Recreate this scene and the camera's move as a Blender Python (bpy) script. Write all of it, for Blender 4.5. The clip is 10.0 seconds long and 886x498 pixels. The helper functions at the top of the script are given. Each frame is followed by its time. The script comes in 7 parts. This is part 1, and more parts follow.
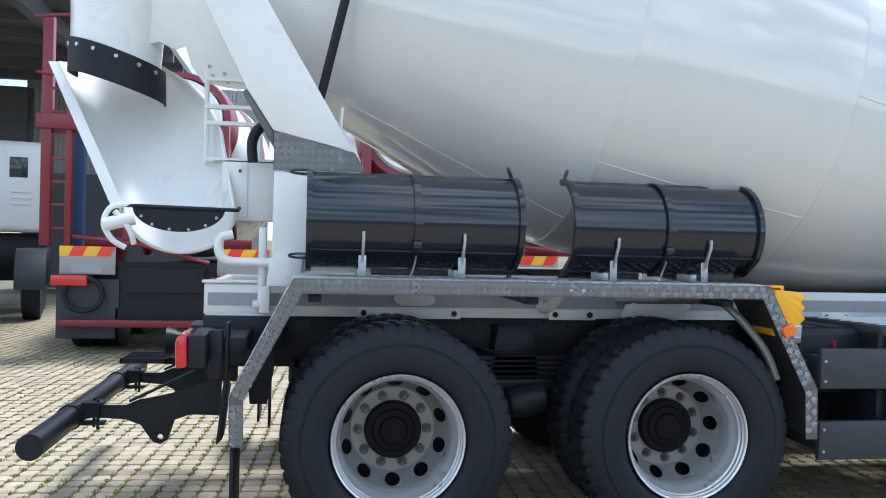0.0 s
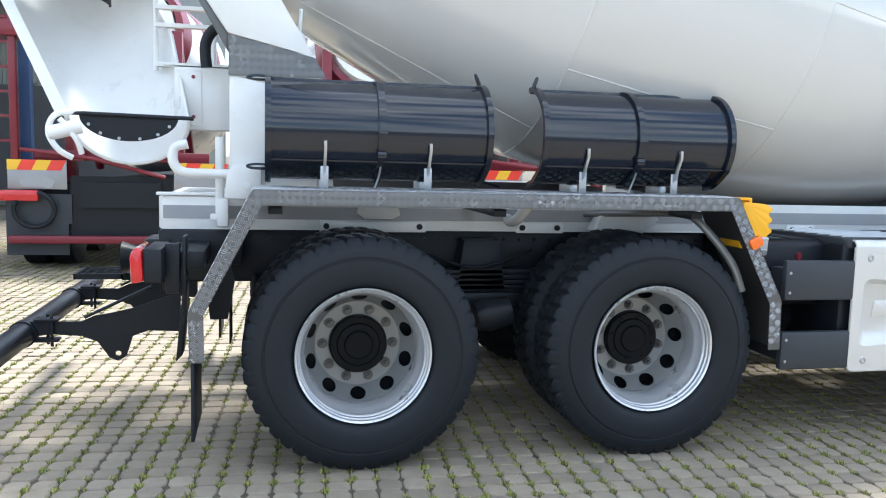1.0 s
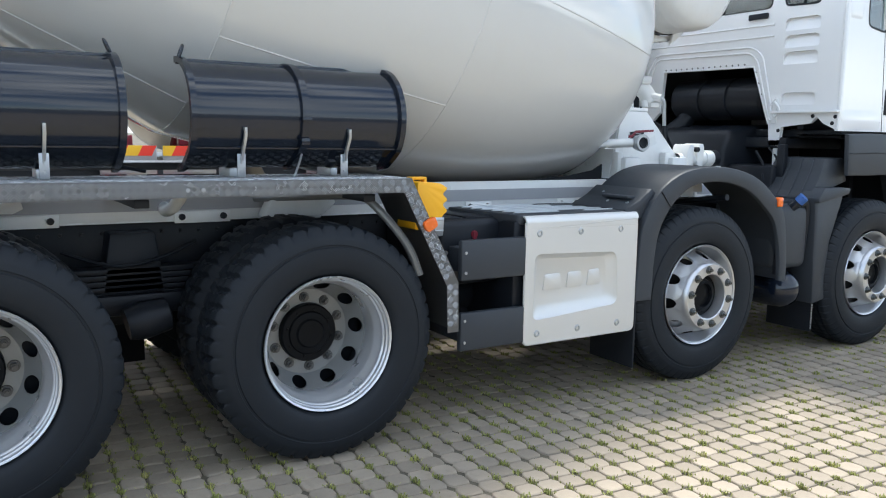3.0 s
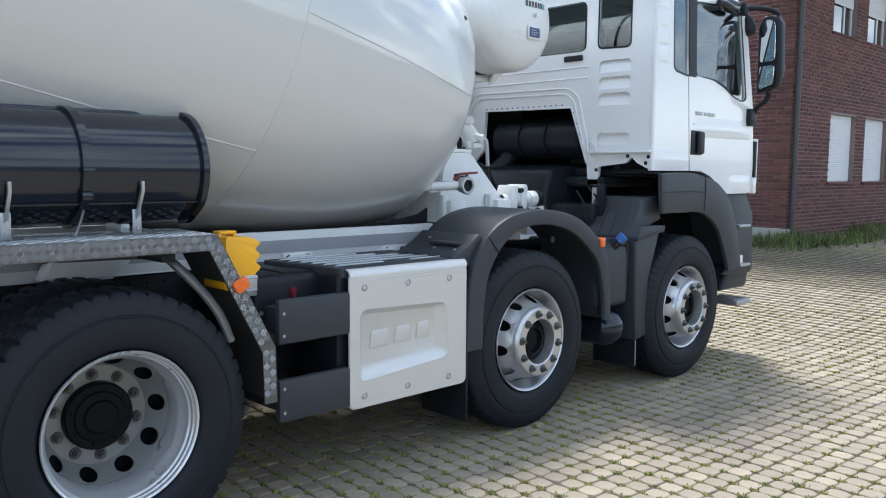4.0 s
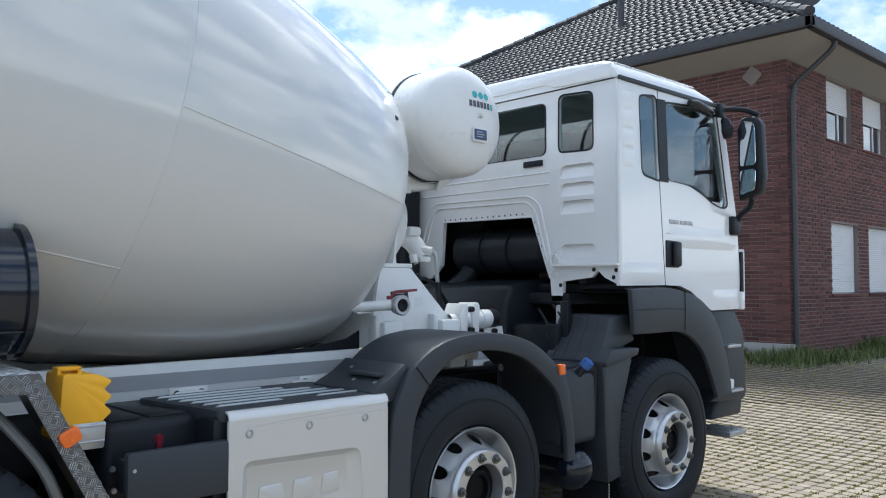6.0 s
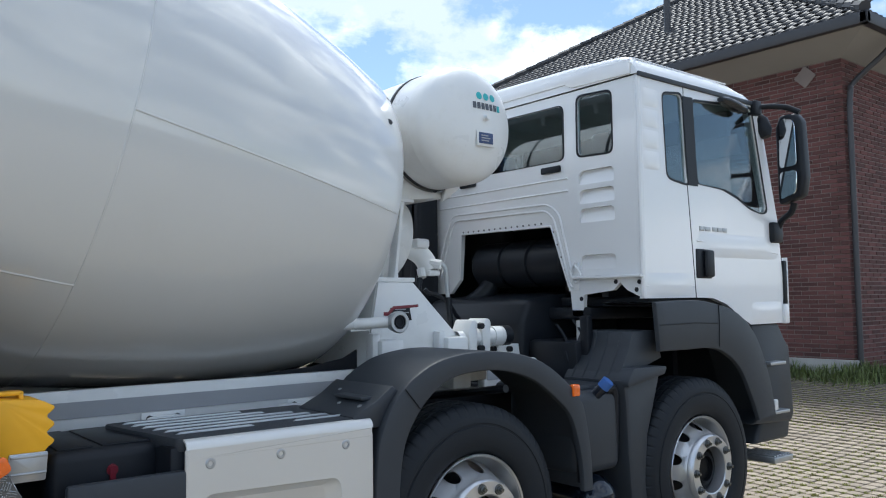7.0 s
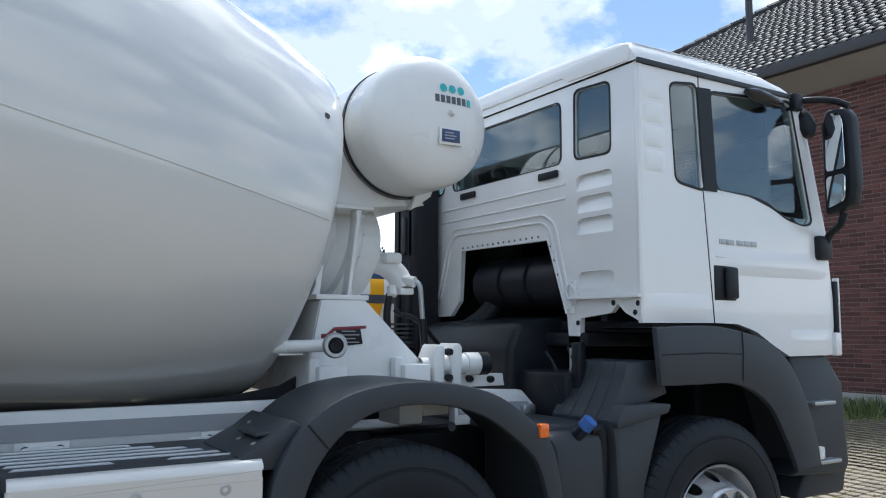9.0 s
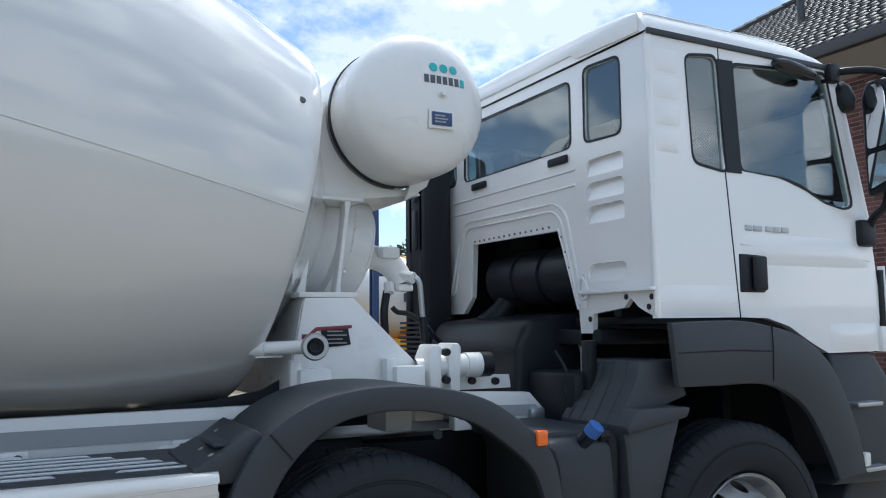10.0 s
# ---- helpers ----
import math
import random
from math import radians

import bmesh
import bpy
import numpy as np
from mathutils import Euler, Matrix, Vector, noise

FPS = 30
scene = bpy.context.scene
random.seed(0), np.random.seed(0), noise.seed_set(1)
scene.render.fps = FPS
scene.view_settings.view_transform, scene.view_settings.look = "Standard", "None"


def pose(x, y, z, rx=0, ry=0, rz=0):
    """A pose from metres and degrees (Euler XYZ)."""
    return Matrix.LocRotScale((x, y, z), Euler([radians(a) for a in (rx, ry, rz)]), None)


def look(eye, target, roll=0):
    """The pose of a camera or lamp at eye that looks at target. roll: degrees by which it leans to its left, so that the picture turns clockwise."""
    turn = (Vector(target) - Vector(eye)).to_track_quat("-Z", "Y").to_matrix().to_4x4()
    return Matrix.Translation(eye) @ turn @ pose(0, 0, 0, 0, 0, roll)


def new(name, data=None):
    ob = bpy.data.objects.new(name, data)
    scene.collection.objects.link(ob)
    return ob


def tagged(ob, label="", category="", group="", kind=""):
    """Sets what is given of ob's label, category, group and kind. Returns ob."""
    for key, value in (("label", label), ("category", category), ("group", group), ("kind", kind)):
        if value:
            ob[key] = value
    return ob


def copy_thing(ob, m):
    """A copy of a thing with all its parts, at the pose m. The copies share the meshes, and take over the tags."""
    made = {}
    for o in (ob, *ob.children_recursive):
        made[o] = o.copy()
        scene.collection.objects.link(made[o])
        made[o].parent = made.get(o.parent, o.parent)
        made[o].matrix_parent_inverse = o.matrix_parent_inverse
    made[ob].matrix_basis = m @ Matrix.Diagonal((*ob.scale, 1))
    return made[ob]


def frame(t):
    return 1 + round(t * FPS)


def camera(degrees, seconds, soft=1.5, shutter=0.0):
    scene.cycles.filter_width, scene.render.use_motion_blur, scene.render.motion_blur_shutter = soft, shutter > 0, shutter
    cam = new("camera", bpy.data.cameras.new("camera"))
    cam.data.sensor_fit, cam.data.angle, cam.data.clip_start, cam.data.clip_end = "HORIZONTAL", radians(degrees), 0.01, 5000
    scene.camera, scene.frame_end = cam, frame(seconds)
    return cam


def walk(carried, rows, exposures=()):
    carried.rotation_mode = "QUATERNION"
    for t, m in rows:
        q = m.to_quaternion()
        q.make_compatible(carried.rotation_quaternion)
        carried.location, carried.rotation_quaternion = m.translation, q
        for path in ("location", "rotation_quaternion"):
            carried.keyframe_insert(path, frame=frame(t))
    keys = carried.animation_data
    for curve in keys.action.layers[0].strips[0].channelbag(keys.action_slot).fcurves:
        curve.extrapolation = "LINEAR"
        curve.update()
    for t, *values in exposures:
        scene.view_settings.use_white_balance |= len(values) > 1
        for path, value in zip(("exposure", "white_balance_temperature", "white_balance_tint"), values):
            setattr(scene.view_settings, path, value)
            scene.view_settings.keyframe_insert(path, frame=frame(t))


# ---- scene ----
cam = camera(57.4, 10.0, soft=1.1)
PATH = [
    (0, (-0.431, -3.608, 1.44), (-0.099, -1.636, 1.426), 1.4),
    (0.5, (-0.43, -3.554, 1.429), (-0.049, -1.596, 1.295), 1.5),
    (1, (-0.427, -3.499, 1.412), (-0.001, -1.557, 1.195), 1.5),
    (1.5, (-0.42, -3.437, 1.406), (0.022, -1.504, 1.144), 1.6),
    (2, (-0.313, -3.333, 1.395), (0.293, -1.445, 1.131), 1.6),
    (2.5, (-0.171, -3.272, 1.42), (0.678, -1.48, 1.159), 1.3),
    (3, (-0.044, -3.223, 1.46), (1.005, -1.543, 1.186), 1.0),
    (3.2, (-0.001, -3.148, 1.49), (1.164, -1.546, 1.211), 1.0),
    (4.3, (0.291, -2.965, 1.551), (1.706, -1.558, 1.408), 0.4),
    (4.5, (0.39, -2.949, 1.564), (1.817, -1.552, 1.474), 0.2),
    (5, (0.551, -2.918, 1.581), (1.984, -1.523, 1.562), 0.3),
    (5.5, (0.726, -2.851, 1.571), (2.14, -1.438, 1.615), 0.3),
    (7, (1.378, -2.784, 1.546), (2.636, -1.234, 1.675), -0.7),
    (7.5, (1.569, -2.736, 1.529), (2.802, -1.169, 1.688), -0.2),
    (8, (1.785, -2.693, 1.531), (2.999, -1.117, 1.733), -0.1),
    (8.5, (2.038, -2.732, 1.522), (3.201, -1.118, 1.732), 0.4),
    (9, (2.291, -2.732, 1.518), (3.343, -1.043, 1.714), 0.1),
    (9.5, (2.487, -2.663, 1.511), (3.478, -0.937, 1.704), -0.2),
    (10, (2.681, -2.627, 1.517), (3.615, -0.869, 1.71), -0.6),
]
walk(cam, [(t, look(eye, target, roll)) for t, eye, target, roll in PATH],
     [(0.0, 2.32, 5900, 6), (1.2, 2.76, 6150, 7), (2.2, 2.64, 6250, 7), (3.2, 2.32, 6200, 7), (4.5, 2.00, 5950, 7), (7.0, 1.71, 6000, 7), (8.5, 1.61, 6000, 7), (10.0, 1.66, 6000, 7)])

# ---- daylight ----
SUN_EL, SUN_AZ = radians(64), radians(48)      # azimuth counted from +x towards +y
world = bpy.data.worlds.new("world")
scene.world = world
world.use_nodes = True
wn, wl = world.node_tree.nodes, world.node_tree.links
wn.clear()
w_out, w_bg = wn.new("ShaderNodeOutputWorld"), wn.new("ShaderNodeBackground")
sky = wn.new("ShaderNodeTexSky")
sky.sky_type, sky.sun_disc = "NISHITA", False
sky.sun_elevation, sky.sun_rotation = SUN_EL, math.pi / 2 - SUN_AZ
sky.dust_density, sky.ozone_density = 0.5, 1.4
w_tc, w_map = wn.new("ShaderNodeTexCoord"), wn.new("ShaderNodeMapping")
w_map.inputs["Scale"].default_value = (1.0, 1.0, 1.6)
w_map.inputs["Location"].default_value = (0.35, 0.1, 0.2)
w_noise = wn.new("ShaderNodeTexNoise")
w_noise.inputs["Scale"].default_value, w_noise.inputs["Detail"].default_value, w_noise.inputs["Roughness"].default_value = 5.0, 12, 0.60
w_ramp = wn.new("ShaderNodeValToRGB")
w_ramp.color_ramp.elements[0].position, w_ramp.color_ramp.elements[1].position = 0.455, 0.545
w_shade = wn.new("ShaderNodeTexNoise")
w_shade.inputs["Scale"].default_value, w_shade.inputs["Detail"].default_value = 5.6, 12
w_grey = wn.new("ShaderNodeValToRGB")
w_grey.color_ramp.elements[0].position, w_grey.color_ramp.elements[1].position = 0.44, 0.62
w_grey.color_ramp.elements[0].color, w_grey.color_ramp.elements[1].color = (2.7, 3.0, 3.4, 1), (5.7, 5.8, 6.0, 1)
w_mix = wn.new("ShaderNodeMix")
w_mix.data_type = "RGBA"
wl.new(w_tc.outputs["Generated"], w_map.inputs["Vector"])
wl.new(w_map.outputs["Vector"], w_noise.inputs["Vector"])
wl.new(w_map.outputs["Vector"], w_shade.inputs["Vector"])
wl.new(w_noise.outputs["Fac"], w_ramp.inputs["Fac"])
wl.new(w_shade.outputs["Fac"], w_grey.inputs["Fac"])
wl.new(w_ramp.outputs["Color"], w_mix.inputs["Factor"])
w_clear = wn.new("ShaderNodeVectorMath")
w_clear.operation = "SCALE"
w_clear.inputs["Scale"].default_value = 0.50
wl.new(sky.outputs["Color"], w_clear.inputs[0])
wl.new(w_clear.outputs["Vector"], w_mix.inputs[6])
wl.new(w_grey.outputs["Color"], w_mix.inputs[7])
wl.new(w_mix.outputs[2], w_bg.inputs["Color"])
w_bg.inputs["Strength"].default_value = 0.10
wl.new(w_bg.outputs["Background"], w_out.inputs["Surface"])
sun = new("sun", bpy.data.lights.new("sun", "SUN"))
sun.data.energy, sun.data.angle, sun.data.color = 1.35, radians(12.0), (1.0, 0.95, 0.88)
sun.matrix_world = look((math.cos(SUN_EL) * math.cos(SUN_AZ) * 60, math.cos(SUN_EL) * math.sin(SUN_AZ) * 60, math.sin(SUN_EL) * 60), (0, 0, 0))


# ---- materials ----
def mat(name, color, rough=0.5, metal=0.0, var=0.12, scale=6.0, bump=0.0, bscale=80.0, coat=0.0, dirt=None, dirt_amt=0.0, rvar=0.1):
    m = bpy.data.materials.new(name)
    m.use_nodes = True
    n, l = m.node_tree.nodes, m.node_tree.links
    b = n["Principled BSDF"]
    tc = n.new("ShaderNodeTexCoord")
    big = n.new("ShaderNodeTexNoise")
    big.inputs["Scale"].default_value, big.inputs["Detail"].default_value = scale, 5
    fine = n.new("ShaderNodeTexNoise")
    fine.inputs["Scale"].default_value, fine.inputs["Detail"].default_value = bscale, 4
    l.new(tc.outputs["Object"], big.inputs["Vector"])
    l.new(tc.outputs["Object"], fine.inputs["Vector"])
    mx = n.new("ShaderNodeMix")
    mx.data_type = "RGBA"
    c = Vector(color[:3])
    mx.inputs[6].default_value = (*(c * (1 - var)), 1)
    mx.inputs[7].default_value = (*[min(1, v) for v in c * (1 + var)], 1)
    l.new(big.outputs["Fac"], mx.inputs["Factor"])
    last = mx.outputs[2]
    if dirt:
        ramp = n.new("ShaderNodeValToRGB")
        ramp.color_ramp.elements[0].position, ramp.color_ramp.elements[1].position = 0.52, 0.75
        d = n.new("ShaderNodeTexNoise")
        d.inputs["Scale"].default_value, d.inputs["Detail"].default_value, d.inputs["Roughness"].default_value = scale * 2.7, 8, 0.65
        l.new(tc.outputs["Object"], d.inputs["Vector"])
        l.new(d.outputs["Fac"], ramp.inputs["Fac"])
        k = n.new("ShaderNodeMath")
        k.operation = "MULTIPLY"
        k.inputs[1].default_value = dirt_amt
        l.new(ramp.outputs["Color"], k.inputs[0])
        m2 = n.new("ShaderNodeMix")
        m2.data_type = "RGBA"
        l.new(k.outputs[0], m2.inputs["Factor"])
        l.new(last, m2.inputs[6])
        m2.inputs[7].default_value = (*dirt, 1)
        last = m2.outputs[2]
    l.new(last, b.inputs["Base Color"])
    rr = n.new("ShaderNodeMapRange")
    rr.inputs["To Min"].default_value, rr.inputs["To Max"].default_value = max(0.02, rough - rvar), min(1, rough + rvar)
    l.new(fine.outputs["Fac"] if bump else big.outputs["Fac"], rr.inputs["Value"])
    l.new(rr.outputs["Result"], b.inputs["Roughness"])
    b.inputs["Metallic"].default_value = metal
    b.inputs["Coat Weight"].default_value = coat
    b.inputs["Coat Roughness"].default_value = 0.04
    if bump:
        bp = n.new("ShaderNodeBump")
        bp.inputs["Strength"].default_value, bp.inputs["Distance"].default_value = bump, 0.003
        l.new(fine.outputs["Fac"], bp.inputs["Height"])
        l.new(bp.outputs["Normal"], b.inputs["Normal"])
    return m


def per_piece(m, amount=0.25, island=False):
    """Lets each piece of a repeated material differ a little in brightness."""
    n, l = m.node_tree.nodes, m.node_tree.links
    b = n["Principled BSDF"]
    src = b.inputs["Base Color"].links[0].from_socket
    info = n.new("ShaderNodeNewGeometry" if island else "ShaderNodeObjectInfo")
    hsv = n.new("ShaderNodeHueSaturation")
    rng = n.new("ShaderNodeMapRange")
    rng.inputs["To Min"].default_value, rng.inputs["To Max"].default_value = 1 - amount, 1 + amount
    l.new(info.outputs["Random Per Island" if island else "Random"], rng.inputs["Value"])
    l.new(rng.outputs["Result"], hsv.inputs["Value"])
    l.new(src, hsv.inputs["Color"])
    l.new(hsv.outputs["Color"], b.inputs["Base Color"])
    return m


def glass_mat(name, tint, rough=0.02):
    """Thin tinted pane: clear through, glossy at a slant."""
    m = bpy.data.materials.new(name)
    m.use_nodes = True
    n, l = m.node_tree.nodes, m.node_tree.links
    n.remove(n["Principled BSDF"])
    clear, gloss, slant, both = n.new("ShaderNodeBsdfTransparent"), n.new("ShaderNodeBsdfGlossy"), n.new("ShaderNodeLayerWeight"), n.new("ShaderNodeMixShader")
    power, amount = n.new("ShaderNodeMath"), n.new("ShaderNodeMapRange")
    clear.inputs["Color"].default_value = (*tint, 1)
    gloss.inputs["Roughness"].default_value = rough
    slant.inputs["Blend"].default_value = 0.5
    power.operation, power.inputs[1].default_value = "POWER", 3.0
    amount.inputs["To Min"].default_value, amount.inputs["To Max"].default_value = 0.12, 0.80
    l.new(slant.outputs["Facing"], power.inputs[0])
    l.new(power.outputs["Value"], amount.inputs["Value"])
    l.new(amount.outputs["Result"], both.inputs["Fac"])
    l.new(clear.outputs["BSDF"], both.inputs[1])
    l.new(gloss.outputs["BSDF"], both.inputs[2])
    l.new(both.outputs["Shader"], n["Material Output"].inputs["Surface"])
    return m


WHITE = mat("cab_white_paint", (0.79, 0.80, 0.81), 0.22, var=0.015, scale=3, coat=0.6, rvar=0.04)
DRUM = mat("drum_grey_white_paint", (0.625, 0.632, 0.625), 0.13, var=0.025, scale=1.6, coat=0.8, rvar=0.04, dirt=(0.55, 0.53, 0.48), dirt_amt=0.12)
STEELW = mat("white_frame_paint", (0.75, 0.76, 0.755), 0.30, var=0.04, scale=4, coat=0.25, dirt=(0.5, 0.48, 0.43), dirt_amt=0.15)
STRIPE = mat("grey_reflective_tape", (0.33, 0.34, 0.36), 0.45, var=0.06)
PLASTIC = mat("dark_grey_plastic", (0.038, 0.044, 0.053), 0.48, var=0.08, bump=0.25, bscale=420, scale=3)
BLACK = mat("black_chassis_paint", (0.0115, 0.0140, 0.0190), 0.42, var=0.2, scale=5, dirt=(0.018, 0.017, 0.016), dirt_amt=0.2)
GLOSSBLK = mat("gloss_black_paint", (0.0085, 0.0130, 0.0230), 0.13, var=0.1, scale=4, rvar=0.02)
RUBBER = mat("tyre_rubber", (0.0105, 0.0138, 0.0188), 0.60, var=0.18, scale=7, bump=0.2, bscale=260, dirt=(0.020, 0.0195, 0.019), dirt_amt=0.22)
RUBFLAP = mat("black_rubber_sheet", (0.014, 0.0165, 0.0215), 0.55, var=0.2, scale=5)
DISC = mat("grey_wheel_disc", (0.23, 0.236, 0.235), 0.36, metal=0.30, var=0.06, scale=14, dirt=(0.20, 0.19, 0.18), dirt_amt=0.12)
PANELW = mat("pearl_white_panel", (0.66, 0.66, 0.645), 0.36, metal=0.35, var=0.02, scale=3, coat=0.15)
RIM = mat("silver_rim_paint", (0.64, 0.65, 0.67), 0.30, metal=0.6, var=0.02, scale=9)
CHROME = mat("polished_alloy_rim", (0.60, 0.61, 0.63), 0.30, metal=0.78, var=0.05, scale=6, rvar=0.05)
STEELNUT = mat("bright_steel_nut", (0.17, 0.18, 0.18), 0.30, metal=0.95, var=0.06, scale=30)
ZINC = mat("zinc_plated_steel", (0.48, 0.50, 0.52), 0.38, metal=0.8, var=0.1, scale=20)
# plate darker, bars lighter: the glint on the raised bars is put into the colours
TREAD = mat("aluminium_tread_plate", (0.125, 0.128, 0.132), 0.36, metal=0.6, var=0.06, scale=10, dirt=(0.14, 0.135, 0.13), dirt_amt=0.12)
TREADBAR = mat("glint_tread_bars", (0.50, 0.51, 0.52), 0.26, metal=0.6, var=0.04, scale=14)
HUBBLACK = mat("black_hub_paint", (0.0045, 0.0054, 0.0070), 0.40, var=0.3, scale=9, dirt=(0.012, 0.011, 0.010), dirt_amt=0.3)
HUBBLACK.node_tree.nodes["Principled BSDF"].inputs["Specular IOR Level"].default_value = 0.12
NUT = mat("dark_steel_nut", (0.11, 0.112, 0.115), 0.35, metal=0.8, var=0.15, scale=30)
ORANGE = mat("orange_lens", (0.85, 0.16, 0.015), 0.25, var=0.1, scale=30, coat=0.4)
REDLENS = mat("red_lens", (0.55, 0.012, 0.018), 0.22, var=0.15, scale=30, coat=0.5)
YELLOW = mat("yellow_plastic", (0.93, 0.46, 0.012), 0.42, var=0.06, scale=10)
REDPAINT = mat("dark_red_paint", (0.17, 0.007, 0.020), 0.42, var=0.15, scale=4, coat=0.2)
BLUEPAINT = mat("blue_paint", (0.022, 0.055, 0.15), 0.45, var=0.12, scale=4)
BLUECAP = mat("blue_cap_plastic", (0.05, 0.14, 0.42), 0.4, var=0.08)
LETTER = mat("letter_grey", (0.42, 0.43, 0.44), 0.3, metal=0.5, var=0.05)
LOGOGREY = mat("logo_dark_grey", (0.07, 0.08, 0.10), 0.4, var=0.05)
LOGOTEAL = mat("logo_teal", (0.03, 0.42, 0.45), 0.4, var=0.05)
PLATEBLUE = mat("type_plate_blue", (0.03, 0.06, 0.16), 0.35, var=0.1)
GLASS = glass_mat("tinted_cab_glass", (0.62, 0.71, 0.73))
DARKGLASS = mat("dark_tinted_glass", (0.035, 0.045, 0.05), 0.05, var=0.1, scale=2, rvar=0.02)
WINGLASS = mat("house_window_glass", (0.03, 0.04, 0.05), 0.03, var=0.1, scale=2, coat=1.0, rvar=0.01)
WINGLASS.node_tree.nodes["Principled BSDF"].inputs["IOR"].default_value = 2.0
MIRROR = mat("mirror_glass", (0.8, 0.82, 0.84), 0.03, metal=1.0, var=0.02, rvar=0.01)
SEAT = mat("dark_seat_fabric", (0.03, 0.032, 0.036), 0.85, var=0.2, scale=20)
INTERIOR = mat("grey_interior_trim", (0.42, 0.42, 0.41), 0.7, var=0.1)
CONCRETE = mat("concrete_kerb", (0.36, 0.35, 0.33), 0.85, var=0.15, scale=3, bump=0.4, bscale=60)

for material, level in ((BLACK, 0.26), (RUBBER, 0.28), (RUBFLAP, 0.26), (PLASTIC, 0.36), (GLOSSBLK, 0.58)):
    material.node_tree.nodes["Principled BSDF"].inputs["Specular IOR Level"].default_value = level


# ---- mesh helpers ----
def box(x0, x1, y0, y1, z0, z1, r=0.0, seg=2):
    bm = bmesh.new()
    bmesh.ops.create_cube(bm, size=1)
    for v in bm.verts:
        v.co = Vector(((x0 + x1) / 2 + v.co.x * (x1 - x0), (y0 + y1) / 2 + v.co.y * (y1 - y0), (z0 + z1) / 2 + v.co.z * (z1 - z0)))
    if r:
        bmesh.ops.bevel(bm, geom=bm.edges[:], offset=r, segments=seg, profile=0.5, affect="EDGES", clamp_overlap=True)
    return bm


def place(axis, p, q, d):
    """p, q in the plane square to the axis, d along it."""
    return Vector((d, p, q)) if axis == "x" else Vector((p, d, q)) if axis == "y" else Vector((p, q, d))


def prism(pts, axis, a, b, r=0.0, seg=2):
    bm = bmesh.new()
    lo = [bm.verts.new(place(axis, p, q, a)) for p, q in pts]
    hi = [bm.verts.new(place(axis, p, q, b)) for p, q in pts]
    bm.faces.new(lo)
    bm.faces.new(hi[::-1])
    k = len(pts)
    for i in range(k):
        bm.faces.new((lo[i], hi[i], hi[(i + 1) % k], lo[(i + 1) % k]))
    if r:
        bmesh.ops.recalc_face_normals(bm, faces=bm.faces[:])
        bmesh.ops.bevel(bm, geom=bm.edges[:], offset=r, segments=seg, profile=0.5, affect="EDGES", clamp_overlap=True)
    return bm


def lathe(profile, origin=(0, 0, 0), axis=(0, 1, 0), n=48, up=(0, 0, 1), a0=0.0, a1=360.0, loop=False):
    """profile: (distance along the axis, radius). loop: the profile closes on itself."""
    bm = bmesh.new()
    o, a, u = Vector(origin), Vector(axis).normalized(), Vector(up)
    u = (u - a * u.dot(a)).normalized()
    w = a.cross(u)
    full = abs(a1 - a0 - 360) < 1e-6
    rings = []
    for i in range(n if full else n + 1):
        t = radians(a0 + (a1 - a0) * i / n)
        d = u * math.cos(t) + w * math.sin(t)
        rings.append([bm.verts.new(o + a * s + d * rad) for s, rad in profile])
    m, k = len(rings), len(profile)
    for i in range(m if full else m - 1):
        p, q = rings[i], rings[(i + 1) % m]
        for j in range(k if loop else k - 1):
            bm.faces.new((p[j], q[j], q[(j + 1) % k], p[(j + 1) % k]))
    bmesh.ops.remove_doubles(bm, verts=bm.verts[:], dist=1e-5)
    return bm


def tube(pts, rad, n=10, cap=True, shut=False):
    bm = bmesh.new()
    pts = [Vector(p) for p in pts]
    k = len(pts)
    rings, side = [], None
    for i, p in enumerate(pts):
        a = pts[(i - 1) % k] if (i or shut) else p
        b = pts[(i + 1) % k] if (i < k - 1 or shut) else p
        d = (b - a).normalized()
        if side is None:
            side = d.orthogonal().normalized()
        side = (side - d * side.dot(d)).normalized()
        up = d.cross(side)
        rings.append([bm.verts.new(p + (side * math.cos(2 * math.pi * j / n) + up * math.sin(2 * math.pi * j / n)) * rad) for j in range(n)])
    for i in range(k if shut else k - 1):
        p, q = rings[i], rings[(i + 1) % k]
        for j in range(n):
            bm.faces.new((p[j], q[j], q[(j + 1) % n], p[(j + 1) % n]))
    if cap and not shut:
        bm.faces.new(rings[0][::-1])
        bm.faces.new(rings[-1])
    return bm


def arc_pts(c, r, a0, a1, n, axis="y", d=0.0):
    return [place(axis, c[0] + r * math.cos(radians(a0 + (a1 - a0) * i / n)), c[1] + r * math.sin(radians(a0 + (a1 - a0) * i / n)), d) for i in range(n + 1)]


def smooth_path(pts, n=6):
    """Catmull-Rom through the points."""
    pts = [Vector(p) for p in pts]
    out = []
    for i in range(len(pts) - 1):
        p0, p1, p2, p3 = pts[max(i - 1, 0)], pts[i], pts[i + 1], pts[min(i + 2, len(pts) - 1)]
        for j in range(n):
            t = j / n
            out.append(0.5 * ((2 * p1) + (p2 - p0) * t + (2 * p0 - 5 * p1 + 4 * p2 - p3) * t * t + (3 * p1 - p0 - 3 * p2 + p3) * t ** 3))
    out.append(pts[-1])
    return out


def merge(*bms):
    out = bmesh.new()
    for b in bms:
        me = bpy.data.meshes.new("tmp")
        b.to_mesh(me)
        out.from_mesh(me)
        bpy.data.meshes.remove(me)
        b.free()
    return out


def moved(bm, m):
    bm.transform(m)
    return bm


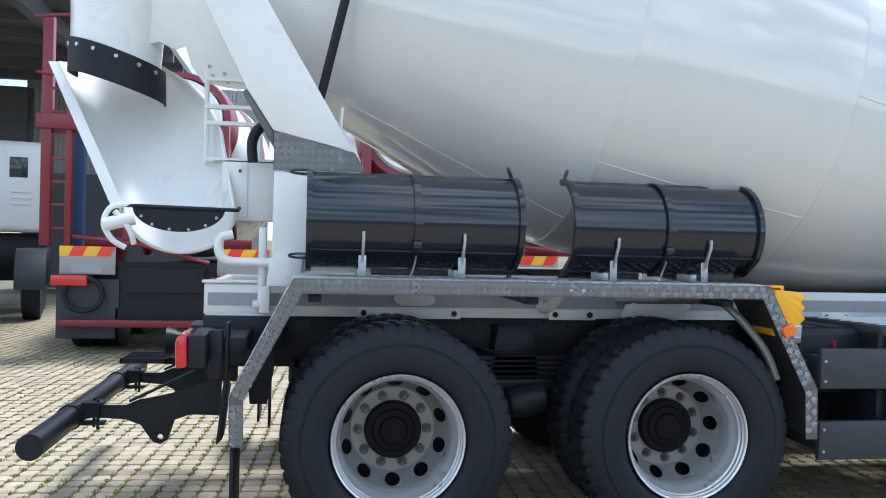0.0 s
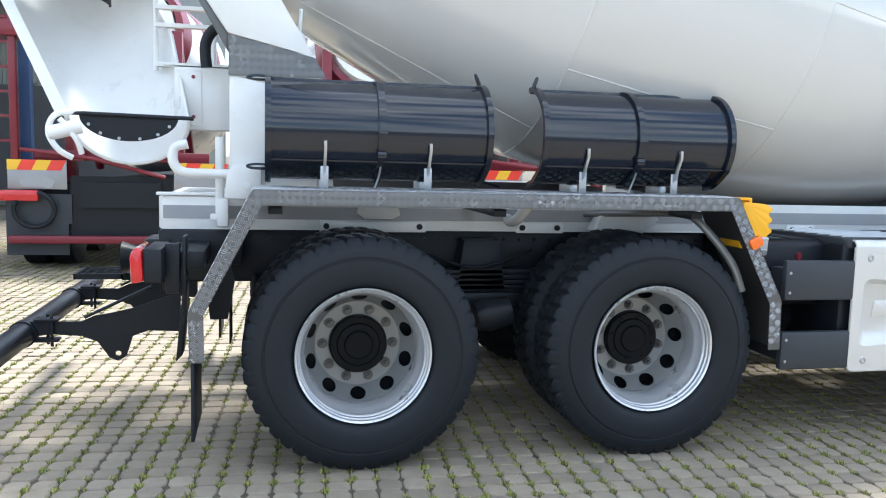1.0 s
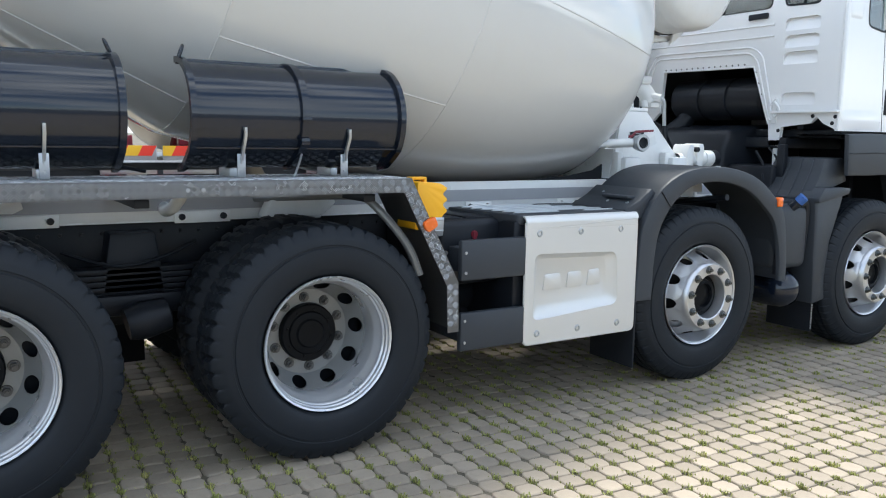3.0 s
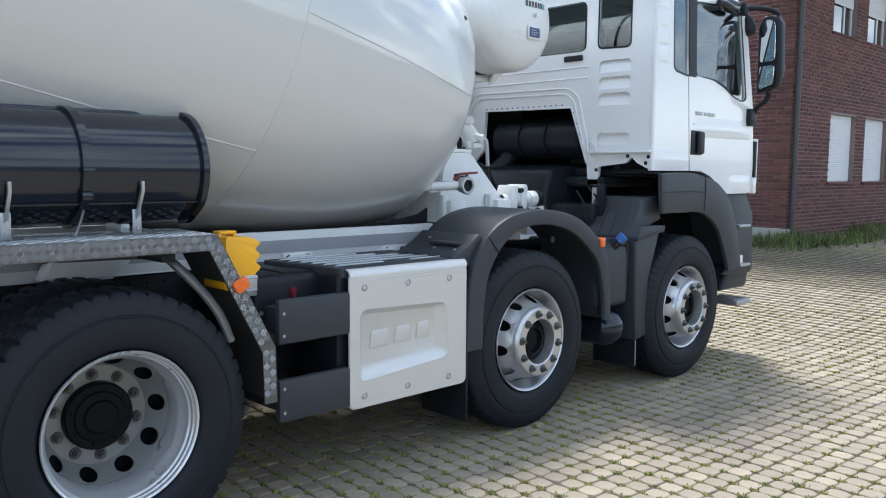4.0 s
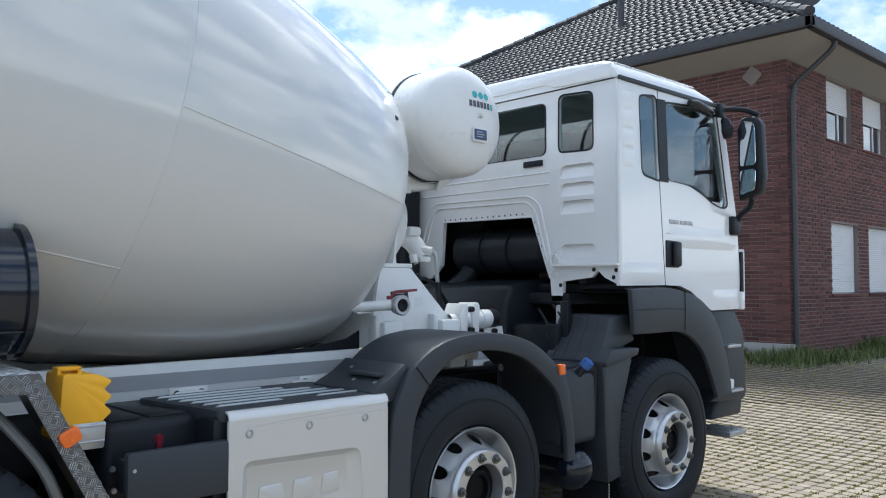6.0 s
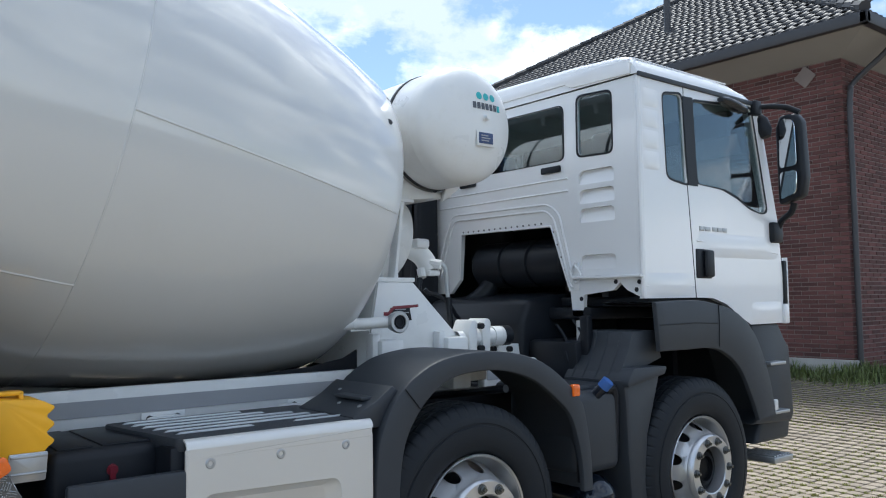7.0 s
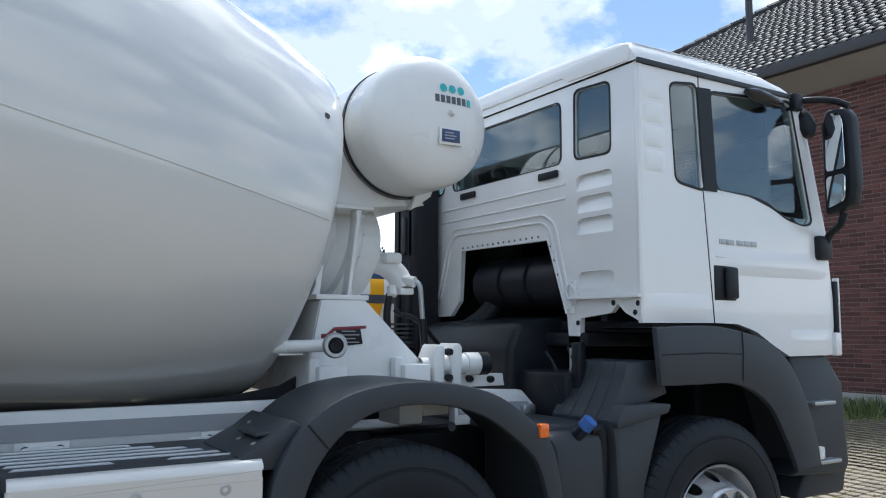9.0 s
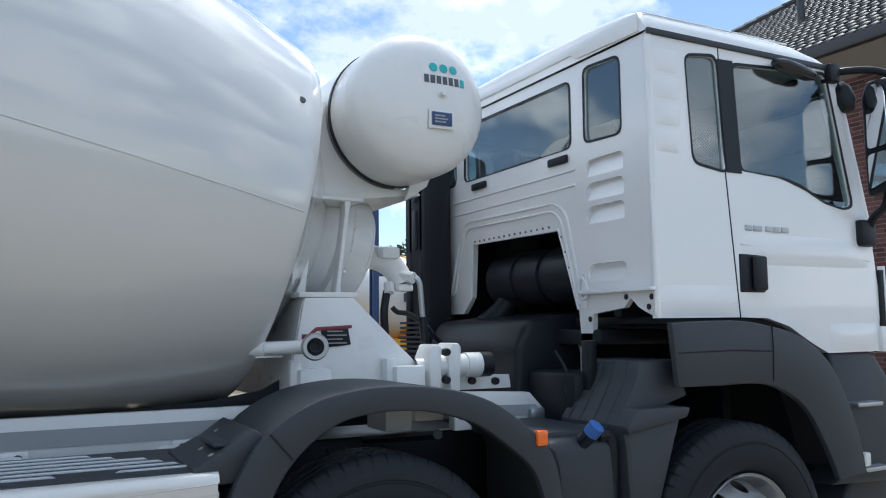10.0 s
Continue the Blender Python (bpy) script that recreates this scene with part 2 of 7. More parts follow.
def mirrored(bm):
    """The same on the truck's other side."""
    bm = bm.copy()
    bm.transform(Matrix.Translation((0, 2.5, 0)) @ Matrix.Diagonal((1, -1, 1, 1)))
    return bm


def mesh_of(bm, name, material, sharp=32):
    bmesh.ops.recalc_face_normals(bm, faces=bm.faces[:])
    me = bpy.data.meshes.new(name)
    bm.to_mesh(me)
    bm.free()
    me.materials.append(material)
    me.polygons.foreach_set("use_smooth", [True] * len(me.polygons))
    me.set_sharp_from_angle(angle=radians(sharp))
    return me


def part(name, bm, material, parent, label="", sharp=32):
    ob = new(name, mesh_of(bm, name, material, sharp))
    ob.parent = parent
    if parent.data is None and parent.parent is None:
        ob.matrix_parent_inverse = Matrix.Translation(-parent.location)
    return tagged(ob, label)


def pair(name, bm, material, parent, label=""):
    """The part and its twin on the far side of the truck."""
    twin = mirrored(bm)
    return part(name, bm, material, parent, label), part(name, twin, material, parent, label)


def thing(name, at, label, category, group=""):
    ob = new(name)
    ob.location = at
    ob.empty_display_size = 0.2
    return tagged(ob, label, category, group)


def single(name, bm, material, label, category, group="", kind=""):
    return tagged(new(name, mesh_of(bm, name, material)), label, category, group, kind)


from mathutils.geometry import tessellate_polygon


def rounded(pts, r=0.03, n=4):
    """Rounds the corners of a polygon."""
    out, k = [], len(pts)
    for i in range(k):
        p, a, b = Vector(pts[i]), Vector(pts[i - 1]), Vector(pts[(i + 1) % k])
        ra = min(r, (a - p).length * 0.45)
        rb = min(r, (b - p).length * 0.45)
        s, e = p + (a - p).normalized() * ra, p + (b - p).normalized() * rb
        for j in range(n + 1):
            t = j / n
            q = s * (1 - t) ** 2 + p * 2 * t * (1 - t) + e * t * t
            out.append((q.x, q.y))
    return out


def sheet(outer, holes, axis, a, b):
    """A flat plate with openings through it."""
    loops = [outer] + holes
    flat = [Vector((p[0], p[1], 0)) for lp in loops for p in lp]
    tris = tessellate_polygon([[Vector((p[0], p[1], 0)) for p in lp] for lp in loops])
    bm = bmesh.new()
    lo = [bm.verts.new(place(axis, p.x, p.y, a)) for p in flat]
    hi = [bm.verts.new(place(axis, p.x, p.y, b)) for p in flat]
    for t in tris:
        bm.faces.new([lo[i] for i in t])
        bm.faces.new([hi[i] for i in reversed(t)])
    k = 0
    for lp in loops:
        m = len(lp)
        for i in range(m):
            bm.faces.new((lo[k + i], lo[k + (i + 1) % m], hi[k + (i + 1) % m], hi[k + i]))
        k += m
    return bm


def frame_of(poly, grow, axis, a, b):
    """A seal round an opening."""
    c = Vector((sum(p[0] for p in poly) / len(poly), sum(p[1] for p in poly) / len(poly)))
    out = [tuple(Vector(p) + (Vector(p) - c).normalized() * grow) for p in poly]
    return sheet(out, [poly], axis, a, b)


# ---- ground, paving, grass ----
SOIL = mat("earth_joint", (0.10, 0.086, 0.06), 0.95, var=0.35, scale=14, bump=0.5, bscale=120, dirt=(0.075, 0.08, 0.03), dirt_amt=0.6)
PAVER = per_piece(mat("grey_concrete_paver", (0.298, 0.250, 0.192), 0.88, var=0.16, scale=9, bump=0.5, bscale=150, dirt=(0.20, 0.165, 0.125), dirt_amt=0.45), 0.16, island=True)
PAVER_ONE = per_piece(mat("grey_concrete_paver_single", (0.298, 0.250, 0.192), 0.88, var=0.16, scale=9, bump=0.5, bscale=150, dirt=(0.20, 0.165, 0.125), dirt_amt=0.45), 0.16)
GRASS = per_piece(mat("joint_grass", (0.26, 0.275, 0.075), 0.8, var=0.45, scale=5, dirt=(0.52, 0.43, 0.18), dirt_amt=0.8), 0.45, island=True)
TALLGRASS = per_piece(mat("tall_grass", (0.12, 0.155, 0.045), 0.65, var=0.4, scale=2, dirt=(0.16, 0.16, 0.06), dirt_amt=0.4), 0.4, island=True)
LEAF = per_piece(mat("tree_leaves", (0.045, 0.075, 0.025), 0.6, var=0.4, scale=1.5), 0.35, island=True)

def ground_z(x, y):
    """The yard is level by the truck and climbs towards the house."""
    u, v = min(1.0, max(0.0, (x - 7.2) / 6.0)), min(1.0, max(0.0, (y - 5.0) / 4.0))
    return 0.434 * u * u * (3 - 2 * u) * (1 - v * v * (3 - 2 * v))


GX = [-900, -100, -20, 0, 6.5] + [7.0 + 0.4 * k for k in range(17)] + [16, 22, 40, 100, 900]
GY = [-900, -100, -20, -8, 0, 4.5] + [5.0 + 0.4 * k for k in range(11)] + [12, 20, 100, 900]
ground_bm = bmesh.new()
grid = [[ground_bm.verts.new((x, y, ground_z(x, y) - 0.010)) for y in GY] for x in GX]
for p, q in zip(grid, grid[1:]):
    for j in range(len(GY) - 1):
        ground_bm.faces.new((p[j], q[j], q[j + 1], p[j + 1]))
ground = single("ground", ground_bm, SOIL, "dark earth and moss under the yard paving", "ground", kind="structure")
paving = tagged(new("paving"), "weathered grey concrete pavers with grass growing in the joints", "paving", kind="structure")
PITCH, SKEW = 0.1125, radians(-3.5)
CS, SN = math.cos(SKEW), math.sin(SKEW)


def lattice(i, j):
    u, v = i * PITCH, j * PITCH
    return u * CS - v * SN, u * SN + v * CS


def paver_ring(h, chamfer, rng, shrink=0.0):
    c, d = chamfer, chamfer * 1.9
    base = [(-h + c, -h), (h - c, -h), (h, -h + d), (h, h - d), (h - c, h), (-h + c, h), (-h, h - d), (-h, -h + d)]
    return [(x * (1 - shrink) + rng.uniform(-0.0025, 0.0025), y * (1 - shrink) + rng.uniform(-0.0025, 0.0025)) for x, y in base]


def joined(name, verts, faces, material, parent, label, kind="stuff", smooth=False):
    me = bpy.data.meshes.new(name)
    me.from_pydata(verts, [], faces)
    me.materials.append(material)
    if smooth:
        me.polygons.foreach_set("use_smooth", [True] * len(me.polygons))
    ob = new(name, me)
    ob.parent = parent
    return tagged(ob, label, "", "", kind)


def single_zone(x, y):
    return 1.9 < x < 4.1 and -1.6 < y < -0.05


rng = random.Random(11)
near_v, near_f, far_v, far_f, singles, tuft_at = [], [], [], [], [], []
for i in range(-190, 300):
    for j in range(-150, 170):
        x, y = lattice(i, j)
        if not (-18 < x < 30 and -14 < y < 17) or (x > 12.85 and y > 2.35):
            continue
        dz = rng.uniform(-0.003, 0.003) + 0.003 * noise.noise((x * 0.6, y * 0.6, 0)) + ground_z(x, y)
        if single_zone(x, y):
            singles.append((x, y, dz))
        elif -3.6 < x < 10 and -2.6 < y < 2.4:
            top, mid = paver_ring(0.0530, 0.0165, rng, 0.14), paver_ring(0.0538, 0.0155, rng)
            half_ring = [((a * 0.35 + c * 0.65), (b * 0.35 + d * 0.65)) for (a, b), (c, d) in zip(top, mid)]
            k = len(near_v)
            for ring, z in ((top, dz), (half_ring, dz - 0.003), (mid, dz - 0.010), (mid, dz - 0.03)):
                near_v += [(x + p * CS - q * SN, y + p * SN + q * CS, z) for p, q in ring]
            near_f.append(tuple(range(k, k + 8)))
            for a in (0, 8, 16):
                near_f += [(k + a + s, k + a + 8 + s, k + a + 8 + (s + 1) % 8, k + a + (s + 1) % 8) for s in range(8)]
        else:
            k = len(far_v)
            far_v += [(x + p * CS - q * SN, y + p * SN + q * CS, dz) for p, q in paver_ring(0.0525, 0.0165, rng)]
            far_f.append(tuple(range(k, k + 8)))
        tuft_at.append((x + PITCH / 2 * (CS - SN), y + PITCH / 2 * (SN + CS)))
joined("near_pavers", near_v, near_f, PAVER, paving, "grey concrete pavers with rounded worn edges")
joined("far_pavers", far_v, far_f, PAVER, paving, "grey concrete pavers")

# tufts of grass in the corner gaps
blade_v, blade_f = [], []
for x, y in tuft_at:
    grow = 0.22 + 0.55 * noise.noise((x * 0.9, y * 0.9, 3)) + 0.35 * noise.noise((x * 3.1, y * 3.1, 9)) + 0.75 * rng.random() ** 1.6
    if grow < 0.22:
        continue
    close = -4 < x < 9 and -2.6 < y < 2.5
    if not close and not (-7 < x < 20 and -3 < y < 10):
        continue
    for b in range(int((30 if close else 15 if -7 < x < 4 else 7) * (0.3 + grow))):
        a, reach, h = rng.uniform(0, 6.283), rng.uniform(0.003, 0.016), rng.uniform(0.001, 0.010) * (0.5 + grow)
        if not close:
            reach *= 1.2
        px, py = x + rng.gauss(0, 0.012), y + rng.gauss(0, 0.017)
        w = rng.uniform(0.0014, 0.0034) * (1 if close else 1.8)
        ca, sa = math.cos(a), math.sin(a)
        k, g = len(blade_v), ground_z(px, py)
        blade_v += [(px - sa * w, py + ca * w, g - 0.008), (px + sa * w, py - ca * w, g - 0.008), (px + ca * reach * 0.55 + sa * w, py + sa * reach * 0.55 - ca * w, g + h),
                    (px + ca * reach * 0.55 - sa * w, py + sa * reach * 0.55 + ca * w, g + h), (px + ca * reach, py + sa * reach, g + h * 0.7)]
        blade_f += [(k, k + 1, k + 2, k + 3), (k + 3, k + 2, k + 4)]
grass = joined("grass", blade_v, blade_f, GRASS, None, "short yellow-green grass tufts between the pavers")
grass["category"] = "grass"


# ---- unseen wall added behind the camera to shape reflections and bounced light ----
BOUNCEWALL = mat("grey_bounce_wall", (0.17, 0.175, 0.18), 0.9, var=0.25, scale=0.8, bump=0.3, bscale=30)
single("reflection_wall", merge(box(-40, 45, -13.3, -13.0, -0.01, 1.9), box(-40, 45, -13.35, -12.95, 1.9, 2.02, 0.02)), BOUNCEWALL, "plain grey wall with a coping, added out of view for reflections", "wall", kind="structure")


# ---- the concrete mixer truck ----
truck = thing("concrete_mixer_truck", (2.5, 1.25, 0), "new white four-axle concrete mixer truck parked on the paved yard", "truck")
RWHEEL = 0.535


def holed_ring(r_in, r_out, y_of, count, hole_w, hole_h, mid, n=32, depth=0.012):
    """A conical ring with oval hand holes. y_of: the distance along the axle at a radius."""
    bm = bmesh.new()
    step = 2 * math.pi / count
    for k in range(count):
        rect, oval, back = [], [], []
        for i in range(n):
            t = 2 * math.pi * i / n
            c, s = math.cos(t), math.sin(t)
            m = max(abs(c), abs(s))
            u, v = c / m * step / 2, s / m
            rad = (r_in + r_out) / 2 + v * (r_out - r_in) / 2
            rect.append((k * step + u, rad, 0))
            oval.append((k * step + c * hole_w / 2 / mid, mid + s * hole_h / 2, 0))
            back.append((k * step + c * hole_w / 2 / mid, mid + s * hole_h / 2, depth))
        rows = [[bm.verts.new((rad * math.sin(a), y_of(rad) + d, rad * math.cos(a))) for a, rad, d in ring] for ring in (rect, oval, back)]
        for p, q in ((rows[0], rows[1]), (rows[1], rows[2])):
            for i in range(n):
                bm.faces.new((p[i], p[(i + 1) % n], q[(i + 1) % n], q[i]))
    bmesh.ops.remove_doubles(bm, verts=bm.verts[:], dist=1e-4)
    return bm


def tyre_mesh(lugs):
    """One closed skin: sidewalls turned round the axle, the tread cut into it as grooves. A row: distance along the axle, radius, zone, depth of the groove."""
    side = [(0.055, 0.300), (0.034, 0.312), (0.014, 0.328), (0.005, 0.35), (0.0, 0.40), (0.004, 0.435), (0.010, 0.438), (0.010, 0.446), (0.007, 0.449), (0.010, 0.468), (0.013, 0.478)]
    rows = [(w, r, None, 0.0) for w, r in side]
    if lugs:
        pitches, sub, share = 46, 10, 0.74
        near = [(0.019, 0.490, 0.0), (0.029, 0.508, 0.005), (0.042, 0.528, 0.011), (0.052, RWHEEL - 0.001, 0.013), (0.085, RWHEEL, 0.013), (0.1165, RWHEEL, 0.013)]
        middle = [(0.1215, RWHEEL, 0.014), (0.150, RWHEEL + 0.0005, 0.014), (0.1785, RWHEEL, 0.014)]
        gutters = [(0.1170, 0.518), (0.1210, 0.518)]
    else:
        pitches, sub, share = 58, 8, 0.76
        near = [(0.020, 0.490, 0.002), (0.032, 0.514, 0.007), (0.045, 0.528, 0.008), (0.054, 0.5335, 0.006), (0.088, 0.5345, 0.003)]
        middle = [(0.1005, RWHEEL, 0.003), (0.137, RWHEEL, 0.003), (0.1375, 0.520, 0.0), (0.1495, 0.520, 0.0), (0.150, RWHEEL, 0.003), (0.1995, RWHEEL, 0.003)]
        gutters = [(0.0885, 0.520), (0.1000, 0.520)]
    rows += [(w, r, "near", d) for w, r, d in near] + [(w, r, None, 0.0) for w, r in gutters] + [(w, r, "middle", d) for w, r, d in middle]
    rows += [(0.30 - w, r, None, 0.0) for w, r in reversed(gutters)] + [(0.30 - w, r, "far", d) for w, r, d in reversed(near)] + [(0.30 - w, r, None, 0.0) for w, r in reversed(side)]
    shift = {"near": 0.0, "middle": 0.27, "far": 0.5}
    n = pitches * sub
    bm = bmesh.new()
    rings = []
    for i in range(n):
        t = 2 * math.pi * i / n
        ct, st = math.cos(t), math.sin(t)
        ring = []
        for w, r, zone, depth in rows:
            if zone:
                slant = (w if zone == "near" else 0.30 - w if zone == "far" else w - 0.12) * (3.2 if lugs else 0.0)
                if (i / sub + shift[zone] + slant) % 1.0 >= share:
                    r -= depth
            ring.append(bm.verts.new((r * st, w, r * ct)))
        rings.append(ring)
    for i in range(n):
        p, q = rings[i], rings[(i + 1) % n]
        for j in range(len(rows) - 1):
            bm.faces.new((p[j], q[j], q[j + 1], p[j + 1]))
    return bm


def nut_mesh(rad, y, long=0.03):
    hexa = prism([(rad_ * math.cos(a), rad_ * math.sin(a)) for rad_, a in ((0.0175, k * math.pi / 3) for k in range(6))], "y", y - long, y, 0.002, 1)
    washer = lathe([(y, 0.0), (y - 0.007, 0.0), (y - 0.007, 0.023), (y, 0.025)], n=16)
    stud = lathe([(y - long - 0.012, 0.0), (y - long - 0.012, 0.009), (y - long, 0.010)], n=10)
    return moved(merge(hexa, washer, stud), Matrix.Translation((0, 0, rad)))


def make_wheel(kind, parent):
    """kind: rear (deep dish) or front (dish turned out). The axle lies along y, the outer sidewall at y = 0."""
    if kind == "rear":
        hub = lathe([(0.315, 0.0), (0.315, 0.20), (0.335, 0.285), (0.62, 0.285), (0.62, 0.0)], n=32)
        wheel = part("wheel", hub, BLACK, parent, "black rear wheel with silver dished rim")
        part("tyre", tyre_mesh(True), RUBBER, wheel, "black block-tread tyre")
        y_of = lambda r: 0.298 - max(0.0, r - 0.206) * 1.55
        rim = merge(lathe([(0.06, 0.286), (0.022, 0.297), (0.016, 0.305), (0.022, 0.3085), (0.026, 0.303), (0.024, 0.297), (0.032, 0.2945), (0.038, 0.2885), (0.052, 0.2865), (0.058, 0.2805), (0.066, 0.2785), (0.085, 0.277), (0.105, 0.264), (0.125, 0.260), (0.20, 0.258),
                           (0.211, 0.262)], n=64))
        part("rim", rim, RIM, wheel, "silver painted dished steel rim")
        disc = merge(holed_ring(0.205, 0.262, y_of, 10, 0.074, 0.047, 0.234), lathe([(0.299, 0.206), (0.302, 0.203), (0.302, 0.135), (0.306, 0.13)], n=64))
        part("wheel_disc", disc, DISC, wheel, "grey wheel disc with oval hand holes")
        cap = merge(lathe([(0.31, 0.140), (0.272, 0.137), (0.266, 0.131), (0.266, 0.104), (0.258, 0.098), (0.255, 0.07), (0.246, 0.062), (0.246, 0.0)], n=40),
                    *[moved(lathe([(0.259, 0.0), (0.259, 0.006), (0.269, 0.007)], n=8), Matrix.Translation((0.113 * math.sin(k * 0.785), 0, 0.113 * math.cos(k * 0.785)))) for k in range(8)])
        part("hub_cap", cap, HUBBLACK, wheel, "black hub with bolt heads")
        y_nut = 0.302
    else:
        hub = lathe([(0.19, 0.0), (0.19, 0.20), (0.34, 0.20), (0.34, 0.0)], n=32)
        wheel = part("wheel", hub, BLACK, parent, "front wheel with polished alloy rim")
        part("tyre", tyre_mesh(False), RUBBER, wheel, "black ribbed road tyre")
        y_of = lambda r: 0.125 - (0.268 - r) * 2.5
        rim = merge(lathe([(0.06, 0.288), (0.022, 0.298), (0.016, 0.305), (0.022, 0.3085), (0.026, 0.303), (0.03, 0.294), (0.06, 0.283), (0.10, 0.274), (0.125, 0.268)], n=64),
                    holed_ring(0.212, 0.268, y_of, 10, 0.066, 0.042, 0.241),
                    lathe([(-0.015, 0.212), (-0.030, 0.209), (-0.042, 0.203), (-0.05, 0.196), (-0.05, 0.14), (-0.046, 0.134), (-0.01, 0.128), (0.02, 0.126)], n=64),
                    lathe([(0.20, 0.29), (0.20, 0.20), (0.21, 0.2)], n=40))
        part("rim", rim, CHROME, wheel, "polished alloy rim with oval hand holes")
        cap = lathe([(0.02, 0.128), (0.03, 0.105), (0.005, 0.098), (0.0, 0.075), (0.02, 0.068), (0.015, 0.03), (0.02, 0.0)], n=40)
        part("hub_cap", cap, HUBBLACK, wheel, "black recessed hub end")
        y_nut = -0.05
    nut = mesh_of(nut_mesh(0.1675, y_nut, 0.024 if kind == "rear" else 0.016), "wheel_nut", NUT if kind == "rear" else STEELNUT)
    for k in range(10):
        ob = new("wheel_nut", nut)
        ob.parent = wheel
        ob.matrix_basis = Matrix.Rotation(2 * math.pi * (k + 0.5) / 10, 4, "Y")
    return wheel


INV = Matrix.Translation(-truck.location)
rear_wheel, front_wheel = make_wheel("rear", truck), make_wheel("front", truck)
rear_tyre = next(o for o in rear_wheel.children if o.name.startswith("tyre"))
rear_wheel.matrix_basis = pose(0, 0, RWHEEL)
front_wheel.matrix_basis = pose(5.655, 0.035, RWHEEL)
copy_thing(rear_wheel, pose(1.40, 0, RWHEEL, 0, 14, 0))
copy_thing(front_wheel, pose(3.86, 0.035, RWHEEL, 0, 9, 0))
for x in (0, 1.40):
    for y in (0.345, 1.86):
        inner = tagged(new("inner_tyre", rear_tyre.data), "inner twin tyre")
        inner.parent, inner.matrix_parent_inverse, inner.matrix_basis = truck, INV, pose(x, y, RWHEEL)
    copy_thing(rear_wheel, pose(x, 2.5, RWHEEL, 0, 0, 180))
    part("axle", merge(tube([(x, 0.3, RWHEEL), (x, 2.2, RWHEEL)], 0.09, 16), lathe([(-0.2, 0.05), (-0.17, 0.2), (0, 0.25), (0.17, 0.2), (0.2, 0.05)], (x, 1.25, RWHEEL), n=24)), BLACK, truck)
for x in (3.86, 5.655):
    copy_thing(front_wheel, pose(x, 2.465, RWHEEL, 0, 0, 180))
    part("axle", tube([(x, 0.35, RWHEEL), (x, 0.6, 0.45), (x, 1.9, 0.45), (x, 2.15, RWHEEL)], 0.06, 12), BLACK, truck)

# chassis and sub-frame
pair("chassis_rail", merge(box(-0.95, 6.3, 0.80, 0.808, 0.76, 1.035, 0.003), box(-0.95, 6.3, 0.80, 0.88, 1.027, 1.035), box(-0.95, 6.3, 0.80, 0.88, 0.76, 0.768),
     *[lathe([(0.0, 0.0), (0.0, 0.008), (0.012, 0.010)], (x, 0.788, z), n=6) for x in np.arange(-0.85, 4.2, 0.09) for z in (0.985,)]), BLACK, truck, "black painted chassis rail with bolt heads")
pair("subframe_rail", merge(prism([(-0.94, 1.045), (3.60, 1.045), (3.68, 1.20), (3.66, 1.205), (-0.94, 1.205)], "y", 0.72, 0.76, 0.006), box(-0.94, 3.55, 0.722, 0.80, 1.037, 1.047, 0.003)), STEELW, truck, "white painted sub-frame rail")
pair("reflective_stripe", merge(prism([(-0.93, 1.092), (3.58, 1.092), (3.60, 1.158), (-0.93, 1.158)], "y", 0.7155, 0.7195)), STRIPE, truck, "grey reflective stripe")
for x0, x1 in ((-0.16, 0.40), (0.90, 1.17), (1.46, 1.65), (2.56, 2.75), (3.25, 3.44)):
    plate = part("mounting_plate", box(x0, x1, 0.708, 0.7135, 1.03, 1.088, 0.004), STEELW, truck)
    for xb in (x0 + 0.035, x1 - 0.035):
        part("bolt", lathe([(0.7075, 0.017), (0.694, 0.015), (0.692, 0.0)], (xb, 0, 1.06), n=8), BLACK, plate, "black bolt head")
part("frame_bracket", merge(prism([(0.05, 1.20), (0.24, 1.20), (0.26, 1.12), (0.22, 1.10), (0.07, 1.10), (0.03, 1.13)], "y", 0.69, 0.71, 0.005), box(0.03, 0.10, 0.55, 0.71, 1.17, 1.20, 0.004), box(0.19, 0.26, 0.55, 0.71, 1.17, 1.20, 0.004)), STEELW, truck)
for x in (0.065, 0.225):
    part("rubber_buffer", lathe([(1.17, 0.030), (1.12, 0.030), (1.09, 0.021), (1.09, 0.0)], (x, 0.60, 0), (0, 0, 1), 14), BLACK, truck)
part("outrigger_tube", tube(smooth_path([(0.86, 0.74, 1.11), (0.84, 0.62, 1.10), (0.85, 0.5, 1.13), (0.88, 0.40, 1.22)]), 0.028, 12), STEELW, truck)
part("tank_bulge", prism([(1.30, 1.05), (1.62, 1.05), (1.70, 1.12), (1.62, 1.20), (1.38, 1.20)], "y", 0.60, 0.715, 0.02), STEELW, truck)
for x in (-0.9, 0.7, 2.3, 3.3, 4.8):
    part("cross_member", box(x, x + 0.08, 0.81, 1.69, 0.8, 1.02, 0.005), BLACK, truck)
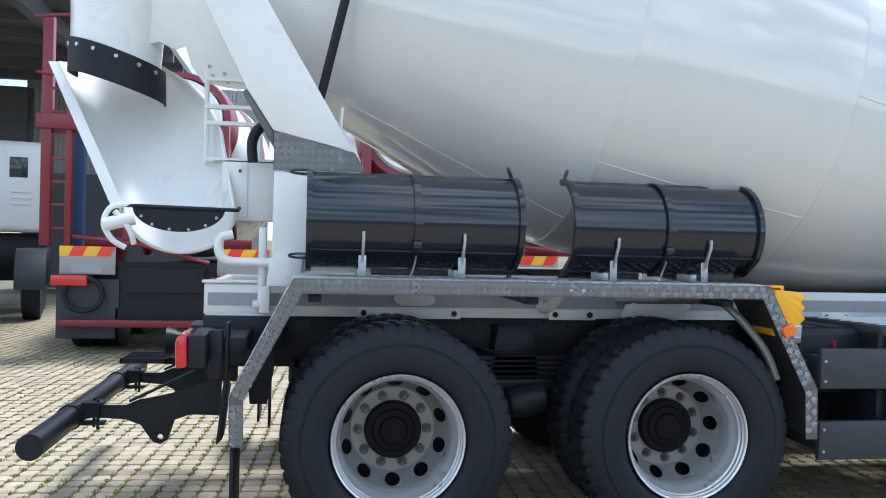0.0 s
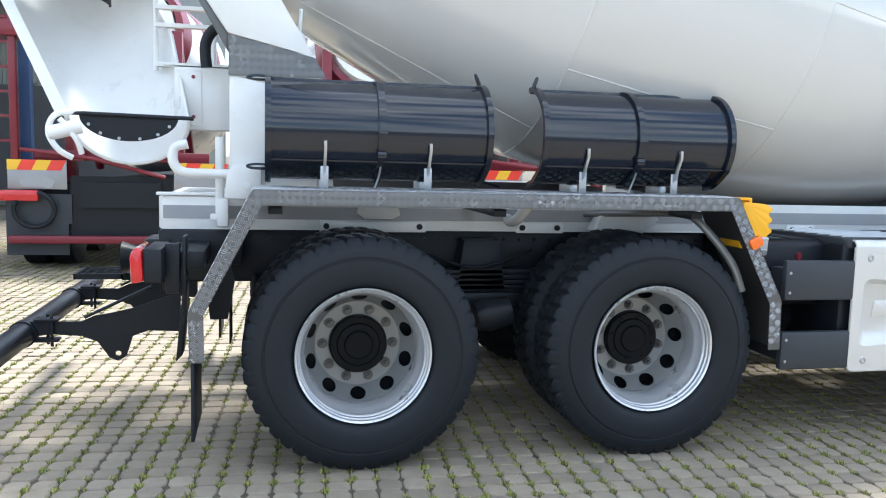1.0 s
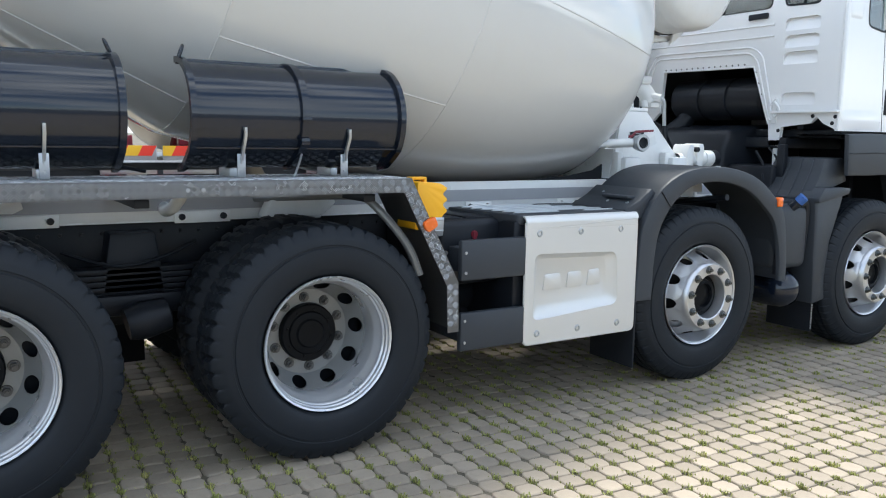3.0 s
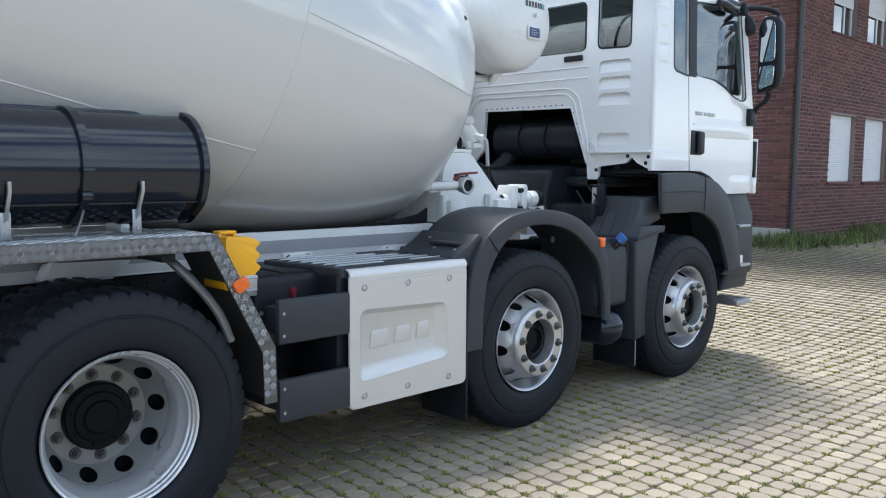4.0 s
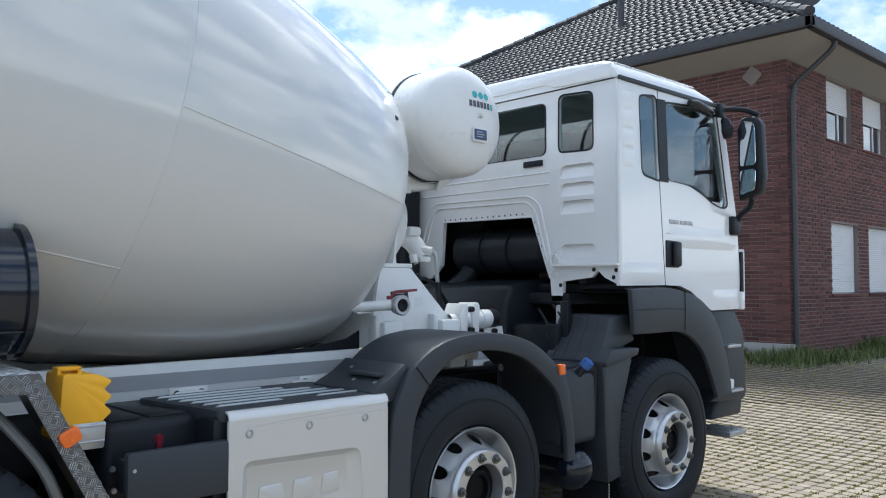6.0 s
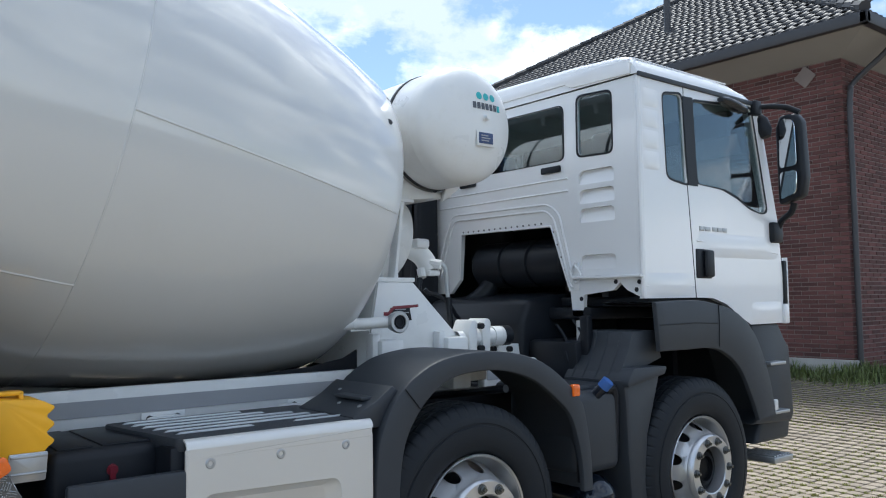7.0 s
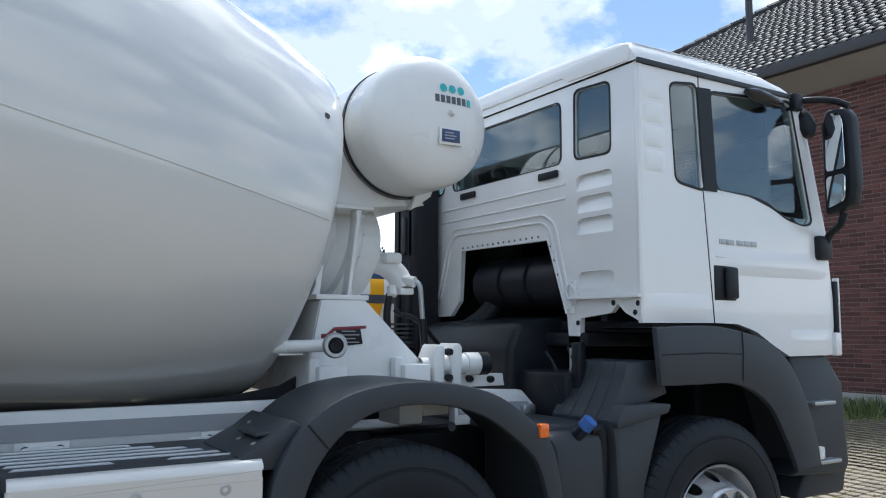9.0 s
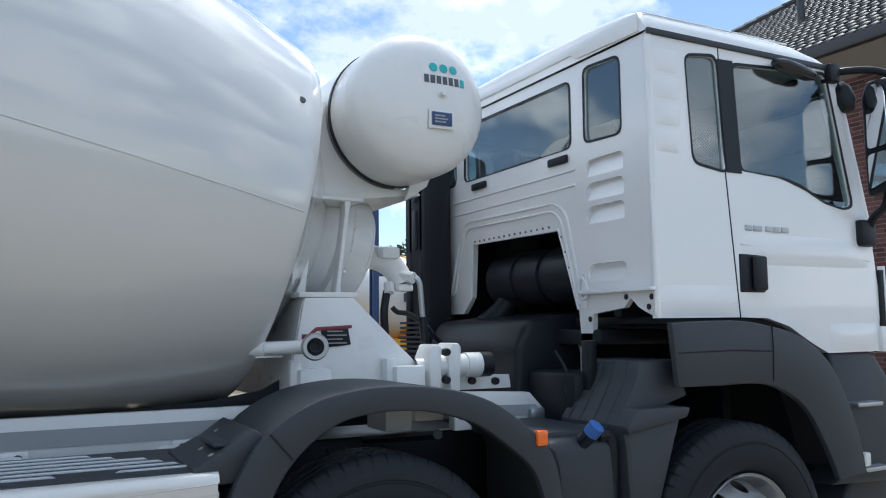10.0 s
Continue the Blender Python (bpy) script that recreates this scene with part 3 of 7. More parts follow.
# dark running gear between the wheels
part("fuel_tank", box(2.0, 3.25, 1.85, 2.44, 0.36, 1.02, 0.08, 3), PLASTIC, truck, "fuel tank on the far side")
part("gearbox_housing", merge(box(3.6, 4.9, 0.95, 1.55, 0.45, 1.0, 0.06), tube([(0.2, 1.25, 0.62), (3.7, 1.25, 0.68)], 0.06, 12)), BLACK, truck, "gearbox and propeller shaft")
part("far_side_guard", merge(box(4.6, 5.0, 2.0, 2.42, 0.4, 1.0, 0.04), box(-0.55, 0.0, 1.9, 2.45, 0.9, 1.0, 0.02)), PLASTIC, truck)
# black sheets added to stop light showing through beneath the truck
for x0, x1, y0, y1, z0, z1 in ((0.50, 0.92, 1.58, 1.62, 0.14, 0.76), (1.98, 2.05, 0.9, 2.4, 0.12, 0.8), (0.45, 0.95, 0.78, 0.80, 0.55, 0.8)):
    part("light_blocker", box(x0, x1, y0, y1, z0, z1, 0.004), BLACK, truck, "black sheet added under the frame to block light")
# made-up running gear (tank, rods, sheet) that closes the view between the wheels
part("blocking_tank", lathe([(0, 0), (0.02, 0.10), (0.06, 0.14), (1.0, 0.14), (1.04, 0.10), (1.06, 0)], (0.70, 0.86, 0.72), (0, 1, 0), 24), BLACK, truck)
for x in (0.42, 0.98):
    part("torque_rod", tube([(x, 0.70, 0.50), (x + 0.03, 1.25, 0.86)], 0.032, 10), BLACK, truck)
part("gap_blocker", prism([(0.30, 0.98), (1.10, 0.98), (1.02, 0.50), (0.38, 0.50)], "y", 1.66, 1.68), RUBFLAP, truck, "black sheet added to darken the gap between the axles")
part("air_tank", lathe([(0, 0), (0.02, 0.09), (0.06, 0.12), (0.9, 0.12), (0.94, 0.09), (0.96, 0)], (2.1, 1.0, 0.62), (1, 0, 0), 24), BLACK, truck)
part("suspension_arm", merge(box(0.35, 1.05, 0.62, 0.72, 0.62, 0.72, 0.02), prism([(0.55, 0.66), (0.85, 0.66), (0.80, 1.0), (0.60, 1.0)], "y", 0.66, 0.80, 0.01)), BLACK, truck)
part("leaf_spring", merge(*[box(-0.25 + 0.05 * k, 1.65 - 0.05 * k, 0.66, 0.76, 0.70 + 0.028 * k, 0.724 + 0.028 * k, 0.003) for k in range(5)]), BLACK, truck)
part("brake_chamber", merge(lathe([(0, 0.0), (0.0, 0.07), (0.06, 0.085), (0.08, 0.085), (0.18, 0.075), (0.2, 0.0)], (0.62, 0.45, 0.62), (1, 0, 0.2), 20)), BLACK, truck)
part("air_hose", tube(smooth_path([(0.4, 0.70, 0.92), (0.6, 0.6, 0.86), (0.8, 0.62, 0.88), (1.0, 0.72, 0.94)]), 0.01, 8), BLACK, truck)


# ---- tread-plate mudguard over the rear axles ----
GUARD = [(-0.745, 0.53), (-0.75, 0.748), (-0.485, 1.272), (1.795, 1.270), (2.060, 0.766), (2.066, 0.522)]
INNER = [(-0.685, 0.53), (-0.688, 0.735), (-0.445, 1.203), (1.756, 1.206), (1.995, 0.752), (2.003, 0.522)]


def tread_bars(quad, cell=0.030, lift=0.003, keep=None):
    """Five-bar tread pattern on a flat four-cornered face, as raised bars. quad: origin, along, across (vectors), and the outward normal."""
    o, e1, e2, nrm = [Vector(v) for v in quad]
    l1, l2 = e1.length, e2.length
    d1, d2 = e1 / l1, e2 / l2
    vs, fs = [], []
    for i in range(int(l1 / cell)):
        for j in range(max(1, round(l2 / cell))):
            c = o + d1 * (i + 0.5) * cell + d2 * ((j + 0.5) * l2 / max(1, round(l2 / cell)))
            if keep and not keep(c):
                continue
            a = radians(45 if (i + j) % 2 else -45)
            b1, b2 = d1 * math.cos(a) + d2 * math.sin(a), -d1 * math.sin(a) + d2 * math.cos(a)
            for k in range(4):
                q, hl = (k - 1.5) * cell * 0.235, cell * (0.47 if k in (1, 2) else 0.38)
                w, k0 = cell * 0.068, len(vs)
                for s, t, h in ((-hl, -w, 0), (hl, -w, 0), (hl, w, 0), (-hl, w, 0), (-hl * 0.8, 0, lift), (hl * 0.8, 0, lift)):
                    vs.append(c + b1 * s + b2 * (q + t) + nrm * h)
                fs += [(k0, k0 + 1, k0 + 5, k0 + 4), (k0 + 2, k0 + 3, k0 + 4, k0 + 5), (k0 + 1, k0 + 2, k0 + 5), (k0 + 3, k0, k0 + 4)]
    bm = bmesh.new()
    bv = [bm.verts.new(v) for v in vs]
    for f in fs:
        bm.faces.new([bv[i] for i in f])
    return bm


def bent_guard():
    """One folded plate: the front lip and the top, 4 mm thick, bent at the corners."""
    bm = bmesh.new()
    rings = []
    for (gx, gz), (ix, iz) in zip(GUARD, INNER):
        d = Vector((ix - gx, iz - gz)).normalized() * 0.0045
        rings.append([bm.verts.new(v) for v in ((ix, 0, iz), (gx, 0, gz), (gx, 0.43, gz), (gx + d.x, 0.43, gz + d.y), (gx + d.x, 0.004, gz + d.y), (ix, 0.004, iz))])
    for p, q in zip(rings, rings[1:]):
        for j in range(6):
            bm.faces.new((p[j], q[j], q[(j + 1) % 6], p[(j + 1) % 6]))
    for ring in (rings[0], rings[-1]):
        bm.faces.new((ring[0], ring[1], ring[4], ring[5]))
        bm.faces.new((ring[1], ring[2], ring[3], ring[4]))
    return bm


guard, guard_far = pair("mudguard", bent_guard(), TREAD, truck, "bent aluminium tread-plate mudguard")
bars = []
for k in range(5):
    a, b, d = GUARD[k], GUARD[k + 1], INNER[k]
    o, e = Vector((a[0], -0.0004, a[1])), Vector((b[0] - a[0], 0, b[1] - a[1]))
    side = e.normalized().cross(Vector((0, -1, 0)))
    side = side if side.dot(Vector((d[0] - a[0], 0, d[1] - a[1]))) > 0 else -side
    start = o + e.normalized() * (0.012 if k in (1, 3) else 0.004)
    bars.append(tread_bars((start + side * 0.004, e - e.normalized() * 0.03, side * 0.058, (0, -1, 0))))
    up = -side
    bars.append(tread_bars((Vector((a[0], 0.006, a[1])) + up * 0.0004, e, Vector((0, 0.42, 0)), up)))
tagged(part("tread_pattern", merge(*bars), TREADBAR, guard, "raised five-bar tread pattern"), kind="stuff")
for x in (0.785, 0.845):
    part("bolt", lathe([(0.0, 0.009), (-0.006, 0.008), (-0.007, 0.0)], (x, 0, 1.235), n=8), ZINC, guard)
pair("mud_flap", merge(box(-0.742, -0.728, 0.015, 0.42, 0.18, 0.55, 0.002), box(-0.75, -0.72, 0.01, 0.43, 0.53, 0.56, 0.003)), RUBFLAP, truck, "black rubber mud flap")
part("flap_panel", prism([(-0.70, 0.84), (-0.60, 1.0), (-0.57, 0.83), (-0.60, 0.66), (-0.68, 0.66)], "y", 0.30, 0.31), RUBFLAP, truck)
part("guard_stay", merge(tube(smooth_path([(1.90, 0.10, 0.80), (1.84, 0.12, 0.95), (1.72, 0.2, 1.12), (1.66, 0.30, 1.17), (1.45, 0.5, 1.16), (1.3, 0.72, 1.14)]), 0.020, 10)), DISC, truck, "bent tube carrying the mudguard")
pair("side_marker_lamp", prism(rounded([(1.847, 1.063), (1.907, 1.097), (1.929, 1.049), (1.873, 1.017)], 0.016), "y", -0.024, -0.002, 0.006), ORANGE, truck, "orange side marker lamp")
for x in (-0.42, 0.60, 1.60):
    part("guard_support", box(x, x + 0.06, 0.1, 0.75, 1.16, 1.195, 0.004), BLACK, truck)

# ---- rear end: beam, lamp, underrun bar ----
part("rear_crossbeam", merge(box(-0.955, -0.90, 0.765, 1.735, 1.04, 1.20, 0.006), box(-0.96, -0.42, 0.70, 0.76, 1.207, 1.222, 0.004)), STEELW, truck, "white rear cross beam")
part("rear_frame_plate", merge(box(-0.957, -0.951, 0.81, 1.69, 0.70, 1.03, 0.002), box(-0.95, -0.55, 0.70, 0.79, 0.86, 1.035, 0.004),
     *[lathe([(0, 0.0), (0.0, 0.014), (0.012, 0.016)], (x, 0.688, z), n=6) for x, z in ((-0.90, 0.97), (-0.79, 0.97))]), BLACK, truck)
for x in (-0.90, -0.78):
    part("frame_bolt", lathe([(0, 0.0), (0.0, 0.010), (0.010, 0.012)], (x, 0.676, 0.955), n=6), ZINC, truck)
lamp = part("tail_lamp", merge(prism([(-0.985, 0.86), (-0.99, 0.985), (-0.965, 1.02), (-0.94, 1.0), (-0.935, 0.87)], "y", 0.06, 0.36, 0.012)), REDLENS, truck, "red tail lamp cluster")
part("lamp_housing", box(-0.938, -0.86, 0.07, 0.40, 0.865, 1.01, 0.012), BLACK, lamp)
part("lamp_bracket", merge(box(-0.86, -0.80, 0.18, 0.24, 0.80, 1.02, 0.005), box(-0.86, -0.70, 0.24, 0.80, 0.90, 0.98, 0.005), box(-0.79, -0.775, 0.20, 0.32, 0.66, 1.05, 0.003), prism([(-0.83, 0.47), (-0.80, 0.50), (-0.775, 0.74), (-0.80, 0.78), (-0.815, 0.62)], "y", 0.28, 0.40, 0.003)), BLACK, truck, "black lamp bracket and flap plates")
part("underrun_bar", tube([(-1.585, 0.10, 0.52), (-1.585, 2.40, 0.52)], 0.058, 24), BLACK, truck, "round black rear underrun bar")
for y in (0.72, 1.74):
    arm = part("underrun_arm", merge(sheet([(-1.56, 0.58), (-1.46, 0.578), (-1.32, 0.577), (-1.26, 0.604), (-1.18, 0.618), (-1.07, 0.643), (-0.85, 0.72), (-0.85, 0.52), (-1.005, 0.526), (-1.08, 0.50), (-1.098, 0.44), (-1.112, 0.398), (-1.15, 0.375),
              (-1.188, 0.39), (-1.212, 0.425), (-1.245, 0.474), (-1.317, 0.504), (-1.46, 0.517), (-1.56, 0.50)], [[(-1.15 + 0.015 * math.cos(k * math.pi / 6), 0.412 + 0.015 * math.sin(k * math.pi / 6)) for k in range(12)]], "y", y - 0.008, y + 0.008),
              box(-1.53, -1.42, y - 0.04, y + 0.04, 0.585, 0.598, 0.004), box(-1.53, -1.42, y - 0.04, y + 0.04, 0.482, 0.495, 0.004)), BLACK, truck, "black plate arm of the underrun bar")
    part("clamp", lathe([(-0.03, 0.058), (-0.03, 0.066), (0.03, 0.066), (0.03, 0.058)], (-1.585, y, 0.52), n=24), BLACK, arm)
    part("brace", tube([(-1.30, y - 0.02, 0.60), (-0.98, y - 0.06, 0.76)], 0.008, 8), BLACK, arm)
    part("clamp_bolt", merge(tube([(-1.45, y - 0.025, 0.46), (-1.45, y - 0.025, 0.61)], 0.008, 8), tube([(-1.48, y + 0.025, 0.46), (-1.48, y + 0.025, 0.61)], 0.008, 8)), BLACK, arm)
step_bm = [box(-1.48, -1.22, 1.30, 1.31, 0.70, 0.73), box(-1.48, -1.22, 1.59, 1.60, 0.70, 0.73), box(-1.48, -1.47, 1.3, 1.6, 0.70, 0.73), box(-1.23, -1.22, 1.3, 1.6, 0.70, 0.73)]
step_bm += [box(-1.48, -1.22, y, y + 0.004, 0.705, 0.728) for y in np.arange(1.33, 1.59, 0.03)] + [box(x, x + 0.004, 1.3, 1.6, 0.712, 0.726) for x in np.arange(-1.44, -1.23, 0.05)]
part("grating_step", merge(*step_bm, box(-1.24, -0.95, 1.40, 1.46, 0.68, 0.72)), BLACK, truck, "black steel grating step")
part("tow_coupling", merge(box(-1.08, -0.94, 1.12, 1.38, 0.72, 0.95, 0.02), lathe([(-0.16, 0.03), (-0.16, 0.09), (-0.05, 0.05), (0, 0.05)], (-1.05, 1.25, 0.83), (1, 0, 0), 20)), BLACK, truck)
part("rear_flap", box(-0.60, -0.59, 0.42, 0.56, 0.52, 0.80, 0.002), RUBFLAP, truck)
part("flap_hanger", box(-0.50, -0.48, 0.72, 0.80, 0.62, 0.8, 0.003), RUBFLAP, truck)

# ---- pedestal, leaning leg, hopper and discharge chute ----
PY0, PY1 = 0.50, 0.66
part("pedestal", prism([(-0.603, 1.205), (-0.60, 1.79), (-0.15, 1.70), (-0.10, 1.205)], "y", PY0, PY1, 0.006), STEELW, truck, "white sheet-metal pedestal of the drum support")
part("pedestal_box", merge(prism([(-0.625, 1.205), (-0.61, 1.33), (-0.585, 1.375), (-0.45, 1.375), (-0.45, 1.205)], "y", PY0 - 0.05, PY0 + 0.02, 0.012), lathe([(0, 0.0), (0, 0.014), (0.008, 0.016)], (-0.52, PY0 - 0.058, 1.27), n=6)), STEELW, truck)
kick = part("tread_plate", prism([(-0.604, 1.785), (-0.602, 1.972), (-0.202, 1.885), (-0.148, 1.79)], "y", PY0 - 0.008, PY0 - 0.001), TREAD, truck, "aluminium tread-plate kick panel")
tagged(part("tread_pattern", tread_bars(((-0.600, PY0 - 0.0084, 1.790), (0.45, 0, 0), (0, 0, 0.175), (0, -1, 0)), 0.034, 0.003, lambda c: c.z < 1.955 - (c.x + 0.602) * 0.2175 and c.x < -0.165 - (c.z - 1.79) * 0.57), TREADBAR, kick, "raised five-bar tread pattern"), kind="stuff")
pair("hopper_leg", merge(prism([(-0.607, 1.982), (-0.205, 1.888), (-0.66, 2.64), (-1.05, 3.35), (-1.36, 3.35), (-0.956, 2.606), (-0.742, 2.183)], "y", PY0, PY0 + 0.10, 0.005), box(-0.60, -0.2, PY0, PY0 + 0.1, 1.78, 1.90)), STEELW, truck, "white leaning box-section leg under the hopper")
part("drum_guard_bar", tube([(-0.385, 0.62, 2.15), (-0.262, 0.50, 2.68), (-0.12, 0.42, 3.33)], 0.024, 12), RUBFLAP, truck, "dark tube beside the drum")
part("roller_bracket", merge(prism([(-0.33, 1.85), (-0.20, 1.78), (-0.24, 2.02), (-0.31, 2.10)], "y", 0.74, 0.79, 0.006), tube([(-0.27, 0.68, 2.0), (-0.27, 0.84, 2.0)], 0.03, 14), tube([(-0.275, 0.68, 1.95), (-0.262, 0.68, 2.14)], 0.010, 8)), STEELW, truck)
part("side_cabinet", merge(box(-0.885, -0.605, 0.84, 1.04, 1.535, 1.85, 0.008), box(-0.88, -0.75, 0.830, 0.839, 1.555, 1.83, 0.006), box(-0.94, -0.60, 0.84, 1.15, 1.855, 1.867)), STEELW, truck, "white steel control cabinet")
for z in (1.60, 1.80):
    part("hinge_mark", lathe([(0, 0), (0, 0.009), (0.004, 0.01)], (-0.79, 0.825, z), n=10), REDPAINT, truck)
part("corner_post", merge(tube([(-0.655, 0.68, 1.10), (-0.655, 0.68, 1.50)], 0.022, 12), box(-0.70, -0.61, 0.64, 0.72, 1.09, 1.12, 0.004), box(-0.665, -0.61, 0.60, 0.66, 1.06, 1.2, 0.01)), STEELW, truck)
part("water_pipe", tube(smooth_path([(-0.80, 0.60, 1.46), (-0.86, 0.60, 1.44), (-0.865, 0.60, 1.37), (-0.82, 0.60, 1.325), (-0.70, 0.60, 1.32), (-0.60, 0.60, 1.32)]), 0.024, 12), STEELW, truck, "bent white water pipe")
part("hose", tube(smooth_path([(-0.72, 0.75, 1.84), (-0.725, 0.75, 1.95), (-0.69, 0.75, 2.02), (-0.63, 0.75, 2.05)]), 0.028, 12), BLACK, truck, "black rubber hose")
ladder = [tube([(-0.99, 1.0, 1.84), (-0.99, 1.0, 2.35)], 0.014, 8), tube([(-0.70, 1.0, 1.60), (-0.70, 1.0, 2.35)], 0.014, 8)] + [box(-0.99, -0.70, 0.97, 1.03, z, z + 0.02) for z in (1.86, 2.06, 2.15, 2.3)]
part("ladder", merge(*ladder), STEELW, truck, "white rear ladder")
# folding chute: a trough that slopes down from the hopper
def trough(sections, thick=0.008, n=18):
    """sections: (centre x, y, z of the lip line, half width, depth, lean of the section's plane)."""
    bm = bmesh.new()
    rows = []
    for cx, cy, cz, hw, dp, ly, lz in sections:
        inner = []
        for i in range(n + 1):
            t = math.pi * i / n
            u, v = -math.cos(t) * hw, math.sin(t) * dp
            inner.append(bm.verts.new((cx + u, cy + v * ly, cz + v * lz)))
        rows.append(inner)
    for p, q in zip(rows, rows[1:]):
        for i in range(n):
            bm.faces.new((p[i], p[i + 1], q[i + 1], q[i]))
    bmesh.ops.recalc_face_normals(bm, faces=bm.faces[:])
    bmesh.ops.solidify(bm, geom=bm.faces[:], thickness=thick)
    return bm


def flange(pts, wide=0.05, thick=0.008):
    """A flat lip along the chute's edge."""
    bm = bmesh.new()
    rings = [[bm.verts.new(Vector(p) + Vector(d)) for d in ((0.012, 0, 0), (-wide, 0.012, 0.004), (-wide, 0.012, 0.004 - thick), (0.012, 0, -thick))] for p in pts]
    for p, q in zip(rings, rings[1:]):
        for j in range(4):
            bm.faces.new((p[j], q[j], q[(j + 1) % 4], p[(j + 1) % 4]))
    bm.faces.new(rings[0])
    bm.faces.new(rings[-1])
    return bm


chute = part("discharge_chute", trough([(-1.557, 1.26, 2.41, 0.283, 0.24, 1.0, 0.15), (-1.454, 1.20, 2.32, 0.334, 0.25, 0.9, -0.2), (-1.372, 1.13, 2.22, 0.358, 0.26, 0.8, -0.45), (-1.261, 0.995, 2.02, 0.351, 0.26, 0.64, -0.64), (-1.083, 0.70, 1.585, 0.277, 0.28, 0.42, -0.80)]), STEELW, truck, "white curved discharge chute")
part("chute_rim", merge(flange([(-1.84, 1.26, 2.41), (-1.788, 1.20, 2.32), (-1.73, 1.13, 2.22), (-1.613, 0.995, 2.02), (-1.36, 0.70, 1.585)]), tube([(-1.275, 1.26, 2.41), (-1.12, 1.21, 2.32), (-1.015, 1.14, 2.22), (-0.91, 0.98, 2.02), (-0.806, 0.70, 1.585)], 0.010, 8)), STEELW, chute)
part("chute_lip", tube([(-1.083 - math.cos(math.pi * k / 20) * 0.280, 0.70 + math.sin(math.pi * k / 20) * 0.28 * 0.42, 1.585 - math.sin(math.pi * k / 20) * 0.28 * 0.80) for k in range(21)], 0.012, 8), STEELW, chute, "rounded white chute end")
crescent = [(-1.072 + 0.225 * math.cos(radians(a)), 1.585 + 0.12 * math.sin(radians(a))) for a in range(180, 361, 10)]
part("rubber_apron", prism(crescent, "y", 0.655, 0.667), RUBFLAP, chute, "black rubber apron across the chute end")
for a in range(200, 341, 28):
    part("rivet", lathe([(0, 0), (0, 0.007), (0.005, 0.008)], (-1.072 + 0.195 * math.cos(radians(a)), 0.650, 1.575 + 0.10 * math.sin(radians(a))), n=8), ZINC, chute)
part("hinge_rod", tube([(-1.345, 0.65, 1.592), (-0.775, 0.65, 1.583)], 0.010, 10), BLACK, chute)
part("chute_latch", merge(tube(smooth_path([(-1.30, 0.66, 1.60), (-1.39, 0.62, 1.58), (-1.42, 0.60, 1.50), (-1.38, 0.60, 1.42), (-1.32, 0.62, 1.38)]), 0.014, 8), tube([(-1.42, 0.6, 1.49), (-1.28, 0.62, 1.53)], 0.035, 12),
     tube(smooth_path([(-1.37, 0.60, 1.56), (-1.30, 0.60, 1.47), (-1.28, 0.62, 1.40)]), 0.014, 8)), STEELW, chute, "white chute latch levers")
part("hopper_spout", merge(lathe([(0, 0.0), (0, 0.235), (0.35, 0.25), (1.0, 0.30), (1.0, 0.28)], (-1.495, 1.13, 2.38), (0.02, 0.06, 1), 40), box(-1.36, -0.92, 1.06, 1.9, 2.80, 3.35, 0.12, 4)), STEELW, truck, "white hopper spout")
# rubber apron: a sloping band round the spout
apron = bmesh.new()
rows = []
for k in range(33):
    t = radians(-112 + 224 * k / 32)
    dx, dy = math.sin(t), -math.cos(t)
    drop = -0.152 * dx
    rows.append([apron.verts.new((-1.487 + dx * r, 1.135 + dy * r, 2.43 + drop * 0.50 + z)) for r, z in ((0.243, 0.005), (0.247, -0.09), (0.250, -0.178), (0.258, -0.178), (0.255, -0.09), (0.251, 0.005))])
for p, q in zip(rows, rows[1:]):
    for j in range(6):
        apron.faces.new((p[j], q[j], q[(j + 1) % 6], p[(j + 1) % 6]))
apron.faces.new(rows[0])
apron.faces.new(rows[-1][::-1])
apron_ob = part("spout_apron", apron, RUBFLAP, truck, "black rubber apron round the spout")
for a in (-66, -40, -16, 10, 36, 60):
    t = radians(a)
    part("apron_bolt", moved(lathe([(0, 0), (0, 0.010), (0.008, 0.012)], n=8), Matrix.Translation((-1.487 + 0.263 * math.sin(t), 1.135 - 0.263 * math.cos(t), 2.397 - 0.076 * math.sin(t))) @ Matrix.Rotation(t, 4, "Z")), ZINC, apron_ob)
part("hopper_plate", prism([(-1.33, 3.1), (-1.33, 2.47), (-1.25, 2.50), (-1.165, 2.462), (-1.112, 2.485), (-1.076, 2.375), (-1.012, 2.292), (-0.826, 2.262), (-0.75, 2.275), (-1.03, 2.78), (-1.2, 3.1)], "y", 1.0, 1.02, 0.004), STEELW, truck, "white folded sheet beside the spout")
for x, z in ((-0.96, 2.33), (-0.90, 2.345), (-0.98, 2.38), (-0.88, 2.30)):
    part("plate_hole", lathe([(0, 0), (0, 0.011), (0.002, 0.011)], (x, 0.998, z), n=10), STRIPE, truck)
part("leg_edge", prism([(-0.742, 2.183), (-0.607, 1.982), (-0.607, 1.90), (-0.70, 2.06), (-0.765, 2.17)], "y", PY0 + 0.03, PY0 + 0.10, 0.003), TREAD, truck, "bare metal strip beside the leg")


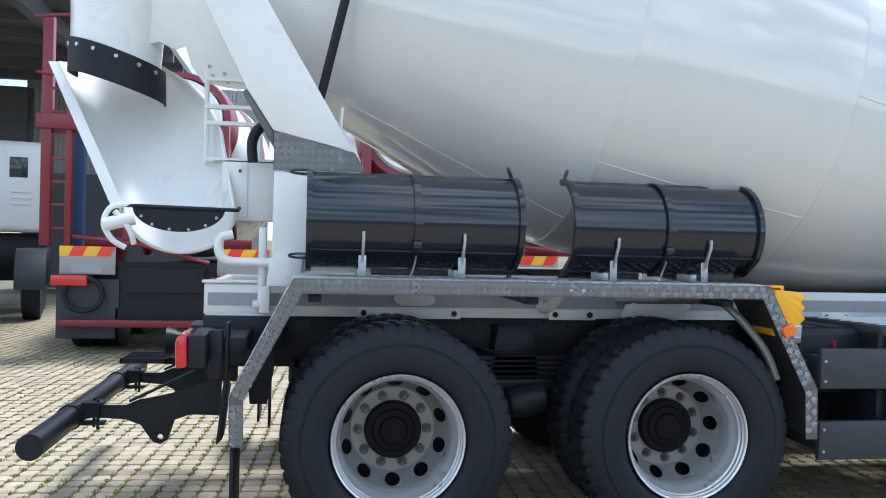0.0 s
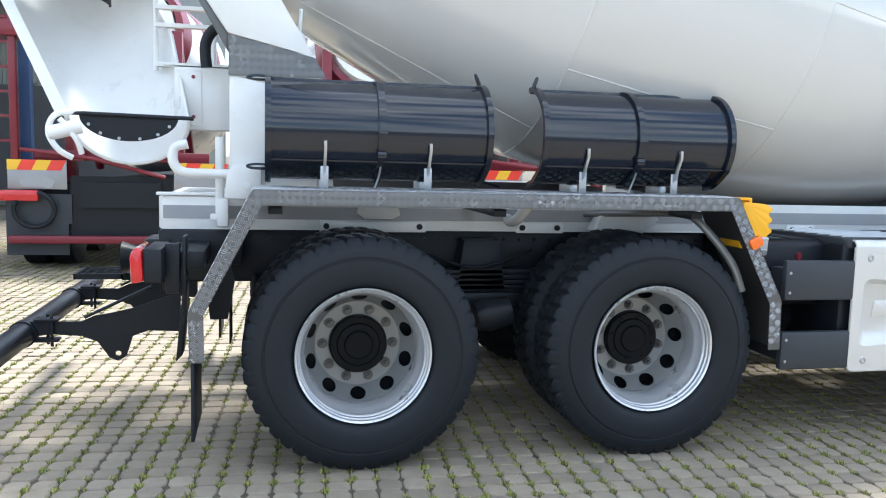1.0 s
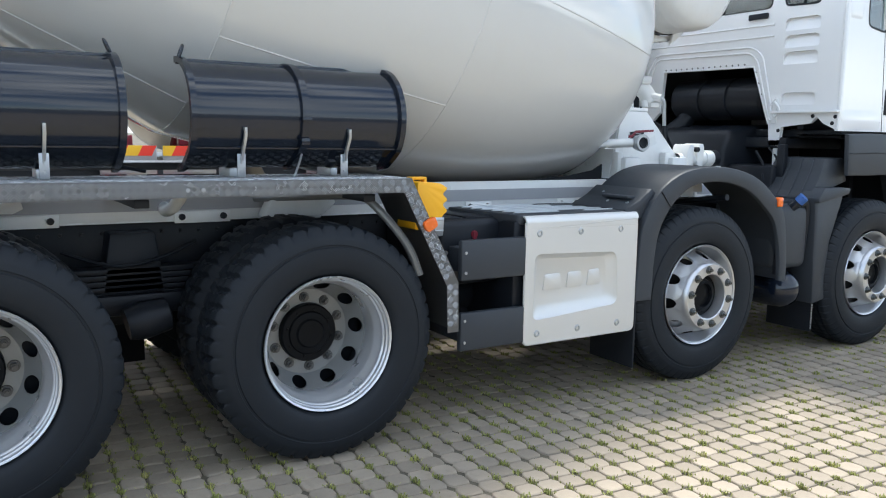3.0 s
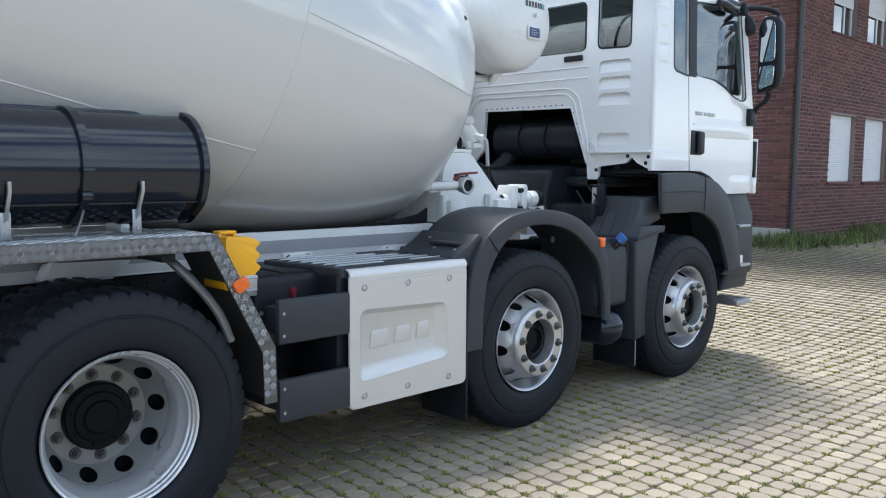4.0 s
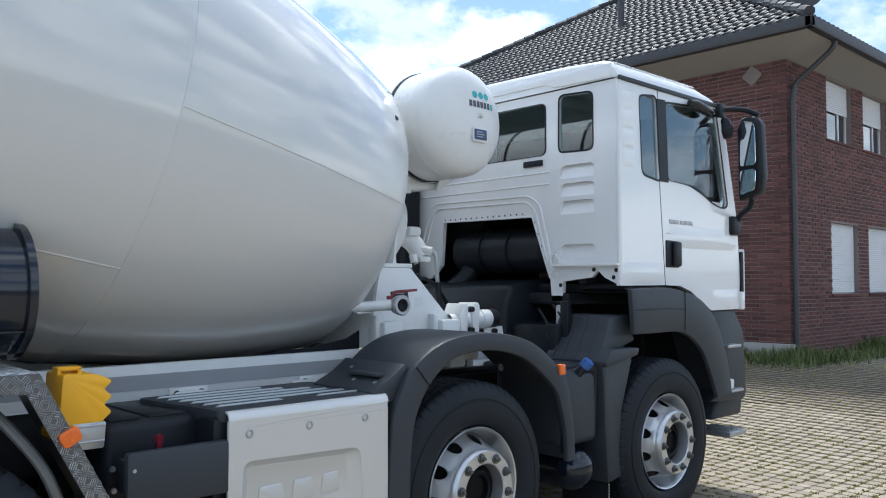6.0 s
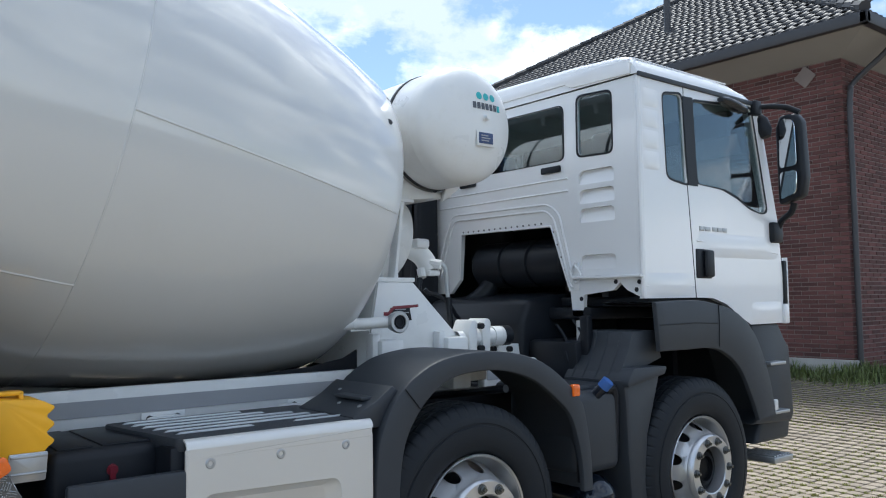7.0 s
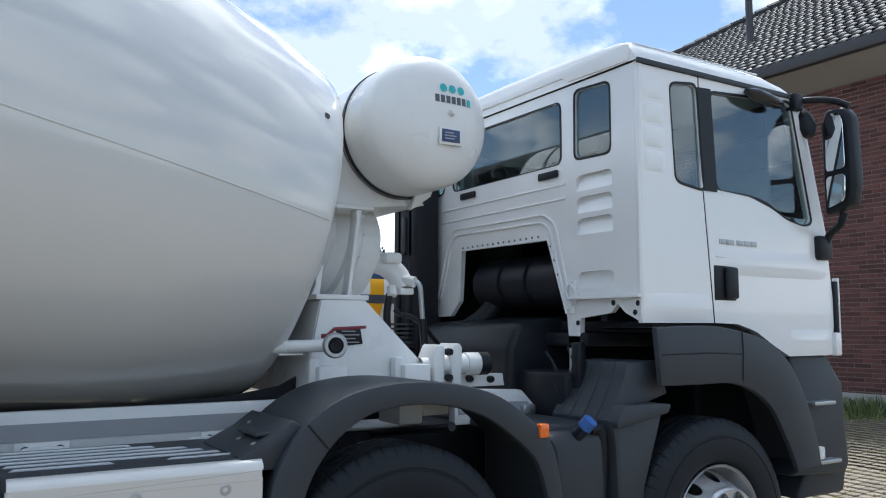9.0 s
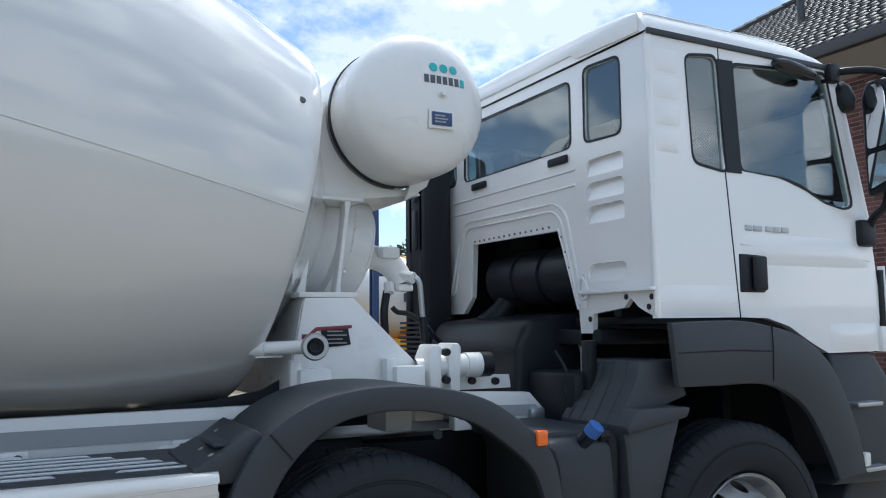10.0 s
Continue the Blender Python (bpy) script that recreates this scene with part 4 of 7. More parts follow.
# ---- extension chutes hung on the mudguard ----
def extension_chute(x0, x1, label):
    th = thing("extension_chute", ((x0 + x1) / 2, 0.33, 1.28), label, "chute", "spare chutes on the mudguard")
    cy, cz = 0.345, 1.535
    arc = [(cy - 0.232 * math.sin(radians(a)), cz + 0.225 * math.cos(radians(a))) for a in range(-4, 132, 6)]
    arc += [(cy - 0.13, cz - 0.175), (cy - 0.07, cz - 0.21), (cy, cz - 0.225)]
    def shell(a, b, grow, thick):
        out = [(cy + (y - cy) * (1 + grow), cz + (z - cz) * (1 + grow)) for y, z in arc]
        inn = [(cy + (y - cy) * (1 + grow - thick), cz + (z - cz) * (1 + grow - thick)) for y, z in arc]
        return prism(out + inn[::-1], "x", a, b)
    body = part("trough", shell(x0, x1, 0, 0.03), GLOSSBLK, th, "glossy black curved steel trough")
    for a in (x0 - 0.004, x1 - 0.022):
        part("end_flange", shell(a, a + 0.026, 0.085, 0.115), GLOSSBLK, th)
    xm = (x0 + x1) / 2 + 0.0
    part("strap", merge(shell(xm - 0.016, xm + 0.016, 0.075, 0.07), box(xm - 0.02, xm + 0.024, cy - 0.258, cy - 0.24, cz - 0.02, cz + 0.0, 0.003), box(xm - 0.02, xm + 0.02, cy - 0.24, cy - 0.22, cz - 0.12, cz - 0.09, 0.003)), GLOSSBLK, th, "black band round the trough")
    part("strap_hook", tube(smooth_path([(xm, cy - 0.19, cz - 0.16), (xm - 0.005, cy - 0.17, cz - 0.20), (xm - 0.02, cy - 0.16, 1.285), (xm - 0.03, cy - 0.165, 1.278)]), 0.005, 8), ZINC, th)
    part("stiffening_rib", merge(tube([(x0 + 0.01, cy - 0.187, cz - 0.135), (x1 - 0.01, cy - 0.187, cz - 0.135)], 0.006, 6), box(x0, x1, cy - 0.012, cy + 0.012, cz + 0.212, cz + 0.236, 0.003)), GLOSSBLK, th)
    def loop(c, along, up, w=0.055, h=0.014):
        c, along, up = Vector(c), Vector(along), Vector(up)
        return tube([c + along * math.cos(t) * w + up * math.sin(t) * h for t in np.linspace(0, 2 * math.pi, 16, endpoint=False)], 0.006, 8, shut=True)
    return th, loop, cy, cz


E1, loop, cy, cz = extension_chute(-0.432, 0.584, "glossy black half-round extension chute strapped to the mudguard")
part("carry_loop", loop((-0.46, cy, cz + 0.232), (1, 0, 0), (0, 0.7, 0.7)), GLOSSBLK, E1)
part("carry_loop", loop((-0.46, cy - 0.05, cz - 0.17), (1, 0, 0), (0, 0.7, 0.7)), GLOSSBLK, E1)
part("carry_loop", loop((0.567, cy, cz + 0.26), (-0.4, 0, 0.9), (0, 1, 0), 0.035), GLOSSBLK, E1)
E2, loop, cy, cz = extension_chute(0.835, 1.812, "glossy black half-round extension chute with end loops, strapped down")
part("carry_loop", loop((0.855, cy, cz + 0.26), (0.3, 0, 0.9), (0, 1, 0), 0.035), GLOSSBLK, E2)
part("carry_loop", loop((1.805, cy, cz + 0.236), (1, 0, 0.1), (0, 0.7, 0.7)), GLOSSBLK, E2)
for x in (-0.175, 0.297, 1.055, 1.533):
    br = part("chute_bracket", merge(box(x - 0.018, x + 0.018, 0.165, 0.171, 1.27, 1.375, 0.002), box(x - 0.018, x + 0.018, 0.165, 0.30, 1.27, 1.276), box(x - 0.018, x + 0.018, 0.28, 0.44, 1.272, 1.31, 0.004)), ZINC, truck, "zinc-plated chute bracket")
    part("hook", prism([(0.148, 1.345), (0.165, 1.345), (0.148, 1.395), (0.116, 1.45), (0.114, 1.476), (0.126, 1.476), (0.126, 1.486), (0.100, 1.486), (0.100, 1.447), (0.134, 1.39)], "x", x - 0.006, x + 0.006), ZINC, br)
    for z in (1.30, 1.34):
        part("bolt", lathe([(0, 0), (0, 0.006), (0.006, 0.007)], (x, 0.158, z), n=6), ZINC, br)
part("cable", tube(smooth_path([(0.28, 0.45, 1.31), (0.45, 0.42, 1.34), (0.58, 0.42, 1.32), (0.72, 0.45, 1.29)]), 0.008, 8), BLACK, truck)


# ---- drum ----
AL = radians(12)
D_AX, D_UP, D_O = Vector((math.cos(AL), 0, -math.sin(AL))), Vector((math.sin(AL), 0, math.cos(AL))), Vector((0, 1.25, 2.80))
D_PROF = [(-0.65, 0.50), (-0.66, 0.53), (-0.65, 0.555), (0.3, 0.845), (1.17, 1.108), (1.2, 1.115), (1.23, 1.119), (1.8, 1.139), (2.36, 1.138), (2.39, 1.135), (2.42, 1.131), (2.8, 1.085), (3.1, 1.035), (3.45, 0.955),
          (3.72, 0.873), (3.765, 0.855), (3.785, 0.84), (3.79, 0.82), (3.90, 0.55), (4.02, 0.34), (4.02, 0.0)]


def drum_r(s):
    return float(np.interp(s, [p[0] for p in D_PROF[2:17]], [p[1] for p in D_PROF[2:17]]))


def on_drum(s, deg, lift=0.0):
    """deg: 0 on top, 90 towards the near side."""
    t = radians(deg)
    return D_O + D_AX * s + (D_UP * math.cos(t) + Vector((0, -1, 0)) * math.sin(t)) * (drum_r(s) + lift)


drum = part("drum", lathe(D_PROF, D_O, D_AX, 128, D_UP), DRUM, truck, "glossy light grey mixing drum", 24)
for s in (1.2, 2.39):
    part("weld_seam", tube([on_drum(s, a, -0.0015) for a in range(0, 360, 4)], 0.0045, 6, shut=True), DRUM, drum)
for s0, s1, deg in ((2.39, 3.765, 93), (2.39, 3.765, 273), (1.2, 2.39, 128), (1.2, 2.39, 308), (-0.6, 1.2, 151), (-0.6, 1.2, 330)):
    part("weld_seam", tube([on_drum(s, deg, -0.001) for s in np.linspace(s0, s1, 24)], 0.0045, 6), DRUM, drum)
for deg in (8, 188):
    rim = []
    r0 = 1.10
    for k in range(48):
        t = 2 * math.pi * k / 48
        rim.append(on_drum(2.86 + 0.265 * math.cos(t), deg + math.degrees(0.265 * math.sin(t) / r0), -0.001))
    hatch = part("hatch_cover", tube(rim, 0.003, 6, shut=True), DRUM, drum, "bolted round inspection hatch")
    for k in range(12):
        t = 2 * math.pi * (k + 0.3) / 12
        p = on_drum(2.86 + 0.235 * math.cos(t), deg + math.degrees(0.235 * math.sin(t) / r0), -0.002)
        q = on_drum(2.86 + 0.235 * math.cos(t), deg + math.degrees(0.235 * math.sin(t) / r0), 0.012)
        part("hatch_bolt", merge(tube([p, q], 0.008, 6), tube([p, p + (q - p) * 0.4], 0.012, 10)), STEELW, hatch)
part("drain_hole", tube([on_drum(3.68, 62, -0.004), on_drum(3.68, 62, 0.003)], 0.016, 10), BLACK, drum)

# ---- front drum support, gearbox and water tank ----
TOWER = [(3.70, 1.21), (3.72, 1.30), (3.785, 1.65), (4.01, 1.65), (4.25, 1.42), (4.38, 1.30), (4.46, 1.21)]
part("drum_pedestal", merge(prism(TOWER, "y", 0.72, 0.735, 0.004), prism(TOWER, "y", 1.765, 1.78, 0.004), prism([(3.785, 1.635), (4.01, 1.635), (4.01, 1.65), (3.785, 1.65)], "y", 0.735, 1.765),
     prism([(3.99, 1.645), (4.01, 1.65), (4.24, 1.428), (4.37, 1.305), (4.46, 1.215), (4.44, 1.21), (4.35, 1.30)], "y", 0.735, 1.765), prism([(3.70, 1.21), (3.72, 1.21), (3.80, 1.64), (3.78, 1.64)], "y", 0.735, 1.765)), STEELW, truck, "white welded drum pedestal")
part("pedestal_gusset", prism([(0.735, 1.63), (0.735, 1.57), (0.80, 1.54), (0.80, 1.63)], "x", 3.895, 3.907), STEELW, truck)
part("bracket_foot", box(3.765, 4.035, 0.735, 1.765, 1.652, 1.676, 0.004), STEELW, truck, "white foot plate under the gearbox bracket")
part("bracket_flange", prism([(3.782, 1.678), (3.80, 1.72), (3.838, 2.05), (3.835, 2.10), (3.878, 2.10), (3.868, 2.05), (3.828, 1.72), (3.825, 1.678)], "y", 0.83, 0.90, 0.003), STEELW, truck, "white flange of the gearbox bracket")
part("bracket_flange", prism([(3.965, 1.678), (3.972, 1.72), (4.012, 2.05), (4.010, 2.10), (4.042, 2.10), (4.032, 2.05), (3.990, 1.72), (3.995, 1.678)], "y", 0.83, 0.90, 0.003), STEELW, truck, "white flange of the gearbox bracket")
for x, z in ((3.875, 2.06), (4.0, 2.06), (3.83, 1.61), (3.93, 1.61)):
    part("bracket_bolt", merge(lathe([(0, 0), (0, 0.016), (0.022, 0.017), (0.022, 0.022), (0.03, 0.022)], (x, 0.86 if z > 2 else 0.85, z), (0, 0, 1), 6)), STEELW, truck)
gear_o = D_O + D_AX * 4.0
part("gearbox", lathe([(0.0, 0.0), (0.0, 0.27), (0.12, 0.28), (0.14, 0.305), (0.18, 0.305), (0.20, 0.275), (0.30, 0.265), (0.315, 0.235), (0.325, 0.235), (0.34, 0.16), (0.36, 0.12), (0.38, 0.11), (0.38, 0.0)], gear_o, D_AX, 40, D_UP), STEELW, truck, "white drum gearbox")
for k in range(16):
    t = radians(k * 22.5 + 8)
    q = gear_o + D_AX * 0.18 + (D_UP * math.cos(t) + Vector((0, -1, 0)) * math.sin(t)) * 0.29
    part("gearbox_bolt", tube([q, q + D_AX * 0.018], 0.010, 6), STEELW, truck)
part("hydraulic_motor", merge(tube(smooth_path([(4.24, 1.22, 1.895), (4.34, 1.17, 1.865), (4.40, 1.13, 1.81), (4.425, 1.10, 1.73)], 4), 0.062, 14), box(4.30, 4.40, 1.06, 1.20, 1.865, 1.925, 0.018), lathe([(0, 0.045), (0.02, 0.05), (0.03, 0.03)], (4.35, 1.12, 1.92), (0, 0, 1), 14),
     tube([(4.41, 1.08, 1.78), (4.45, 1.02, 1.765)], 0.03, 10), tube([(4.34, 1.08, 1.74), (4.335, 1.06, 1.69)], 0.026, 10), box(4.375, 4.46, 1.04, 1.12, 1.70, 1.735, 0.008)), STEELW, truck, "white hydraulic drum motor")
part("steel_pipe", tube(smooth_path([(4.44, 1.04, 1.755), (4.465, 1.03, 1.768), (4.483, 1.02, 1.74), (4.49, 1.02, 1.68), (4.50, 1.02, 1.56)]), 0.014, 10), ZINC, truck, "bent steel hydraulic pipe")
part("hydraulic_hose", tube(smooth_path([(4.50, 1.02, 1.57), (4.51, 1.02, 1.45), (4.56, 1.06, 1.33), (4.7, 1.15, 1.22)]), 0.021, 10), BLACK, truck, "black hydraulic hose")
part("hydraulic_hose", tube(smooth_path([(4.345, 1.05, 1.62), (4.37, 1.04, 1.595), (4.43, 1.04, 1.585), (4.52, 1.04, 1.53), (4.63, 1.08, 1.44), (4.85, 1.2, 1.33)]), 0.013, 10), BLACK, truck, "black hydraulic hose")
part("hydraulic_hose", tube(smooth_path([(4.33, 1.08, 1.70), (4.31, 1.07, 1.60), (4.32, 1.08, 1.48), (4.36, 1.15, 1.35), (4.4, 1.2, 1.22)]), 0.020, 10), BLACK, truck, "black hydraulic hose")
part("hose_fitting", merge(lathe([(0, 0.016), (0, 0.022), (0.025, 0.022), (0.025, 0.017), (0.08, 0.017)], (4.335, 1.05, 1.615), (0, 0, 1), 12)), ZINC, truck)
TX, TZ, TR = 4.275, 2.52, 0.33
dome = [(0.47 + 0.16 * (1 - max(0.0, math.cos(radians(a))) ** 0.8), TR * math.sin(radians(a)) ** 0.8) for a in range(0, 91, 5)]
tank_prof = dome + [(0.66, TR), (0.665, TR * 1.003), (0.67, TR), (1.83, TR)] + [(2.5 - s, r) for s, r in reversed(dome)]
tank = part("water_tank", lathe(tank_prof, (TX, 0, TZ), (0, 1, 0), 72), STEELW, truck, "white cylindrical water tank with domed end", 24)
for y in (0.86, 1.64):
    part("tank_band", lathe([(y - 0.013, TR), (y - 0.012, TR + 0.005), (y + 0.012, TR + 0.005), (y + 0.013, TR)], (TX, 0, TZ), (0, 1, 0), 72), BLACK, tank, "black retaining band")
part("tank_cradle", merge(prism([(TX + (TR + 0.012) * math.cos(radians(a)), TZ + (TR + 0.012) * math.sin(radians(a))) for a in range(170, 291, 8)] + [(TX + 0.15, TZ - TR - 0.03), (3.86, 2.095), (3.82, 2.13)], "y", 0.88, 1.62, 0.003),
     box(3.83, 4.10, 0.82, 1.68, 2.10, 2.117, 0.003)), STEELW, truck, "white tank cradle")
part("tank_lug", prism([(4.32, 2.12), (4.44, 2.20), (4.47, 2.27), (4.42, 2.30), (4.36, 2.24)], "y", 0.84, 0.87, 0.006), STEELW, tank)


def on_dome(dx, dz):
    rho = min(math.hypot(dx, dz) / TR, 0.999)
    ss = [(r / TR, s) for s, r in dome]
    return Vector((TX + dx, float(np.interp(rho, [a for a, b in ss], [b for a, b in ss])), TZ + dz))


def wrap(bm, cx, cz, lift):
    """Lays a flat (x, z) shape onto the dome."""
    for v in bm.verts:
        p = on_dome(cx + v.co.x, cz + v.co.z)
        v.co = Vector((p.x, p.y - lift + v.co.y, p.z))
    return bm


# the maker's mark as plain shapes: three dots over a row of blocks
for k in (-1, 0, 1):
    disc = bmesh.new()
    bmesh.ops.create_circle(disc, cap_ends=True, segments=20, radius=0.021, matrix=Matrix.Rotation(math.pi / 2, 4, "X"))
    bmesh.ops.poke(disc, faces=disc.faces[:])
    part("logo_dot", wrap(disc, 0.068 + 0.052 * k, 0.148, 0.003), LOGOTEAL, tank, "teal dot of the maker's mark")
for k in range(7):
    w = 0.022
    glyph = box(-w / 2, w / 2, -0.001, 0.001, -0.018, 0.018)
    part("logo_block", wrap(glyph, 0.072 + 0.031 * (k - 3), 0.092, 0.002), LOGOTEAL if k == 6 else LOGOGREY, tank)
part("tank_plug", moved(lathe([(0, 0), (0, 0.013), (0.022, 0.015), (0.024, 0.02), (0.034, 0.02)], n=12), Matrix.Translation(on_dome(0.056, 0.028) - Vector((0, 0.028, 0)))), STEELW, tank)
tp = on_dome(0.048, -0.09)
plate = part("tank_plate", moved(box(-0.062, 0.062, -0.006, 0.0, -0.042, 0.042, 0.002), Matrix.Translation(tp - Vector((0, 0.006, 0)))), STEELW, tank)
part("tank_type_plate", moved(box(-0.05, 0.05, -0.004, 0.0, -0.028, 0.032, 0.001), Matrix.Translation(tp - Vector((0, 0.0125, 0)))), PLATEBLUE, tank, "dark blue type plate")
for z in (-0.012, 0.002, 0.016):
    part("plate_text_bar", moved(box(-0.036, 0.030 - abs(z), -0.001, 0.0, -0.003, 0.003), Matrix.Translation(tp + Vector((0, -0.0168, z)))), STRIPE, tank)

# fittings on the pedestal
part("drum_shield", prism([(3.0, 1.08), (3.70, 1.08), (3.70, 1.30), (3.62, 1.26), (3.4, 1.225), (3.0, 1.20)], "y", 0.80, 0.812), BLACK, truck, "black plate under the drum")
part("rating_plate", prism([(3.855, 1.515), (3.98, 1.528), (3.995, 1.447), (3.872, 1.435)], "y", 0.7135, 0.7185, 0.002), BLACK, truck, "black rating plate")
for k in range(4):
    part("plate_text_bar", box(3.885, 3.975 - 0.02 * (k % 2), 0.7115, 0.7130, 1.452 + 0.017 * k, 1.457 + 0.017 * k), STRIPE, truck)
part("drain_pipe", merge(tube([(3.50, 0.68, 1.435), (3.755, 0.545, 1.445)], 0.028, 14), box(3.55, 3.66, 0.62, 0.65, 1.402, 1.41), tube([(3.575, 0.64, 1.437), (3.59, 0.632, 1.437)], 0.034, 14)), STEELW, truck, "white water outlet pipe")
part("hose_coupling", merge(lathe([(0, 0.036), (0, 0.05), (0.01, 0.056), (0.03, 0.054), (0.035, 0.047), (0.06, 0.047), (0.06, 0.03)], (3.756, 0.490, 1.445), (0.1, 1, 0.0), 24)), ZINC, truck, "zinc hose coupling")
part("coupling_bore", lathe([(0.012, 0.0), (0.012, 0.036)], (3.756, 0.490, 1.445), (0.1, 1, 0), n=20), BLACK, truck)
part("coupling_seal", lathe([(0.006, 0.018), (0.004, 0.024), (0.012, 0.027)], (3.756, 0.490, 1.445), (0.1, 1, 0), n=20), RUBFLAP, truck)
part("valve_lever", merge(prism([(3.735, 1.475), (3.765, 1.475), (3.80, 1.508), (3.955, 1.518), (3.955, 1.532), (3.795, 1.524), (3.762, 1.495), (3.735, 1.495)], "y", 0.60, 0.606, 0.002)), REDPAINT, truck, "red valve lever")
for x0, w in ((3.735, 0.14), (4.17, 0.145)):
    part("frame_clamp", merge(box(x0, x0 + w, 0.62, 0.72, 1.205, 1.35, 0.012), box(x0 - 0.03, x0 + 0.02, 0.66, 0.72, 1.205, 1.385, 0.012),
         lathe([(-0.07, 0.062), (0.0, 0.062), (0.02, 0.048), (0.03, 0.0)], (x0 + w / 2 - 0.02, 0.69, 1.35), (0, 0, 1), 20)), STEELW, truck, "white clamp block on the sub-frame")
part("pump_pipe", lathe([(0, 0.035), (0.10, 0.035), (0.10, 0.05), (0.26, 0.05), (0.26, 0.057), (0.39, 0.057)], (4.30, 0.71, 1.342), (1, 0, 0), 24), STEELW, truck, "white pipe stub of the pump")
for xa, za in ((4.355, 1.44), (4.455, 1.445)):
    part("pump_flange", prism([(xa, 1.22), (xa + 0.05, 1.22), (xa + 0.058, za - 0.02), (xa + 0.045, za), (xa + 0.015, za), (xa - 0.012, za - 0.06)], "y", 0.65, 0.80, 0.008), STEELW, truck, "white pump flange")
part("pump_bracket", prism([(4.50, 1.22), (4.86, 1.22), (4.85, 1.285), (4.64, 1.29), (4.62, 1.38), (4.55, 1.38), (4.53, 1.29)], "y", 0.775, 0.79, 0.004), STEELW, truck)
part("pipe_end", lathe([(0.335, 0.0585), (0.395, 0.0585), (0.395, 0.0)], (4.30, 0.71, 1.342), (1, 0, 0), 24), BLACK, truck)
for x, y, z in ((4.632, 0.75, 1.262), (4.763, 0.75, 1.256), (4.43, 0.63, 1.28), (4.43, 0.63, 1.405)):
    part("black_bolt", lathe([(0, 0), (0, 0.017), (0.02, 0.019), (0.03, 0.019)], (x, y, z), n=8), BLACK, truck)
part("front_subframe_end", merge(prism([(4.5, 1.04), (4.5, 1.22), (4.92, 1.20), (5.02, 1.10), (5.04, 1.04)], "y", 0.70, 0.76, 0.008)), STEELW, truck)
part("stripe_end", prism([(4.52, 1.09), (4.52, 1.155), (4.95, 1.14), (4.99, 1.09)], "y", 0.694, 0.698), STRIPE, truck)
part("clear_lamp", box(4.90, 4.98, 0.66, 0.695, 1.075, 1.125, 0.01), ZINC, truck)


# ---- side boxes, front mudguards ----
# panel beside the battery box
PANEL = rounded([(2.497, 0.392), (3.277, 0.392), (3.277, 1.027), (3.277, 1.031), (2.497, 1.031), (2.497, 1.027)], 0.03)
ROLL = [(0.070 - r * math.cos(radians(a)), 1.031 + r * math.sin(radians(a))) for r, angs in ((0.035, range(0, 91, 15)), (0.027, range(90, -1, -15))) for a in angs]
RECESS = rounded([(2.548, 0.515), (3.145, 0.555), (3.125, 0.85), (2.553, 0.868)], 0.045)
RECESS_IN = rounded([(2.585, 0.575), (3.085, 0.605), (3.075, 0.822), (2.588, 0.838)], 0.035)
side_panel = part("side_panel", sheet(PANEL, [RECESS], "y", 0.035, 0.05), PANELW, truck, "pearl white pressed plastic side panel")
rb = bmesh.new()
va, vm, vb = [rb.verts.new((x, 0.0352, z)) for x, z in RECESS], [rb.verts.new((x * 0.9 + u * 0.1, 0.042, z * 0.9 + w * 0.1)) for (x, z), (u, w) in zip(RECESS, RECESS_IN)], [rb.verts.new((x, 0.064, z)) for x, z in RECESS_IN]
for p, q in ((va, vm), (vm, vb)):
    for k in range(len(p)):
        rb.faces.new((p[k], p[(k + 1) % len(p)], q[(k + 1) % len(p)], q[k]))
rb.faces.new(vb)
part("recess", rb, PANELW, side_panel)
part("panel_edge", merge(tube([Vector((2.497, 0.043, 1.03))] + [Vector((x, 0.043, z)) for x, z in PANEL if z < 1.0] + [Vector((3.277, 0.043, 1.03))], 0.009, 8), prism(ROLL, "x", 2.492, 3.282)), PANELW, side_panel)
for x in (2.58, 2.86, 3.15):
    for z in (0.975, 0.445):
        part("panel_screw", merge(lathe([(0.001, 0.0), (0.001, 0.008), (-0.004, 0.010), (-0.004, 0.016), (0.002, 0.021)], (x, 0.0345, z), n=16)), ZINC, side_panel)
# the maker's raised mark as three plain low bars
for x0, x1 in ((2.63, 2.758), (2.79, 2.905), (2.935, 3.035)):
    lean = (x0 - 2.63) * 0.018
    part("raised_mark", prism(rounded([(x0, 0.665 + lean), (x1, 0.667 + lean), (x1 - 0.012, 0.752 + lean), (x0 + 0.012, 0.750 + lean)], 0.012), "y", 0.0595, 0.0638, 0.0015), PANELW, side_panel, "plain raised bar of the maker's mark")
part("battery_box", box(2.45, 3.27, 0.085, 0.62, 0.42, 1.04, 0.02), BLACK, truck)
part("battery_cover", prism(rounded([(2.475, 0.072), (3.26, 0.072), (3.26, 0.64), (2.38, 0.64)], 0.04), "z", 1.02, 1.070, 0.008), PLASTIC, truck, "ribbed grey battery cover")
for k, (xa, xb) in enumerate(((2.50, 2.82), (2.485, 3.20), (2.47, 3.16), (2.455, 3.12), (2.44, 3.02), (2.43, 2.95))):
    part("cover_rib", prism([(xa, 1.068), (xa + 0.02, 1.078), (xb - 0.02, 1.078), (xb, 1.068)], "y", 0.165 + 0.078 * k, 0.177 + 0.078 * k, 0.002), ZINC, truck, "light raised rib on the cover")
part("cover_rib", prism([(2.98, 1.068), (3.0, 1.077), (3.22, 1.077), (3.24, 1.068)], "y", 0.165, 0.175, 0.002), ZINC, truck)
